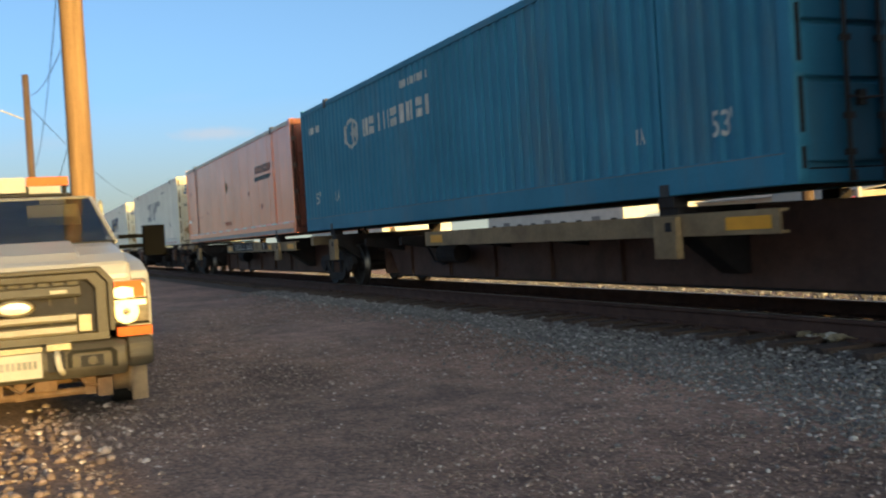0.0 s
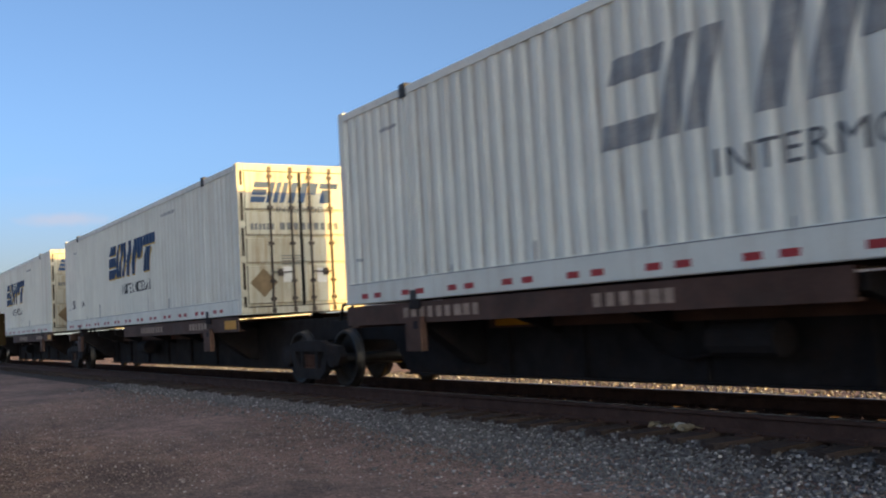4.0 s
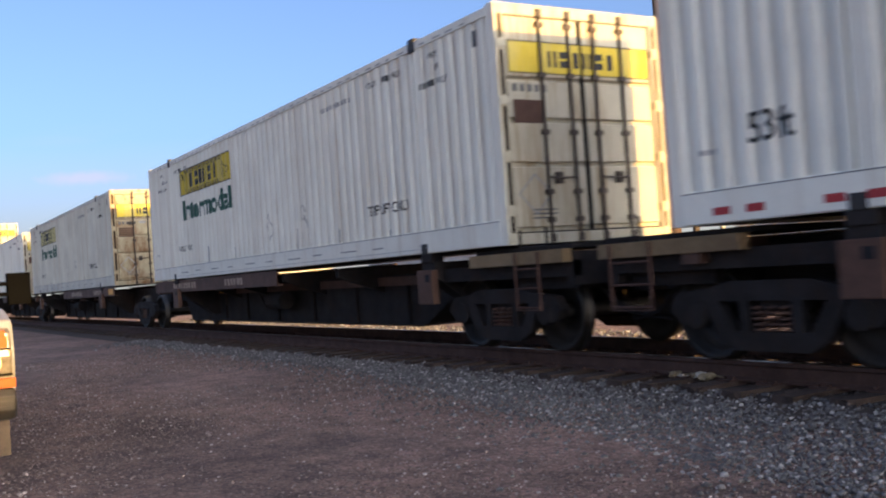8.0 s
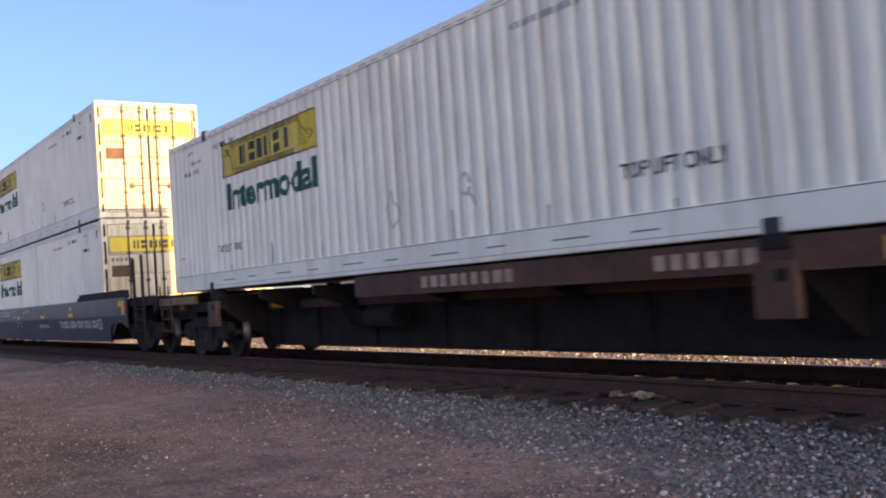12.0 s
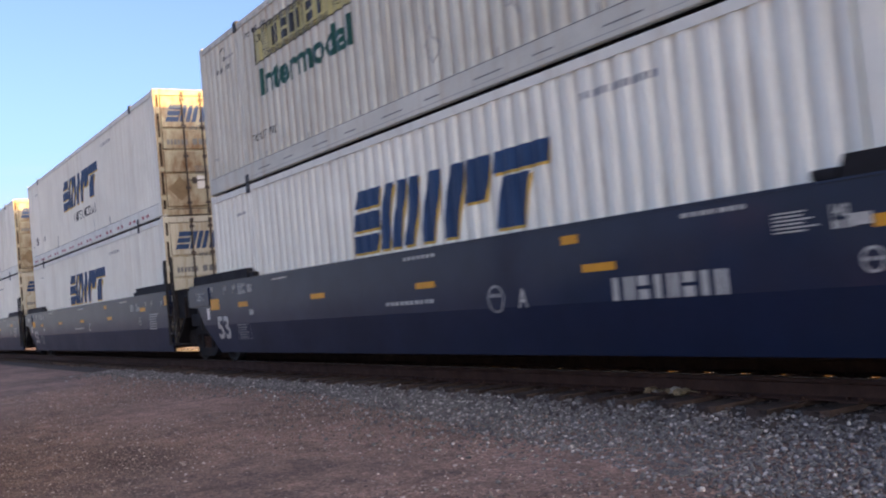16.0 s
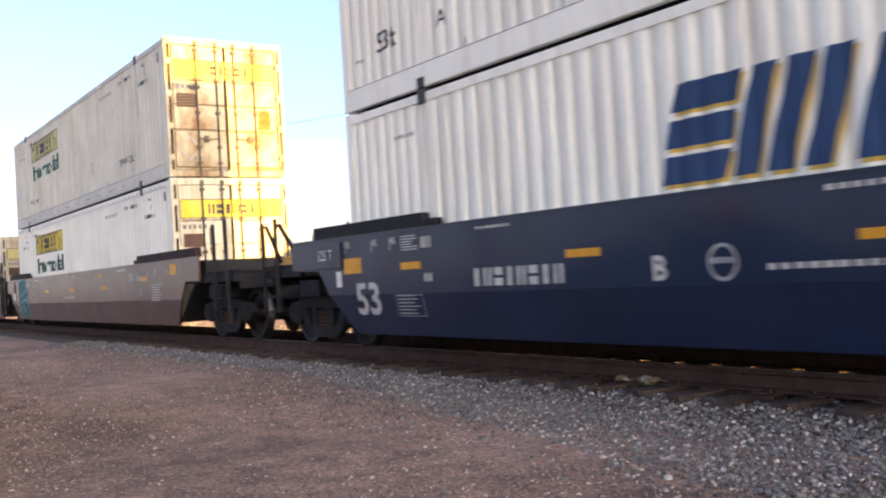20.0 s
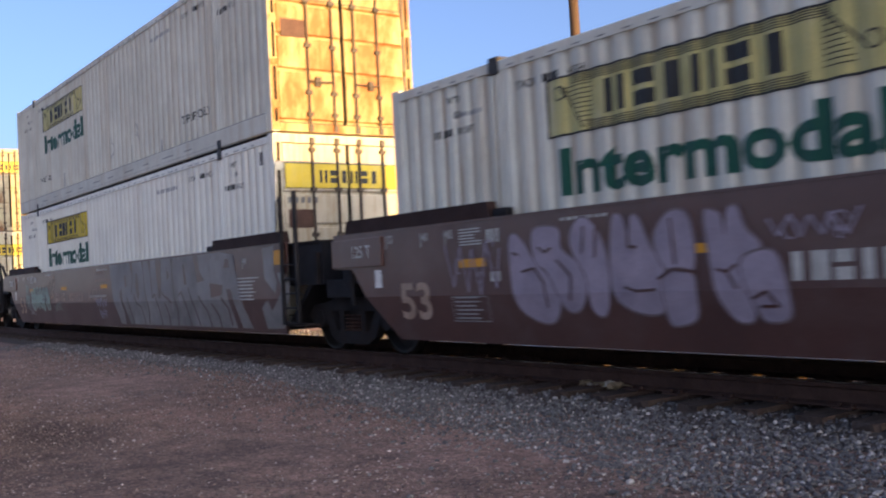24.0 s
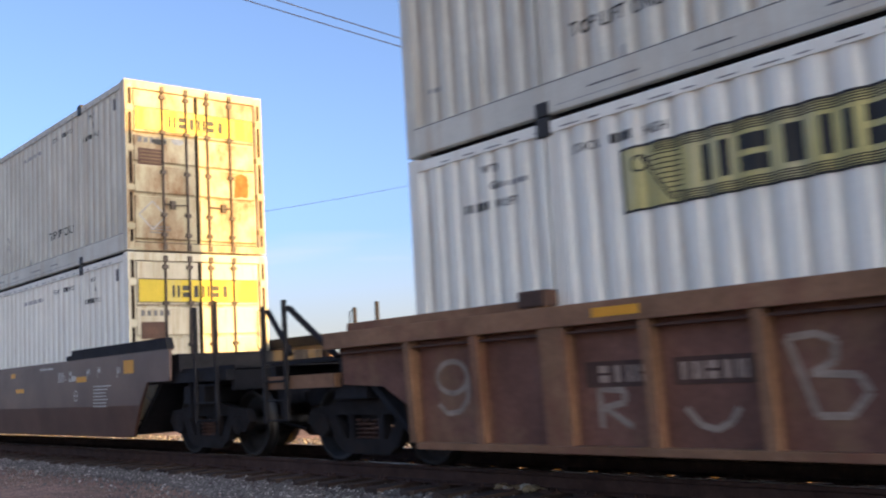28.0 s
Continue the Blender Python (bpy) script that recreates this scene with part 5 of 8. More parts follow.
    x_end = -16.0
    part("end_beam", boxes((x_end - 0.12, x_end + 0.10, -1.25, 1.25, 1.22, 1.44)), M[paint], c)
    # labels on the side beam
    mid = (b0 + b1) / 2
    lab = [(b1 - 0.75, b1 - 0.1, bz0 + 0.05, bz1 - 0.06), (mid - 0.2, mid + 0.35, bz0 + 0.05, bz1 - 0.06), (b0 + 0.25, b0 + 0.75, bz0 + 0.05, bz1 - 0.06)]
    for r in [lab[0], lab[2]] + [(-3.15, -2.8, bz0 + 0.05, bz1 - 0.06)] * (marks == 4) if tan else (lab[:1] if beam == "front" else []):
        part("amber_label", at_plane(quads([r]), -1.276), M["amber"], c, "amber reflective label")
    if paint != "tan_steel":
        st = part("stencil_print", at_plane(quads(bars(mid - 2.6, bz0 + 0.07, 1.9, 0.14, 9, marks) + bars(mid + 1.3, bz0 + 0.07, 1.2, 0.14, 6, marks + 1)), -1.276), M["stencil_dull"], c, "pale number print as bars")
        tagged(st, kind="stuff")
    if marks == 4:
        back = part("sprayed_panel", at_plane(quads([(-7.95, -5.02, 1.155, 1.405)]), -1.275), M["black"], c, "blacked-out stretch of side beam")
        rng = random.Random(60 + marks)
        for x in (-7.6, -7.38, -7.15, -6.92, -6.72, -6.45, -6.0, -5.78, -5.55, -5.3):
            pts = [(x + rng.uniform(0, 0.17), 1.19 + 0.17 * k / 3 + rng.uniform(-0.02, 0.02)) for k in range(4)]
            part("sprayed_stroke", at_plane(quads(stroke(pts, 0.032) + stroke([pts[0], (x + 0.15, 1.21), pts[2]], 0.028), 0.0002), -1.279), M["stencil"], back, "white sprayed stroke")
        plaque = part("notice", at_plane(quads([(-4.95, -3.97, 1.165, 1.395)]), -1.276), M["straw"], c, "pale yellow painted notice")
        part("notice_print", at_plane(quads(lines(-4.8, 1.22, 0.65, 0.05, 3, 0.02, marks)), -1.280), M["steel_brown"], plaque)
        np_ = part("number_panel", at_plane(quads([(-3.90, -3.28, 1.18, 1.385)]), -1.277), M["black"], c, "black panel on the side beam")
        part("size_mark", at_plane(words("53", -3.78, 1.215, 0.14, 0.004, 1.2), -1.281), M["stencil"], np_, "pale number 53")
    # brake rigging: reservoir, pipe, valve
    res = bmesh.new()
    tube(res, [(-9.6, -0.62, 0.95), (-8.8, -0.62, 0.95)], 0.17, 14)
    part("air_reservoir", res, M["steel_dark"], c)
    pipe = bmesh.new()
    tube(pipe, [(-14.0, -0.36, 1.28), (-11.2, -0.36, 1.27), (-10.6, -0.38, 0.80), (-10.2, -0.38, 0.74), (-9.8, -0.40, 0.80), (-9.3, -0.36, 1.25), (-4.0, -0.36, 1.28)], 0.022, 6)
    part("brake_pipe", pipe, M["steel_dark"], c)
    bogie(c, xf)
    if rear_coupled:
        bogie(c, xr)
    for s_end, x0, on in ((1, end_f, front_coupled), (-1, end_r, rear_coupled)):
        if not on:
            continue
        coupler(c, x0 + s_end * 0.55, s_end)
        p0, p1 = sorted((x0 - s_end * 3.0, x0))
        pl = part("end_platform", boxes((min(x0 - s_end * 0.12, x0), max(x0 - s_end * 0.12, x0), -1.125, 1.125, 1.06, 1.44), (min(x0 - s_end * 1.3, x0 - s_end * 0.13), max(x0 - s_end * 1.3, x0 - s_end * 0.13), -0.95, 0.95, 1.02, 1.40)), M["steel_dark"], c)
        d0, d1 = sorted((x0 - s_end * 1.95, x0))
        part("platform_deck", boxes((d0, d1, -1.12, 1.12, 1.475, 1.525)), M["steel_dark"], pl, "dark steel deck plate")
        for s in (-1, 1):
            part("platform_sill", bevelled(boxes((p0 + 1.1 * (s_end > 0), p1 - 1.1 * (s_end < 0), min(s * 1.13, s * 1.27), max(s * 1.13, s * 1.27), 1.32, 1.47)), 0.01), M["tan_steel"], pl)
            part("platform_brace", boxes((p0, p1, min(s * 1.0, s * 1.12), max(s * 1.0, s * 1.12), 1.16, 1.34)), M["steel_dark"], pl)
            la, lb_ = (0.09, 0.54) if s_end > 0 else (-16.50, -17.08)
            part("step_ladder", merge(ladder_mesh(la, lb_, s * 1.30, 0.79, 1.46, 3), boxes((min(la, lb_), max(la, lb_), s * 1.30 - 0.02, s * 1.30 + 0.02, 0.79, 0.80))), M["rail_web"], pl, "steel side steps with worn treads")
        part("grab_iron", ladder_mesh(x0 - s_end * 0.2, x0 - s_end * 0.7, -1.31, 1.48, 1.72, 1), M["steel_dark"], pl)
    if not front_coupled:
        # articulation: the bearing arm over the shared bogie, wheel guards, hose
        part("articulation", bevelled(boxes((xf - 0.5, xf + 0.5, -0.42, 0.42, 1.02, 1.36)), 0.03), M["steel_dark"], c, "black articulated bearing box")
        hb = bmesh.new()
        tube(hb, [(xf + 0.35, -0.6, 1.36), (xf + 0.5, -0.62, 1.60), (xf + 0.75, -0.6, 1.62), (xf + 0.95, -0.58, 1.40)], 0.025, 8)
        part("air_hose", hb, M["rubber"], c)
    return c


WELL_FOOT = 0.553


def well_side(s, crease, top, front, rear, foot=WELL_FOOT):
    """Outer sheets of one side, upper and lower, cut away over the bogies."""
    y_up, y_lo = s * 1.445, s * 1.36
    fb, fm, ft = front
    rb, rm, rt = rear
    far = ft > 1.0
    tip_f = [(fm, crease), (fm + 0.27, 1.40), (ft, 1.40), (ft, top)] if far else [(fm, crease), (fm + 0.14, 1.5), (ft, top)]
    upper = tip_f + [(rt, top), (rt, 1.43), (rm - 0.30, 1.41), (rm, crease)]
    if crease > 1.1:
        upper = [(ft, crease), (ft, top), (rt, top), (rt, crease)]
    bm = prism_y(upper, *sorted((y_up, s * 1.40)))
    low = [(rb, foot), (fb, foot), (fm, crease), (rm, crease)]
    if crease > 1.1:
        low = [(rt, crease), (rt + 0.05, 0.88), (rt + 0.45, 1.0), (rb - 0.45, 1.0), (rb - 0.15, 0.88), (rb, foot), (fb, foot), (fb + 0.15, 0.88), (fb + 0.45, 1.0), (ft - 0.45, 1.0), (ft - 0.05, 0.88), (ft, crease)]
    lo = prism_y(low, *sorted((0.0, s * 0.05)))
    for v in lo.verts:
        v.co.y += y_up - s * 0.05 + (y_lo - y_up) * (crease - v.co.z) / (crease - foot)
    return bm, lo


def brake_gear(parent, x, z, d, y=-0.35, r=0.27):
    """Spoked hand wheel before a round gear box; d: the way it faces."""
    bw = bmesh.new()
    n = 20
    tube(bw, [(x, y + r * math.cos(k * math.pi / 10), z + r * math.sin(k * math.pi / 10)) for k in range(n + 1)], 0.016, 6)
    for k in range(5):
        q = k * math.pi / 5
        tube(bw, [(x, y + r * math.cos(q), z + r * math.sin(q)), (x, y - r * math.cos(q), z - r * math.sin(q))], 0.012, 5)
    part("brake_wheel", bw, M["black"], parent, "black spoked hand brake wheel")
    gb = moved(lathe_y([(0.05, -0.14), (0.7 * r, -0.13), (0.85 * r, -0.08), (0.85 * r, 0.08), (0.7 * r, 0.13), (0.05, 0.14)], 20), pose(x - d * 0.26, y, z - 0.08, 0, 0, 90))
    box(gb, x - d * 0.26 - 0.12, x - d * 0.26 + 0.12, y - 0.16, y + 0.16, z - 0.55, z - 0.1)
    part("brake_box", gb, M["steel_brown"], parent, "round hand brake gear box")


def post_ladder(parent, x0, x1, y, z0, z1, paint, label, rungs=4):
    """Two square posts with rungs between them and a bent hand rail."""
    la = part("step_ladder", bevelled(boxes((x0 - 0.024, x0 + 0.024, y - 0.028, y + 0.028, z0, z1 - 0.04)), 0.005, 1), M[paint], parent, label)
    part("post", bevelled(boxes((x1 - 0.024, x1 + 0.024, y - 0.028, y + 0.028, z0 + 0.04, z1)), 0.005, 1), M[paint], la)
    for k in range(rungs):
        z = z0 + 0.04 + (1.50 - z0) * k / (rungs - 1)
        rg = bmesh.new()
        tube(rg, [(x0, y, z), (x1, y, z)], 0.013, 6)
        part("rung", rg, M[paint], la)
    hr = bmesh.new()
    tube(hr, [(x0 - 0.02, y, z1 - 0.07), (x0 - 0.13, y, z1 - 0.10), (x0 - 0.15, y, z1 - 0.55), (x0 - 0.02, y, z1 - 0.62)], 0.011, 6)
    part("hand_rail", hr, M[paint], la)


def well_car(label, style, front_coupled, rear_coupled, pitch, marks, xf=1.68, xr=-17.75, decals=(), brake=0.0, rear_posts=(-19.10, -18.60, 2.30), front_posts=(2.50, 3.10, 2.45)):
    """A well unit with its container sunk between the sides. Origin: below the container's front end, on the ground."""
    c = thing("well_car", label, "railway wagon", "train wagons")
    paint = {"navy": "well_blue", "coast": "well_coast", "brown": "well_brown", "grey": "well_grey", "tan": "well_tan"}[style]
    tan, coast = style == "tan", style == "coast"
    crease, top = (1.165, 1.57) if coast else (1.06, 1.865)
    front = (0.35, 0.70, 1.95) if coast else (0.25, 0.70, 1.75) if front_coupled else (0.30, 0.36, 0.53)
    rear = (-16.75, -17.30, -18.50) if coast else ((-16.10, -16.75, -17.87) if rear_coupled else (-16.10, -16.75, -17.50))
    for s in (-1, 1):
        if tan:
            sd = part("well_side", prism_y([(-16.1, 0.55), (0.35, 0.55), (0.50, 0.85), (0.77, 1.05), (1.05, 1.14), (1.45, 1.16), (1.45, 1.64), (-17.5, 1.64), (-17.5, 1.22), (-16.75, 1.18), (-16.3, 0.95)], *sorted((s * 1.312, s * 1.328))), M["well_rust"], c)
            part("top_chord", bevelled(boxes((-17.64, 1.45, min(s * 1.312, s * 1.49), max(s * 1.312, s * 1.49), 1.63, 1.815)), 0.012), M[paint], sd)
            part("bottom_chord", bevelled(boxes((-16.1, 0.36, min(s * 1.30, s * 1.44), max(s * 1.30, s * 1.44), 0.53, 0.60)), 0.01), M[paint], sd)
            part("chord_flange", boxes((-17.45, 1.40, min(s * 1.33, s * 1.43), max(s * 1.33, s * 1.43), 1.565, 1.585)), M["steel_brown"], sd)
            part("corner_bracket", bevelled(boxes((1.452, 1.88, min(s * 1.20, s * 1.46), max(s * 1.20, s * 1.46), 1.10, 1.80), (1.60, 1.76, min(s * 1.455, s * 1.475), max(s * 1.455, s * 1.475), 1.30, 1.55)), 0.012), M[paint], sd)
            for i in range(17):
                x = -16.15 + 1.02 * i
                w = 0.15 if i in (2, 14) else 0.05
                part("rib", shared("rib:%d:%.2f" % (s, w), lambda s=s, w=w: prism_x([(s * 1.32, 0.60), (s * 1.32, 1.63), (s * 1.475, 1.63), (s * 1.43, 0.60)], -w, w), M[paint]), None, sd).location.x = x
        else:
            u, l = well_side(s, crease, top, front, rear, {"navy": 0.522, "brown": 0.536}.get(style, WELL_FOOT))
            sd = part("well_side", u, M[paint], c)
            part("lower_side", l, M[paint], sd)
            part("top_lip", boxes((rear[2], front[2], min(s * 1.38, s * 1.455), max(s * 1.38, s * 1.455), top - 0.015, top + 0.007)), M[paint], sd)
    part("well_floor", boxes((-16.1, 0.2, -1.28, 1.28, 0.585, 0.602)), M["steel_dark"], c)
    for x in (-1.9, -5.0, -8.0, -11.0, -14.2):
        part("cross_bearer", shared("cross_bearer", lambda: boxes((-0.15, 0.15, -1.27, 1.27, 0.604, 0.65)), M["steel_dark"]), None, c).location.x = x
    for s in (-1, 1):
        for x0, x1, d in ((-2.15, front[2] - 0.06, 1), (-17.2, -14.16, -1)):
            if tan:
                g = bevelled(prism_y([(x0, 1.815), (x1 + 0.4 * (d > 0), 1.815), (x1 + 0.4 * (d > 0), 1.90), (x0, 1.90)], *sorted((s * 1.33, s * 1.46))), 0.012)
                part("container_guide", g, M["well_tan"], c, "tan steel container guide rail")
                part("guide_block", bevelled(boxes((x0 - 0.02 if d > 0 else x1 - 0.30, x0 + 0.30 if d > 0 else x1 + 0.02, min(s * 1.30, s * 1.49), max(s * 1.30, s * 1.49), 1.83, 1.98)), 0.02), M["steel_brown"], c)
            else:
                t = top + 0.007
                pts = [(x0, t), (x1, t), (x1 - 0.06, t + 0.17), (x0 + 0.05, t + 0.17)] if d > 0 else [(x0, t), (x1, t), (x1 - 0.05, t + 0.17), (x0 + 0.06, t + 0.17)]
                part("container_guide", prism_y(pts, *sorted((s * 1.33, s * 1.45))), M["guide_brown" if style == "brown" else "black"], c, "dark steel container guide")
                lx = x1 + 0.14 if d < 0 else x0 - 0.14
                part("guide_lug", bevelled(boxes((lx - 0.12, lx + 0.12, min(s * 1.34, s * 1.44), max(s * 1.34, s * 1.44), t + 0.003, t + 0.09)), 0.03, 2), M["black"], c)
    for d, x_side, xb, coup in ((1, front[2], xf, front_coupled), (-1, rear[2], xr, rear_coupled)):
        if tan:
            x_side = 1.88 if d > 0 else -17.64
        base = 0.95 if d > 0 else -17.1
        tip = (3.30 if d > 0 else rear_posts[0] - 0.12) if coup else x_side + d * 0.42
        a, b = sorted((base - d * 0.6, tip))
        es = part("end_structure", boxes((a, b, -0.55, 0.55, 0.98, 1.42)), M["black"], c, "black end casting over the bogie")
        part("slope_sheet", prism_y([(base - d * 0.85, 0.59), (base - d * 0.78, 0.59), (base + d * 0.27, 1.42), (base + d * 0.17, 1.46)], -1.27, 1.27), M["black"], es)
        deck_top = min(top, 1.82) - 0.03
        if coup:
            m0, m1 = sorted((base - d * 0.5, x_side - d * 0.02))
            part("end_bay", boxes((m0, m1, -1.28, 1.28, 1.36, deck_top)), M["black"], es, "black boxed end bay")
            e0, e1 = sorted((x_side, tip))
            for s in (-1, 1):
                part("end_sill", boxes((e0, e1, min(s * 1.24, s * 1.36), max(s * 1.24, s * 1.36), 1.20 if tan else 1.36, 1.36 if tan else 1.50)), M[paint] if tan else M["black"], es)
                part("side_brace", boxes((e0 + 0.3, e0 + 0.36, min(s * 1.20, s * 1.30), max(s * 1.20, s * 1.30), 0.85, 1.36)), M["black"], es)
                part("deck_edge", boxes((e0, e1, min(s * 1.18, s * 1.24), max(s * 1.18, s * 1.24), 1.50, 1.56)), M["black"], es)
            part("walkway", boxes((e0, e1, -1.18, 1.18, 1.51, 1.545)), M["black"], es, "black grating walkway")
            part("end_beam", boxes((min(tip, tip - d * 0.10), max(tip, tip - d * 0.10), -1.235, 1.235, 1.22, 1.49)), M["black"], es)
            p0, p1, pz = front_posts if d > 0 else rear_posts
            for s in (-1, 1):
                post_ladder(c, p0, p1, s * 1.40, 0.78, pz, "well_rust" if tan and d > 0 else "black", "side ladder with tall grab posts")
                if d < 0 and not coast:
                    br = bmesh.new()
                    tube(br, [(p1, s * 1.33, pz - 0.1), (x_side + 0.05, s * 1.33, 1.55)], 0.04, 6)
                    part("post_brace", br, M["black"], es, "black diagonal brace")
                    b2 = bmesh.new()
                    tube(b2, [(p0, s * 1.33, pz - 0.1), (p1 + 0.02, s * 1.33, 1.62)], 0.036, 6)
                    part("post_brace", b2, M["black"], es, "black diagonal brace")
            coupler(c, tip + d * 0.28, d)
        else:
            m0, m1 = sorted((base - d * 0.62, x_side + d * 0.82)) if d > 0 else (x_side - 0.05, base + 0.5)
            part("end_bay", boxes((m0, m1, -1.30, 1.30, 1.24, deck_top + 0.04)), M["black"], es, "black boxed end bay over the shared bogie")
            part("deck_lip", boxes((m0 - 0.02, m1 + 0.02, -1.34, 1.34, deck_top + 0.042, deck_top + 0.07)), M["steel_dark"], es)
            part("side_brace", boxes((m0 + 0.25, m0 + 0.33, -1.34, -1.302, 0.95, deck_top)), M["steel_dark"], es)
            part("side_brace", boxes((m1 - 0.12, m1 - 0.05, -1.36, -1.302, 1.25, deck_top - 0.1)), M["steel_dark"], es)
            if d > 0:
                for s in (-1, 1):
                    post_ladder(c, 0.47, 0.92, s * 1.47, 0.68, 2.58, "black", "black side ladder with tall grab posts", 5)
                part("toe_plate", boxes((0.42, 0.95, -1.42, -1.18, 0.66, 0.69)), M["steel_dark"], es)
        part("body_bolster", bevelled(boxes((xb - 0.32, xb + 0.32, -1.26, 1.26, 1.05, 1.30)), 0.02), M["black"], es)
    if brake:
        brake_gear(c, brake, 2.03 if brake > 0 else 1.82, 1 if brake > 0 else -1, -0.35 if brake > 0 else 0.2, 0.27 if brake > 0 else 0.22)
    bogie(c, xf if front_coupled else 1.68)
    if rear_coupled:
        bogie(c, xr)
    # plates and print common to the units
    Y = -1.450

    def ambers(rects, y=Y):
        for r in rects:
            part("amber_label", at_plane(quads([r]), y), M["amber"], c, "amber reflective label")
    def print_marks(rects, y=Y):
        tagged(part("stencil_print", at_plane(quads(rects), y), M["stencil"], c, "small pale print as bars"), kind="stuff")

    def flag(text, x, z, h=0.095):
        part("size_flag", merge(at_plane(words(text, x + 0.03, z, h, 0.002, 0.9), Y), at_plane(quads([(x, x + 0.018, z - 0.07, z + h)]), Y)), M["stencil"], c, "small pale size number")
    if coast:
        ambers([(-15.97, -15.47, 1.19, 1.275), (-13.62, -13.13, 1.235, 1.32), (-10.2, -9.7, 1.22, 1.29), (-6.75, -6.27, 1.20, 1.28), (-3.38, -2.88, 1.19, 1.30)])
        print_marks(lines(-17.70, 1.21, 0.80, 0.045, 6, 0.018, 2) + lines(-15.02, 1.23, 0.46, 0.045, 5, 0.020, 4) + bars(-16.23, 0.66, 0.5, 0.03, 6, 3) + bars(-14.6, 1.38, 0.2, 0.11, 3, 5) + frame_lines(-10.9, -10.35, 1.26, 1.50, 0.014)
                    + bars(-8.8, 1.40, 0.5, 0.05, 4, 5) + bars(-9.2, 1.40, 0.25, 0.05, 2, 5))
        for tx_, x, z in (("53", -16.54, 1.38), ("48", -15.78, 1.37), ("45", -15.28, 1.38), ("40", -14.48, 1.38)):
            flag(tx_, x, z)
    elif not tan:
        ambers(([] if style == "brown" else [(-16.26, -15.77, 1.35, 1.56)]) + [(-14.75, -14.29, 1.36, 1.45), (-8.4, -7.93, 1.36, 1.44), (-5.14, -4.65, 1.36, 1.44), (-5.43, -5.16, 1.66, 1.75), (-11.6, -11.1, 1.37, 1.45), (-1.91, -1.44, 1.48, 1.575), (0.12, 0.50, 1.56, 1.77)])
        print_marks(lines(-14.73, 1.60, 0.40, 0.033, 6, 0.014, 2) + lines(-1.15, 1.05, 0.78, 0.055, 7, 0.02, 4) + bars(-14.25, 1.61, 0.24, 0.14, 3) + lines(-2.79, 1.51, 0.42, 0.03, 6, 0.013, 8)
                    + bars(-8.65, 1.74, 0.8, 0.045, 7, 5) + bars(-9.2, 1.17, 1.25, 0.05, 10, 6) + bars(-3.75, 1.75, 0.75, 0.04, 7, 9) + bars(-13.1, 1.755, 0.65, 0.03, 7, 2) + ring(-1.94, 1.25, 0.10, 0.02) + bars(-2.02, 1.24, 0.16, 0.03, 3, 2) + [(-2.12, -1.92, 1.51, 1.60)] + bars(-14.21, 1.20, 0.2, 0.10, 2, 3) + bars(-2.25, 1.50, 0.22, 0.06, 2, 3))
        for tx_, x, z in (("53", -16.22, 1.70), ("48", -15.48, 1.69), ("45", -15.0, 1.69), ("40", -2.25, 1.59), ("45", -1.43, 1.60), ("48", -0.96, 1.61), ("53", -0.15, 1.58)):
            flag(tx_, x, z)
        low = part("stencil_low", at_plane(quads(lines(-14.88, 0.80, 0.56, 0.045, 6, 0.016, 7) + frame_lines(-14.93, -14.28, 0.77, 1.045, 0.008)), Y + 0.03), M["ink_faded"], c, "boxed small print as bars")
        for v in low.data.vertices:
            v.co.y = -1.449 + max(0.0, 1.06 - v.co.z) * 0.1677 - 0.002
        tagged(low, kind="stuff")
        part("size_mark", lower(words("53", -15.98, 0.80, 0.42, 0.014, 1.16)), M["stencil_dull" if style == "brown" else "stencil"], c, "large pale number 53")
        pl = part("load_plate", bevelled(boxes((rear[2] - 0.02, -16.30, Y - 0.025, Y + 0.01, 1.44, 1.80)), 0.006, 1), M[paint], c, "raised plate with load mark")
        part("load_mark", at_plane(words("125 T", -17.02, 1.56, 0.15, 0.003, 0.95), Y - 0.029), M["stencil"], pl, "pale load mark 125 T")
        part("inspection_plate", at_plane(quads([(-16.50, -16.35, 1.17, 1.39)]), Y), M["white_tape"], c, "small pale inspection plate")
    for name, bms, m_key, lab in decals:
        for bm in (bms if isinstance(bms, list) else [bms]):
            ob = part(name, bm, M[m_key], c, lab)
            if "print" in name or "chalk" in name or "line" in name or "gap" in name:
                tagged(ob, kind="stuff")
    return c


def lower(bm):
    """Follow the sides: flat above the crease, leaning in below it."""
    bmesh.ops.bisect_plane(bm, geom=bm.verts[:] + bm.edges[:] + bm.faces[:], plane_co=(0, 0, 1.06), plane_no=(0, 0, 1))
    for v in bm.verts:
        v.co.y += -1.449 if v.co.z >= 1.06 else -1.449 + (1.06 - v.co.z) * (0.085 / 0.507)
    return bm


def lower_coast(bm):
    bmesh.ops.bisect_plane(bm, geom=bm.verts[:] + bm.edges[:] + bm.faces[:], plane_co=(0, 0, 1.165), plane_no=(0, 0, 1))
    for v in bm.verts:
        v.co.y += -1.449 if v.co.z >= 1.165 else -1.449 + (1.165 - v.co.z) * (0.085 / 0.612)
    return bm


def lift(bm, d):
    lower(bm)
    for v in bm.verts:
        v.co.y -= d
    return bm


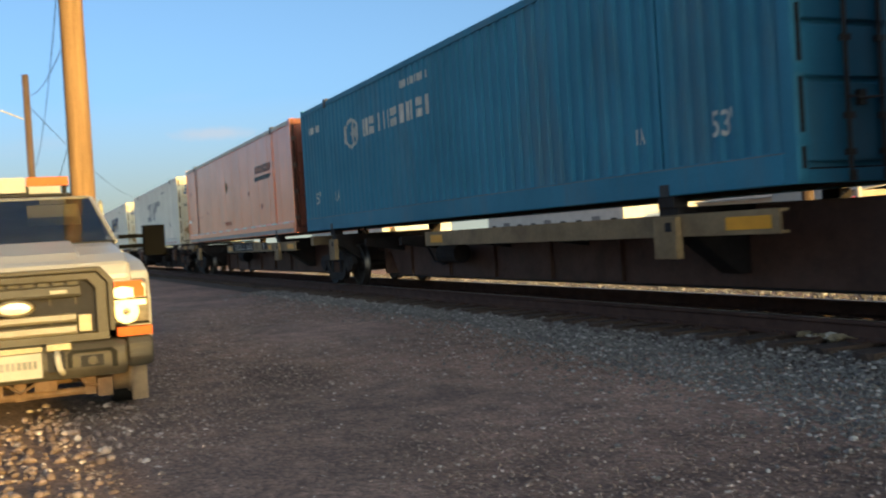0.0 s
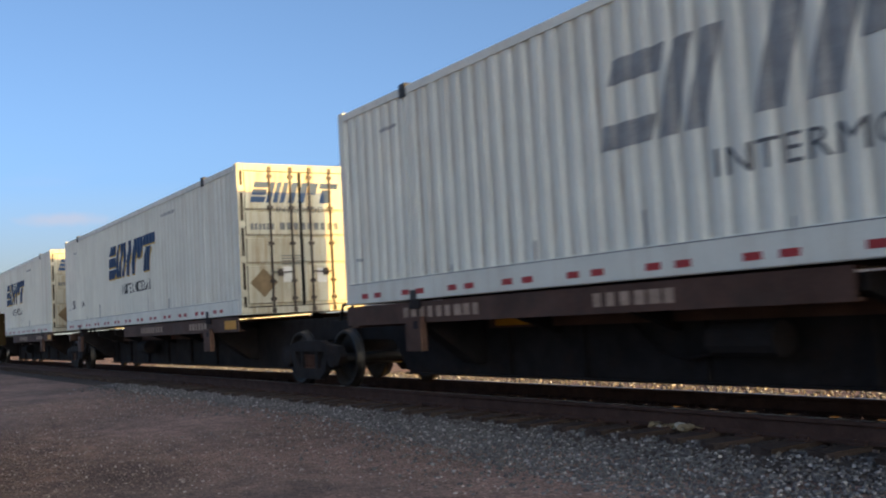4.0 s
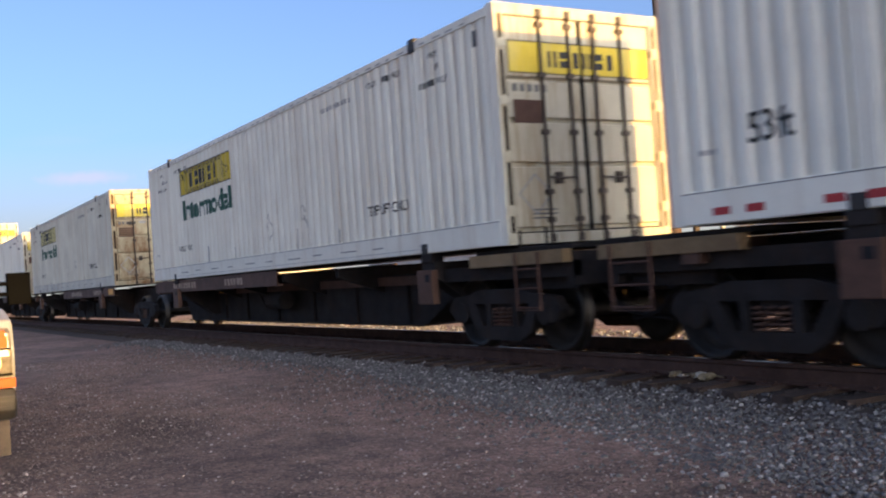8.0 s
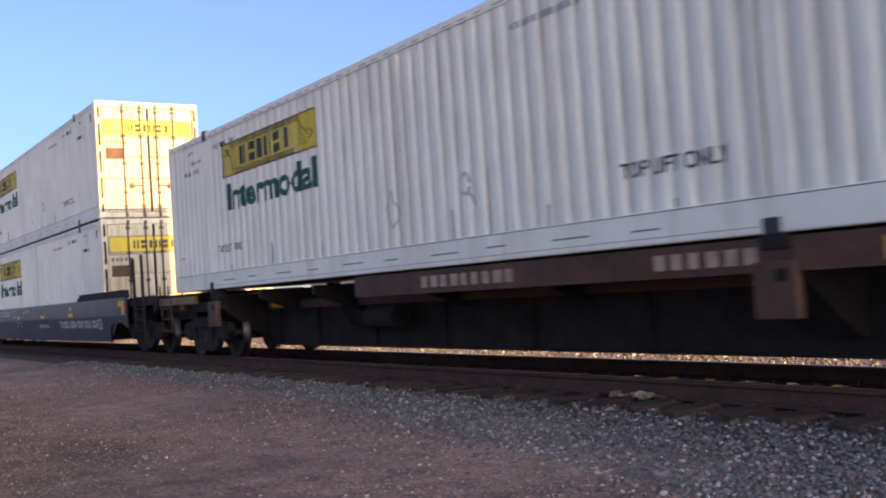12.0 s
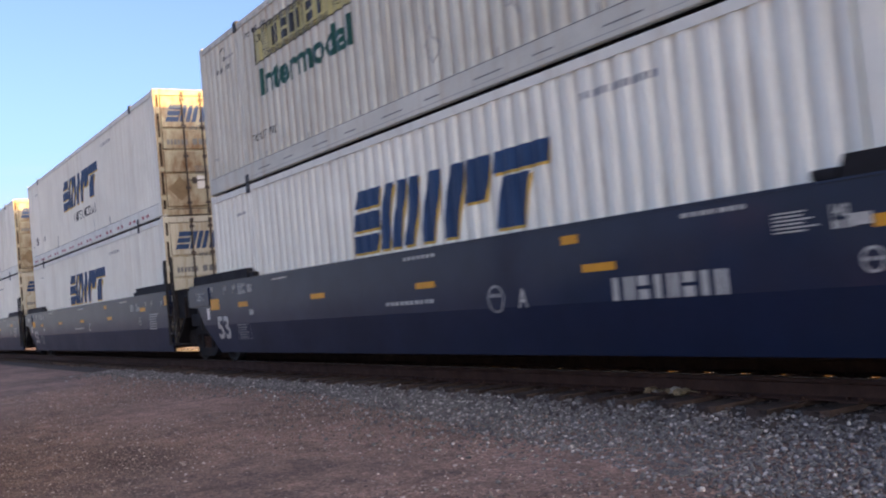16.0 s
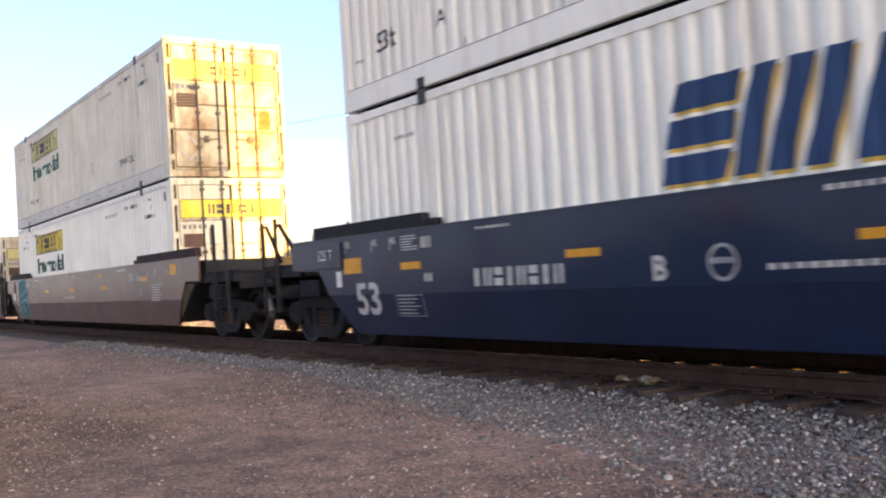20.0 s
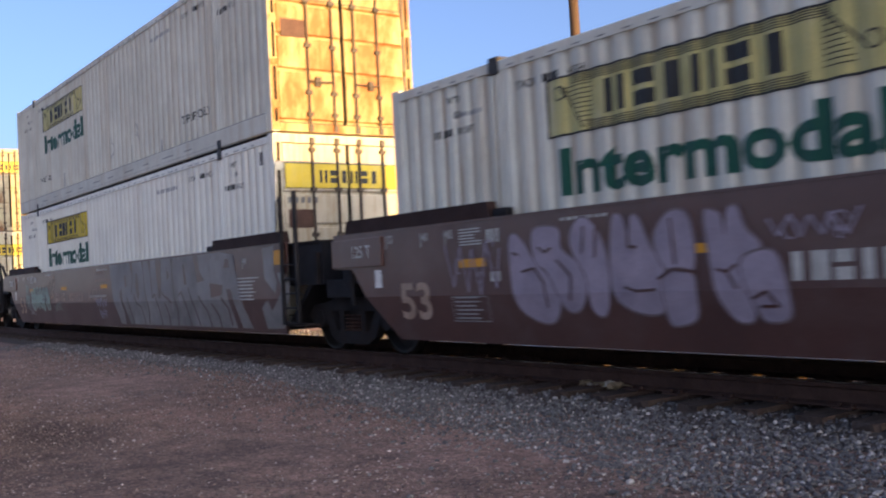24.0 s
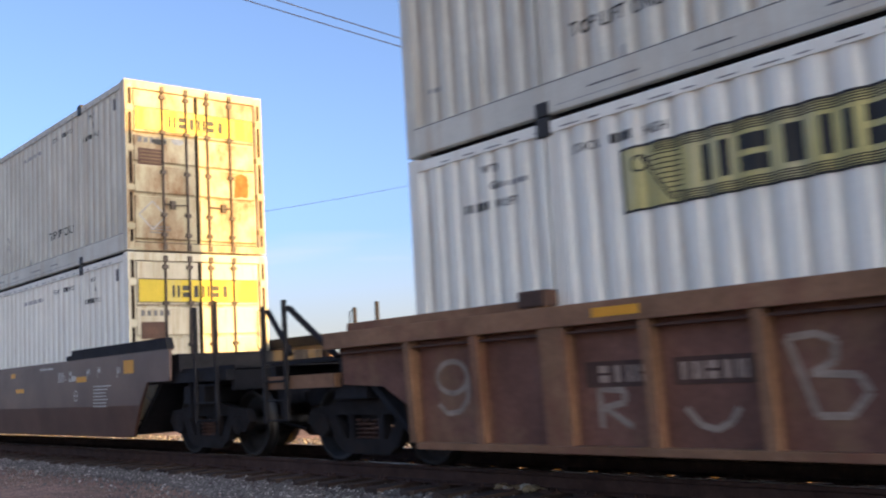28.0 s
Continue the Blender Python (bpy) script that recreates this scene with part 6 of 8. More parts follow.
def arch(x0, x1, z0, z1, lean=0.0, squeeze=0.0, n=9):
    """A slab with a round top, waisted by squeeze."""
    r = (x1 - x0) / 2
    cx, zr = (x0 + x1) / 2, z1 - min(r * 1.1, (z1 - z0) * 0.5)
    zm = (z0 + zr) / 2
    pts = [(x0, z0), (x1, z0), (x1 - squeeze, zm)]
    pts += [(cx + lean + r * math.cos(a), zr + (z1 - zr) * math.sin(a)) for a in (math.pi * k / n for k in range(n + 1))]
    return pts + [(x0 + squeeze, zm)]


def bubble_art(x0, x1, z0, z1, count, seed, fill_key, line_key, label):
    """Round-topped sprayed slabs side by side, each with a pale outline and a slot."""
    rng = random.Random(seed)
    w = (x1 - x0) / count
    edge, slots, out = [], [], []
    for i in range(count):
        a, b = x0 + i * w, x0 + (i + 1) * w
        zt, zb = z1 - rng.uniform(0, 0.10), z0 + rng.uniform(0, 0.04)
        ln, sq = rng.uniform(-0.05, 0.05), rng.uniform(-0.02, 0.05)
        edge.append(arch(a - 0.03, b + 0.03, zb - 0.03, zt + 0.035, ln, sq))
        out.append(("graffiti", lift(quads([arch(a + 0.015, b - 0.015, zb + 0.01, zt, ln, sq)]), 0.004), fill_key, label))
        h = zt - zb
        cx = (a + b) / 2 + ln * 0.5
        if i % 3 == 0:
            slots.append(arch(cx - 0.035, cx + 0.035, zb + h * 0.5, zb + h * 0.72))
        elif i % 3 == 1:
            slots += stroke([(cx - 0.2 * w, zb + 0.1 * h), (cx, zb + 0.45 * h), (cx - 0.12 * w, zb + 0.75 * h)], 0.025)
        else:
            slots += [[(cx - 0.03, zb), (cx + 0.03, zb), (cx, zb + 0.42 * h)], [(b - 0.1 * w, zt), (b - 0.02, zt), (b - 0.05 * w, zb + 0.6 * h)]]
    edge.append((x0 - 0.1, x1 + 0.15, z0 - 0.09, z0 + 0.03))
    out.append(("graffiti_edge", lift(quads(edge, 0.0002), 0.001), line_key, "pale sprayed outline"))
    out.append(("graffiti_line", lift(quads(slots, 0.0001), 0.006), line_key, "pale sprayed slots"))
    return out


def rounded_path(pts, n=4):
    """A closed outline drawn smoothly through a few corners."""
    out, k = [], len(pts)
    for i in range(k):
        p = [Vector(pts[(i + q) % k]) for q in (-1, 0, 1, 2)]
        for j in range(n):
            t = j / n
            v = 0.5 * (2 * p[1] + (p[2] - p[0]) * t + (2 * p[0] - 5 * p[1] + 4 * p[2] - p[3]) * t * t + (3 * p[1] - p[0] - 3 * p[2] + p[3]) * t ** 3)
            out.append((v.x, v.y))
    return out


def swollen(pts, d):
    """The outline pushed outwards by d."""
    c = sum((Vector(p) for p in pts), Vector((0, 0))) / len(pts)
    return [tuple(Vector(p) + (Vector(p) - c).normalized() * d) for p in pts]


def sprayed(outlines, d):
    bm = quads(outlines)
    bmesh.ops.triangulate(bm, faces=bm.faces[:])
    return lift(bm, d)


# fat sprayed lobes of one piece, each in shares of its width and height
LOBE_A = [(0.00, 0.79), (0.03, 0.91), (0.08, 0.78), (0.12, 0.60), (0.18, 0.45), (0.22, 0.21), (0.18, 0.01), (0.10, 0.03), (0.02, 0.22)]
LOBE_B = [(0.12, 0.93), (0.23, 0.92), (0.24, 0.72), (0.31, 0.57), (0.34, 0.34), (0.30, 0.13), (0.24, 0.15), (0.18, 0.49), (0.12, 0.63)]
LOBE_C = [(0.28, 0.84), (0.32, 1.00), (0.37, 0.95), (0.41, 0.75), (0.43, 0.46), (0.42, 0.18), (0.39, 0.07), (0.35, 0.15), (0.34, 0.44), (0.29, 0.68)]
LOBE_D = [(0.45, 0.94), (0.49, 0.97), (0.51, 0.77), (0.52, 0.96), (0.55, 0.94), (0.59, 0.66), (0.64, 0.50), (0.63, 0.18), (0.58, 0.09), (0.49, 0.15), (0.44, 0.34)]
LOBE_E = [(0.60, 0.75), (0.65, 0.96), (0.71, 0.95), (0.73, 0.75), (0.73, 0.52), (0.71, 0.44), (0.64, 0.47)]
LOBE_F = [(0.63, 0.44), (0.72, 0.44), (0.73, 0.23), (0.72, 0.06), (0.67, 0.00), (0.63, 0.04)]
LOBE_G = [(0.77, 0.92), (0.79, 0.95), (0.82, 0.90), (0.83, 0.73), (0.84, 0.94), (0.87, 0.95), (0.89, 0.78), (0.93, 0.63), (0.87, 0.48), (0.90, 0.09), (0.85, 0.04), (0.80, 0.23), (0.78, 0.57)]
LOBE_H = [(0.87, 0.50), (0.94, 0.60), (0.98, 0.52), (1.00, 0.22), (0.99, 0.07), (0.94, 0.04), (0.91, 0.12)]
LOBES = [LOBE_A, LOBE_B, LOBE_C, LOBE_D, LOBE_E, LOBE_F, LOBE_G, LOBE_H]


def lobe_art(x0, x1, z0, z1, fill_key, line_key, label, rim=0.022, dark_key="well_brown"):
    """Sprayed bulging lobes that overlap, each with its own outline, and dark cuts between them."""
    w, h, out = x1 - x0, z1 - z0, []
    for i, shape in enumerate(LOBES):
        pts = rounded_path([(x0 + u * w, z0 + v * h) for u, v in shape])
        out.append(("graffiti_edge", sprayed([swollen(pts, rim)], 0.001 + 0.0014 * i), line_key, "thin sprayed outline"))
        out.append(("graffiti", sprayed([pts], 0.0017 + 0.0014 * i), fill_key, label))
    cuts = []
    for path in (((0.02, 0.72), (0.05, 0.69)), ((0.06, 0.52), (0.12, 0.55), (0.16, 0.40), (0.17, 0.15)), ((0.14, 0.76), (0.17, 0.70), (0.20, 0.74)), ((0.22, 0.62), (0.28, 0.46), (0.27, 0.22)), ((0.34, 0.92), (0.33, 0.66)), ((0.39, 0.90), (0.38, 0.62)),
                 ((0.51, 0.80), (0.51, 0.70), (0.54, 0.69)), ((0.49, 0.34), (0.53, 0.30), (0.60, 0.31)), ((0.61, 0.40), (0.66, 0.48), (0.74, 0.45)), ((0.66, 0.92), (0.67, 0.52)), ((0.80, 0.47), (0.83, 0.44), (0.86, 0.50)), ((0.83, 0.44), (0.86, 0.30)), ((0.90, 0.22), (0.94, 0.28), (0.97, 0.16), (0.92, 0.16))):
        cuts += stroke([(x0 + u * w, z0 + v * h) for u, v in path], 0.026)
    out.append(("graffiti_line", lift(quads(cuts, 0.0001), 0.0165), dark_key, "thin dark cuts between the lobes"))
    return out


def scrawl(x0, x1, z0, z1, count, seed, key, label="thin sprayed scribble"):
    """A thin zigzag of sprayed line."""
    rng = random.Random(seed)
    pts = []
    for i in range(count):
        x = x0 + (x1 - x0) * i / (count - 1)
        pts.append((x + rng.uniform(-0.04, 0.04), (z0 if i % 2 else z1) + rng.uniform(-0.12, 0.12) * (z1 - z0)))
    rows = stroke(pts, 0.022)
    for k in range(count // 3):
        x, z, r = rng.uniform(x0, x1), rng.uniform(z0, z1), rng.uniform(0.04, 0.09)
        rows += stroke([(x + r * math.cos(a), z + r * math.sin(a)) for a in (q * 0.7 for q in range(8))], 0.016)
    return [("graffiti", lift(quads(rows, 0.00005), 0.007 + 0.0001 * (seed % 9)), key, label)]


def slab_art(fill_key, gap_key, label):
    """Tall grey sprayed slabs run together over the whole side, parted by dark wedges and bent lines."""
    out = []
    tops = [-7.72, -6.93, -6.30, -5.60, -4.92, -4.10, -3.76, -2.90, -2.28, -1.84]
    feet = [-7.25, -6.75, -6.42, -5.45, -4.80, -4.37, -3.96, -2.84, -2.05, -1.30]
    ends = ((-1.31, -0.80), )
    for i, (a, f) in enumerate(zip(tops, feet)):
        b, g = (tops[i + 1], feet[i + 1]) if i < 9 else ends[0]
        mid_a, mid_b = a + 0.28 * (f - a) + 0.05, b + 0.28 * (g - b) + 0.05
        out.append(("graffiti", sprayed([[(f, 0.60), (g, 0.60), (mid_b + 0.10, 0.95), (mid_b, 1.15), (b, 1.84 - 0.06 * (i == 9)), (a, 1.84), (mid_a, 1.15), (mid_a + 0.10, 0.95)]], 0.002 + 0.0004 * (i % 2)), fill_key, label))
    wedges = [[(-7.10, 1.24), (-6.93, 1.36), (-6.90, 1.12), (-6.70, 0.72), (-6.66, 0.60), (-6.94, 0.60), (-6.92, 0.86)], [(-6.76, 1.58), (-6.64, 1.61), (-6.59, 1.38), (-6.73, 1.33)], [(-6.43, 1.85), (-6.23, 1.85), (-6.22, 1.50)],
              [(-6.04, 1.62), (-5.94, 1.62), (-5.86, 1.20), (-5.96, 1.08), (-6.06, 1.34)], [(-5.69, 1.85), (-5.57, 1.85), (-5.56, 1.48)], [(-5.31, 1.85), (-5.17, 1.85), (-5.14, 1.40)], [(-4.92, 1.85), (-4.58, 1.85), (-4.60, 1.45), (-4.67, 1.10), (-4.75, 1.12)],
              [(-4.32, 1.70), (-4.18, 1.52), (-4.29, 1.44)], [(-4.10, 1.85), (-3.99, 1.85), (-4.02, 1.55)], [(-3.50, 1.70), (-3.42, 1.70), (-3.32, 1.34), (-3.46, 1.34)], [(-2.98, 1.85), (-2.79, 1.85), (-2.72, 1.55), (-2.52, 1.40), (-2.86, 1.36)],
              [(-2.30, 1.34), (-1.76, 1.30), (-1.80, 1.14), (-2.26, 1.10)], [(-1.62, 1.72), (-1.51, 1.72), (-1.46, 1.58), (-1.68, 1.58)], [(-1.62, 1.24), (-1.44, 1.22), (-1.18, 0.60), (-1.38, 0.60)]]
    bent = [((-6.24, 1.55), (-6.26, 1.42), (-6.34, 1.20)), ((-6.60, 1.14), (-6.47, 0.80), (-6.42, 0.60)), ((-6.20, 1.22), (-6.04, 1.02), (-5.80, 0.95), (-5.72, 0.62)), ((-5.57, 1.55), (-5.50, 1.18), (-5.37, 0.92), (-5.52, 0.62)), ((-5.15, 1.48), (-5.10, 1.12), (-4.98, 1.20), (-4.80, 0.90), (-4.79, 0.60)),
            ((-4.60, 1.22), (-4.45, 1.14), (-4.22, 1.08), (-4.12, 1.02)), ((-4.50, 1.04), (-4.36, 0.85), (-4.38, 0.60)), ((-4.03, 1.60), (-3.95, 1.15), (-3.86, 0.92), (-3.96, 0.60)), ((-3.72, 1.15), (-3.60, 1.22), (-3.42, 0.98), (-3.33, 0.60)), ((-3.28, 1.30), (-3.02, 0.90), (-2.92, 0.62)),
            ((-2.80, 1.14), (-2.68, 1.02), (-2.48, 0.86), (-2.42, 0.60)), ((-2.26, 1.00), (-2.04, 0.80), (-2.02, 0.60)), ((-1.84, 1.10), (-1.60, 0.92), (-1.56, 0.64))]
    gaps = quads(wedges)
    bmesh.ops.triangulate(gaps, faces=gaps.faces[:])
    out.append(("graffiti_gap", lift(gaps, 0.005), gap_key, "dark wedges between the sprayed slabs"))
    out.append(("graffiti_line", lift(quads([q for path in bent for q in stroke(path, 0.045)], 0.0001), 0.0055), gap_key, "dark bent lines between the sprayed slabs"))
    return out


def big_print(x0, z0, w, h, count, m_key, seed=3, fold=lower):
    return [("stencil_number", [fold(quads([r])) for r in block_row(x0, z0, w, h, count, h * 0.20)], m_key, "pale reporting mark as plain block")]

# ---------------------------------------------------------------- the train
KNOTS = [0, 4, 8, 12, 16, 20, 24, 28]
SPEED = [11.521, 11.336, 11.535, 11.427, 11.334, 11.367, 11.230, 11.220]


def run(t):
    """Metres gone at t seconds."""
    s = 0.0
    for a, b, va, vb in zip(KNOTS, KNOTS[1:], SPEED, SPEED[1:]):
        if t <= a:
            break
        e = min(t, b)
        ve = va + (vb - va) * (e - a) / (b - a)
        s += (va + ve) / 2 * (e - a)
    return s


FRONT = {"m3": 48.2, "m2": 29.0, "m1": 10.40, "0": -6.77, "1": -23.98, "2": -42.71, "3": -63.29, "4": -82.01, "5": -100.86, "6": -121.70, "7": -140.30, "8": -161.37, "9": -185.21,
         "10": -204.66, "11": -224.04, "12": -247.88, "13": -267.28, "14": -286.73, "15": -310.17, "16": -333.65, "17": -357.1, "18": -376.5}
ORDER = list(FRONT)
LOW, HIGH = 0.654, 1.563
MOVING = []


def put(ob, key, z, shift=0.0):
    MOVING.append((ob, FRONT[key] + shift, z))
    ob.location = (FRONT[key] + shift, YC, z)


used = set()


def load(kind, key, z):
    ob = KIND[kind]
    if kind in used:
        ob = copy_thing(ob, Matrix())
    used.add(kind)
    put(ob, key, z, {"8": -0.28, "11": -0.1}.get(key, 0.0))
    return ob


for key, kind in (("m3", "slant"), ("m2", "blue"), ("m1", "teal"), ("0", "blue"), ("1", "orange"), ("2", "slant_old"), ("3", "slant"), ("4", "slant"), ("5", "panel"), ("6", "panel_aged"), ("7", "panel")):
    load(kind, key, HIGH)
for key, bottom, top in (("8", "panel", "panel"), ("9", "slant", "panel_aged"), ("10", "slant", "slant_stained"), ("11", "slant", "slant_bare"), ("12", "panel", "panel_aged"), ("13", "panel_pale", None),
                         ("14", "panel", "panel_rusty"), ("15", "panel_plain", "panel_aged"), ("16", "panel_plain", "panel_aged"), ("17", "panel", "panel"), ("18", "panel", "panel")):
    load(bottom, key, LOW)
    if top:
        load(top, key, LOW + TALL + 0.03)


def pitch_of(key):
    i = ORDER.index(key)
    return FRONT[key] - FRONT[ORDER[i + 1]]


TAN = "tan-painted skeleton wagon with grimy dark centre sill"
BROWN = "weathered brown skeleton wagon with black bogies"
for key, fc, rc, beam, paint, lab in (("m3", True, False, "rear", "tan_steel", TAN), ("m2", False, False, "front", "tan_steel", TAN), ("m1", False, False, "front", "tan_steel", TAN), ("0", False, False, "front", "tan_steel", TAN),
                                      ("1", False, True, "front", "tan_steel", TAN), ("2", True, False, "rear", "steel_brown", BROWN), ("3", False, False, "front", "steel_brown", BROWN),
                                      ("4", False, True, "front", "steel_brown", BROWN), ("5", True, False, "rear", "steel_brown", BROWN), ("6", False, False, "front", "steel_brown", BROWN),
                                      ("7", False, True, "front", "steel_brown", BROWN)):
    put(spine_car(lab, fc, rc, pitch_of(key), beam, paint, ORDER.index(key)), key, 0.0)

NAVY = "navy blue well wagon with white stencils and a black top guide"
OXIDE = "oxide brown well wagon with sprayed graffiti"
coast_decals = [("carrier_mark", [lower_coast(quads([r])) for r in [(-4.47, -4.12, 1.06, 1.09), (-4.40, -4.10, 0.99, 1.02), (-4.33, -4.08, 0.92, 0.95)] + block_row(-4.05, 0.90, 3.6, 0.19, 15, 0.034)], "stencil", "white carrier name as plain block"),
                ("web_print", lower_coast(quads(block_row(-7.03, 0.92, 1.22, 0.10, 9, 0.022))), "stencil", "small pale name as plain blocks"),
                ("crest_print", lower_coast(quads(lines(-15.42, 0.84, 0.38, 0.06, 6, 0.035, 3) + block_row(-15.0, 1.0, 1.5, 0.09, 12, 0.02) + bars(-14.6, 0.87, 0.85, 0.04, 9, 4))), "ink_faded", "faded crest and name as plain blocks"),
                ("yellow_bracket", at_plane(quads([(-18.36, -18.12, 1.18, 1.50), (-18.12, -17.90, 1.38, 1.50)]), -1.450), "amber", "yellow corner marking"),
                ("load_print", lower_coast(merge(words("LT WT", -10.43, 1.055, 0.085, 0.003, 0.95), words("54100", -9.87, 1.055, 0.085, 0.003, 0.95), words("LD LMT", -10.43, 0.945, 0.085, 0.003, 0.85), words("165900", -9.87, 0.945, 0.085, 0.003, 0.8))), "stencil_dull", "pale light weight and load limit lettering"),
                ("inspection_plate", lower_coast(quads([[(-16.51, 0.88), (-16.30, 0.88), (-16.32, 1.05), (-16.53, 1.05)]])), "white_tape", "small pale inspection plate"),
                ("sticker", at_plane(quads([arch(-16.95, -16.75, 1.34, 1.48)]), -1.450), "white_tape", "round pale sticker"),
                ("yellow_bracket", at_plane(quads([(1.60, 1.82, 1.19, 1.50), (1.36, 1.60, 1.38, 1.50)]), -1.450), "amber", "yellow corner marking"),
                ("emblem", [at_plane(quads([r]), -1.450) for r in (arch(-13.46, -13.30, 1.41, 1.51), arch(-3.2, -3.02, 1.36, 1.48))], "ink_faded", "small round pale emblem"),
                ("size_mark_front", lower_coast(words("53", -0.48, 0.86, 0.26, 0.008, 0.95)), "stencil", "pale number 53")] + big_print(-13.1, 1.31, 1.77, 0.19, 8, "stencil", fold=lower_coast)
put(well_car("dark blue well wagon with white lettering and black top guides", "coast", True, True, 23.84, 1, 2.0, -17.75, coast_decals, brake=-18.9, rear_posts=(-19.56, -19.0, 2.41)), "8", 0.0)
put(well_car(NAVY, "navy", True, False, 19.45, 2, 2.0, -17.75, big_print(-4.75, 1.06, 1.5, 0.22, 8, "stencil") + [("unit_letter", lower(words("A", -6.24, 1.05, 0.21, 0.004, 0.8)), "stencil", ""), ("emblem_print", lower(quads(ring(-6.66, 1.16, 0.16, 0.025) + bars(-6.76, 1.18, 0.2, 0.04, 3, 3))), "ink_faded", "round pale emblem")]), "9", 0.0)
put(well_car(NAVY, "navy", False, False, 19.38, 3, decals=[("unit_letter", lower(words("C", -7.35, 1.10, 0.22, 0.008)), "stencil", "")]), "10", 0.0)
put(well_car(NAVY, "navy", False, True, 23.84, 4, 1.68, -17.77, big_print(-13.2, 1.12, 1.6, 0.2, 8, "stencil") + [("unit_letter", lower(words("B", -10.45, 1.12, 0.22, 0.008)), "stencil", ""), ("emblem_print", lower(quads(ring(-9.65, 1.25, 0.16, 0.03) + bars(-9.77, 1.24, 0.24, 0.05, 3, 3))), "ink_faded", "round pale emblem")]), "11", 0.0)
put(well_car(OXIDE, "brown", True, False, 19.4, 5, 2.09, -17.75,
             [("graffiti", sprayed([[(-15.68, 1.80), (-15.10, 1.86), (-14.46, 1.86), (-14.48, 1.49), (-14.34, 1.45), (-14.31, 1.36), (-14.50, 1.20), (-14.23, 0.95), (-14.12, 0.61), (-15.38, 0.61), (-15.62, 1.20)]], 0.003), "graffiti_teal", "large teal sprayed shape"),
              ("graffiti_line", lift(quads([q for path in (((-15.38, 0.61), (-15.62, 1.20), (-15.68, 1.80), (-15.10, 1.85)), ((-14.46, 1.86), (-14.48, 1.49)), ((-15.42, 1.29), (-14.85, 1.42), (-14.48, 1.49), (-14.34, 1.45), (-14.31, 1.36), (-14.40, 1.24), (-14.90, 1.16), (-15.30, 1.10), (-15.13, 0.92), (-14.98, 0.70)),
                                                           ((-15.13, 0.94), (-15.10, 1.08), (-14.98, 1.17)), ((-14.98, 1.17), (-14.54, 1.20), (-14.32, 1.08), (-14.20, 0.86), (-14.12, 0.62)), ((-14.34, 1.21), (-14.16, 0.98), (-14.13, 1.06), (-14.00, 0.80))) for q in stroke(path, 0.040)], 0.0001), 0.006), "graffiti_sky", "pale blue sprayed line"),
              ("notice_print", lift(quads(lines(-15.05, 0.82, 0.42, 0.045, 5, 0.02, 3)), 0.007), "stencil_dull", "small notice under the paint")]
             + scrawl(-14.3, -12.5, 1.3, 1.7, 11, 41, "ink_faded")), "12", 0.0)
put(well_car(OXIDE, "brown", False, False, 19.45, 6, decals=bubble_art(-7.33, -4.12, 0.97, 1.78, 9, 21, "graffiti_navy", "graffiti_pale", "blue-grey sprayed bubble shape")
             + lobe_art(-13.89, -10.63, 0.77, 1.76, "graffiti_mauve", "graffiti_haze", "mauve sprayed bulging lobe") + scrawl(-10.8, -10.05, 1.45, 1.62, 9, 37, "graffiti_mauve")
             + scrawl(-4.15, -3.05, 1.25, 1.75, 11, 31, "graffiti_pale") + scrawl(-4.0, -3.2, 0.95, 1.15, 9, 32, "graffiti_pale") + scrawl(-3.0, -1.95, 1.32, 1.56, 13, 33, "graffiti_pale") + scrawl(-15.0, -14.0, 1.1, 1.6, 9, 34, "graffiti_mauve")
             + [("patch", lift(quads([[(-4.15, 1.10), (-3.55, 1.18), (-3.5, 1.40), (-4.05, 1.36)]]), 0.005), "straw", "pale worn paint patch"),
                ("unit_letter", lower(words("C", -9.45, 1.10, 0.24, 0.010, 0.8)), "stencil", "pale unit letter C"), ("stencil_number", [lower(quads([r])) for r in block_row(-10.62, 1.12, 0.95, 0.22, 5, 0.05)], "stencil", "pale number as plain block")]), "13", 0.0)
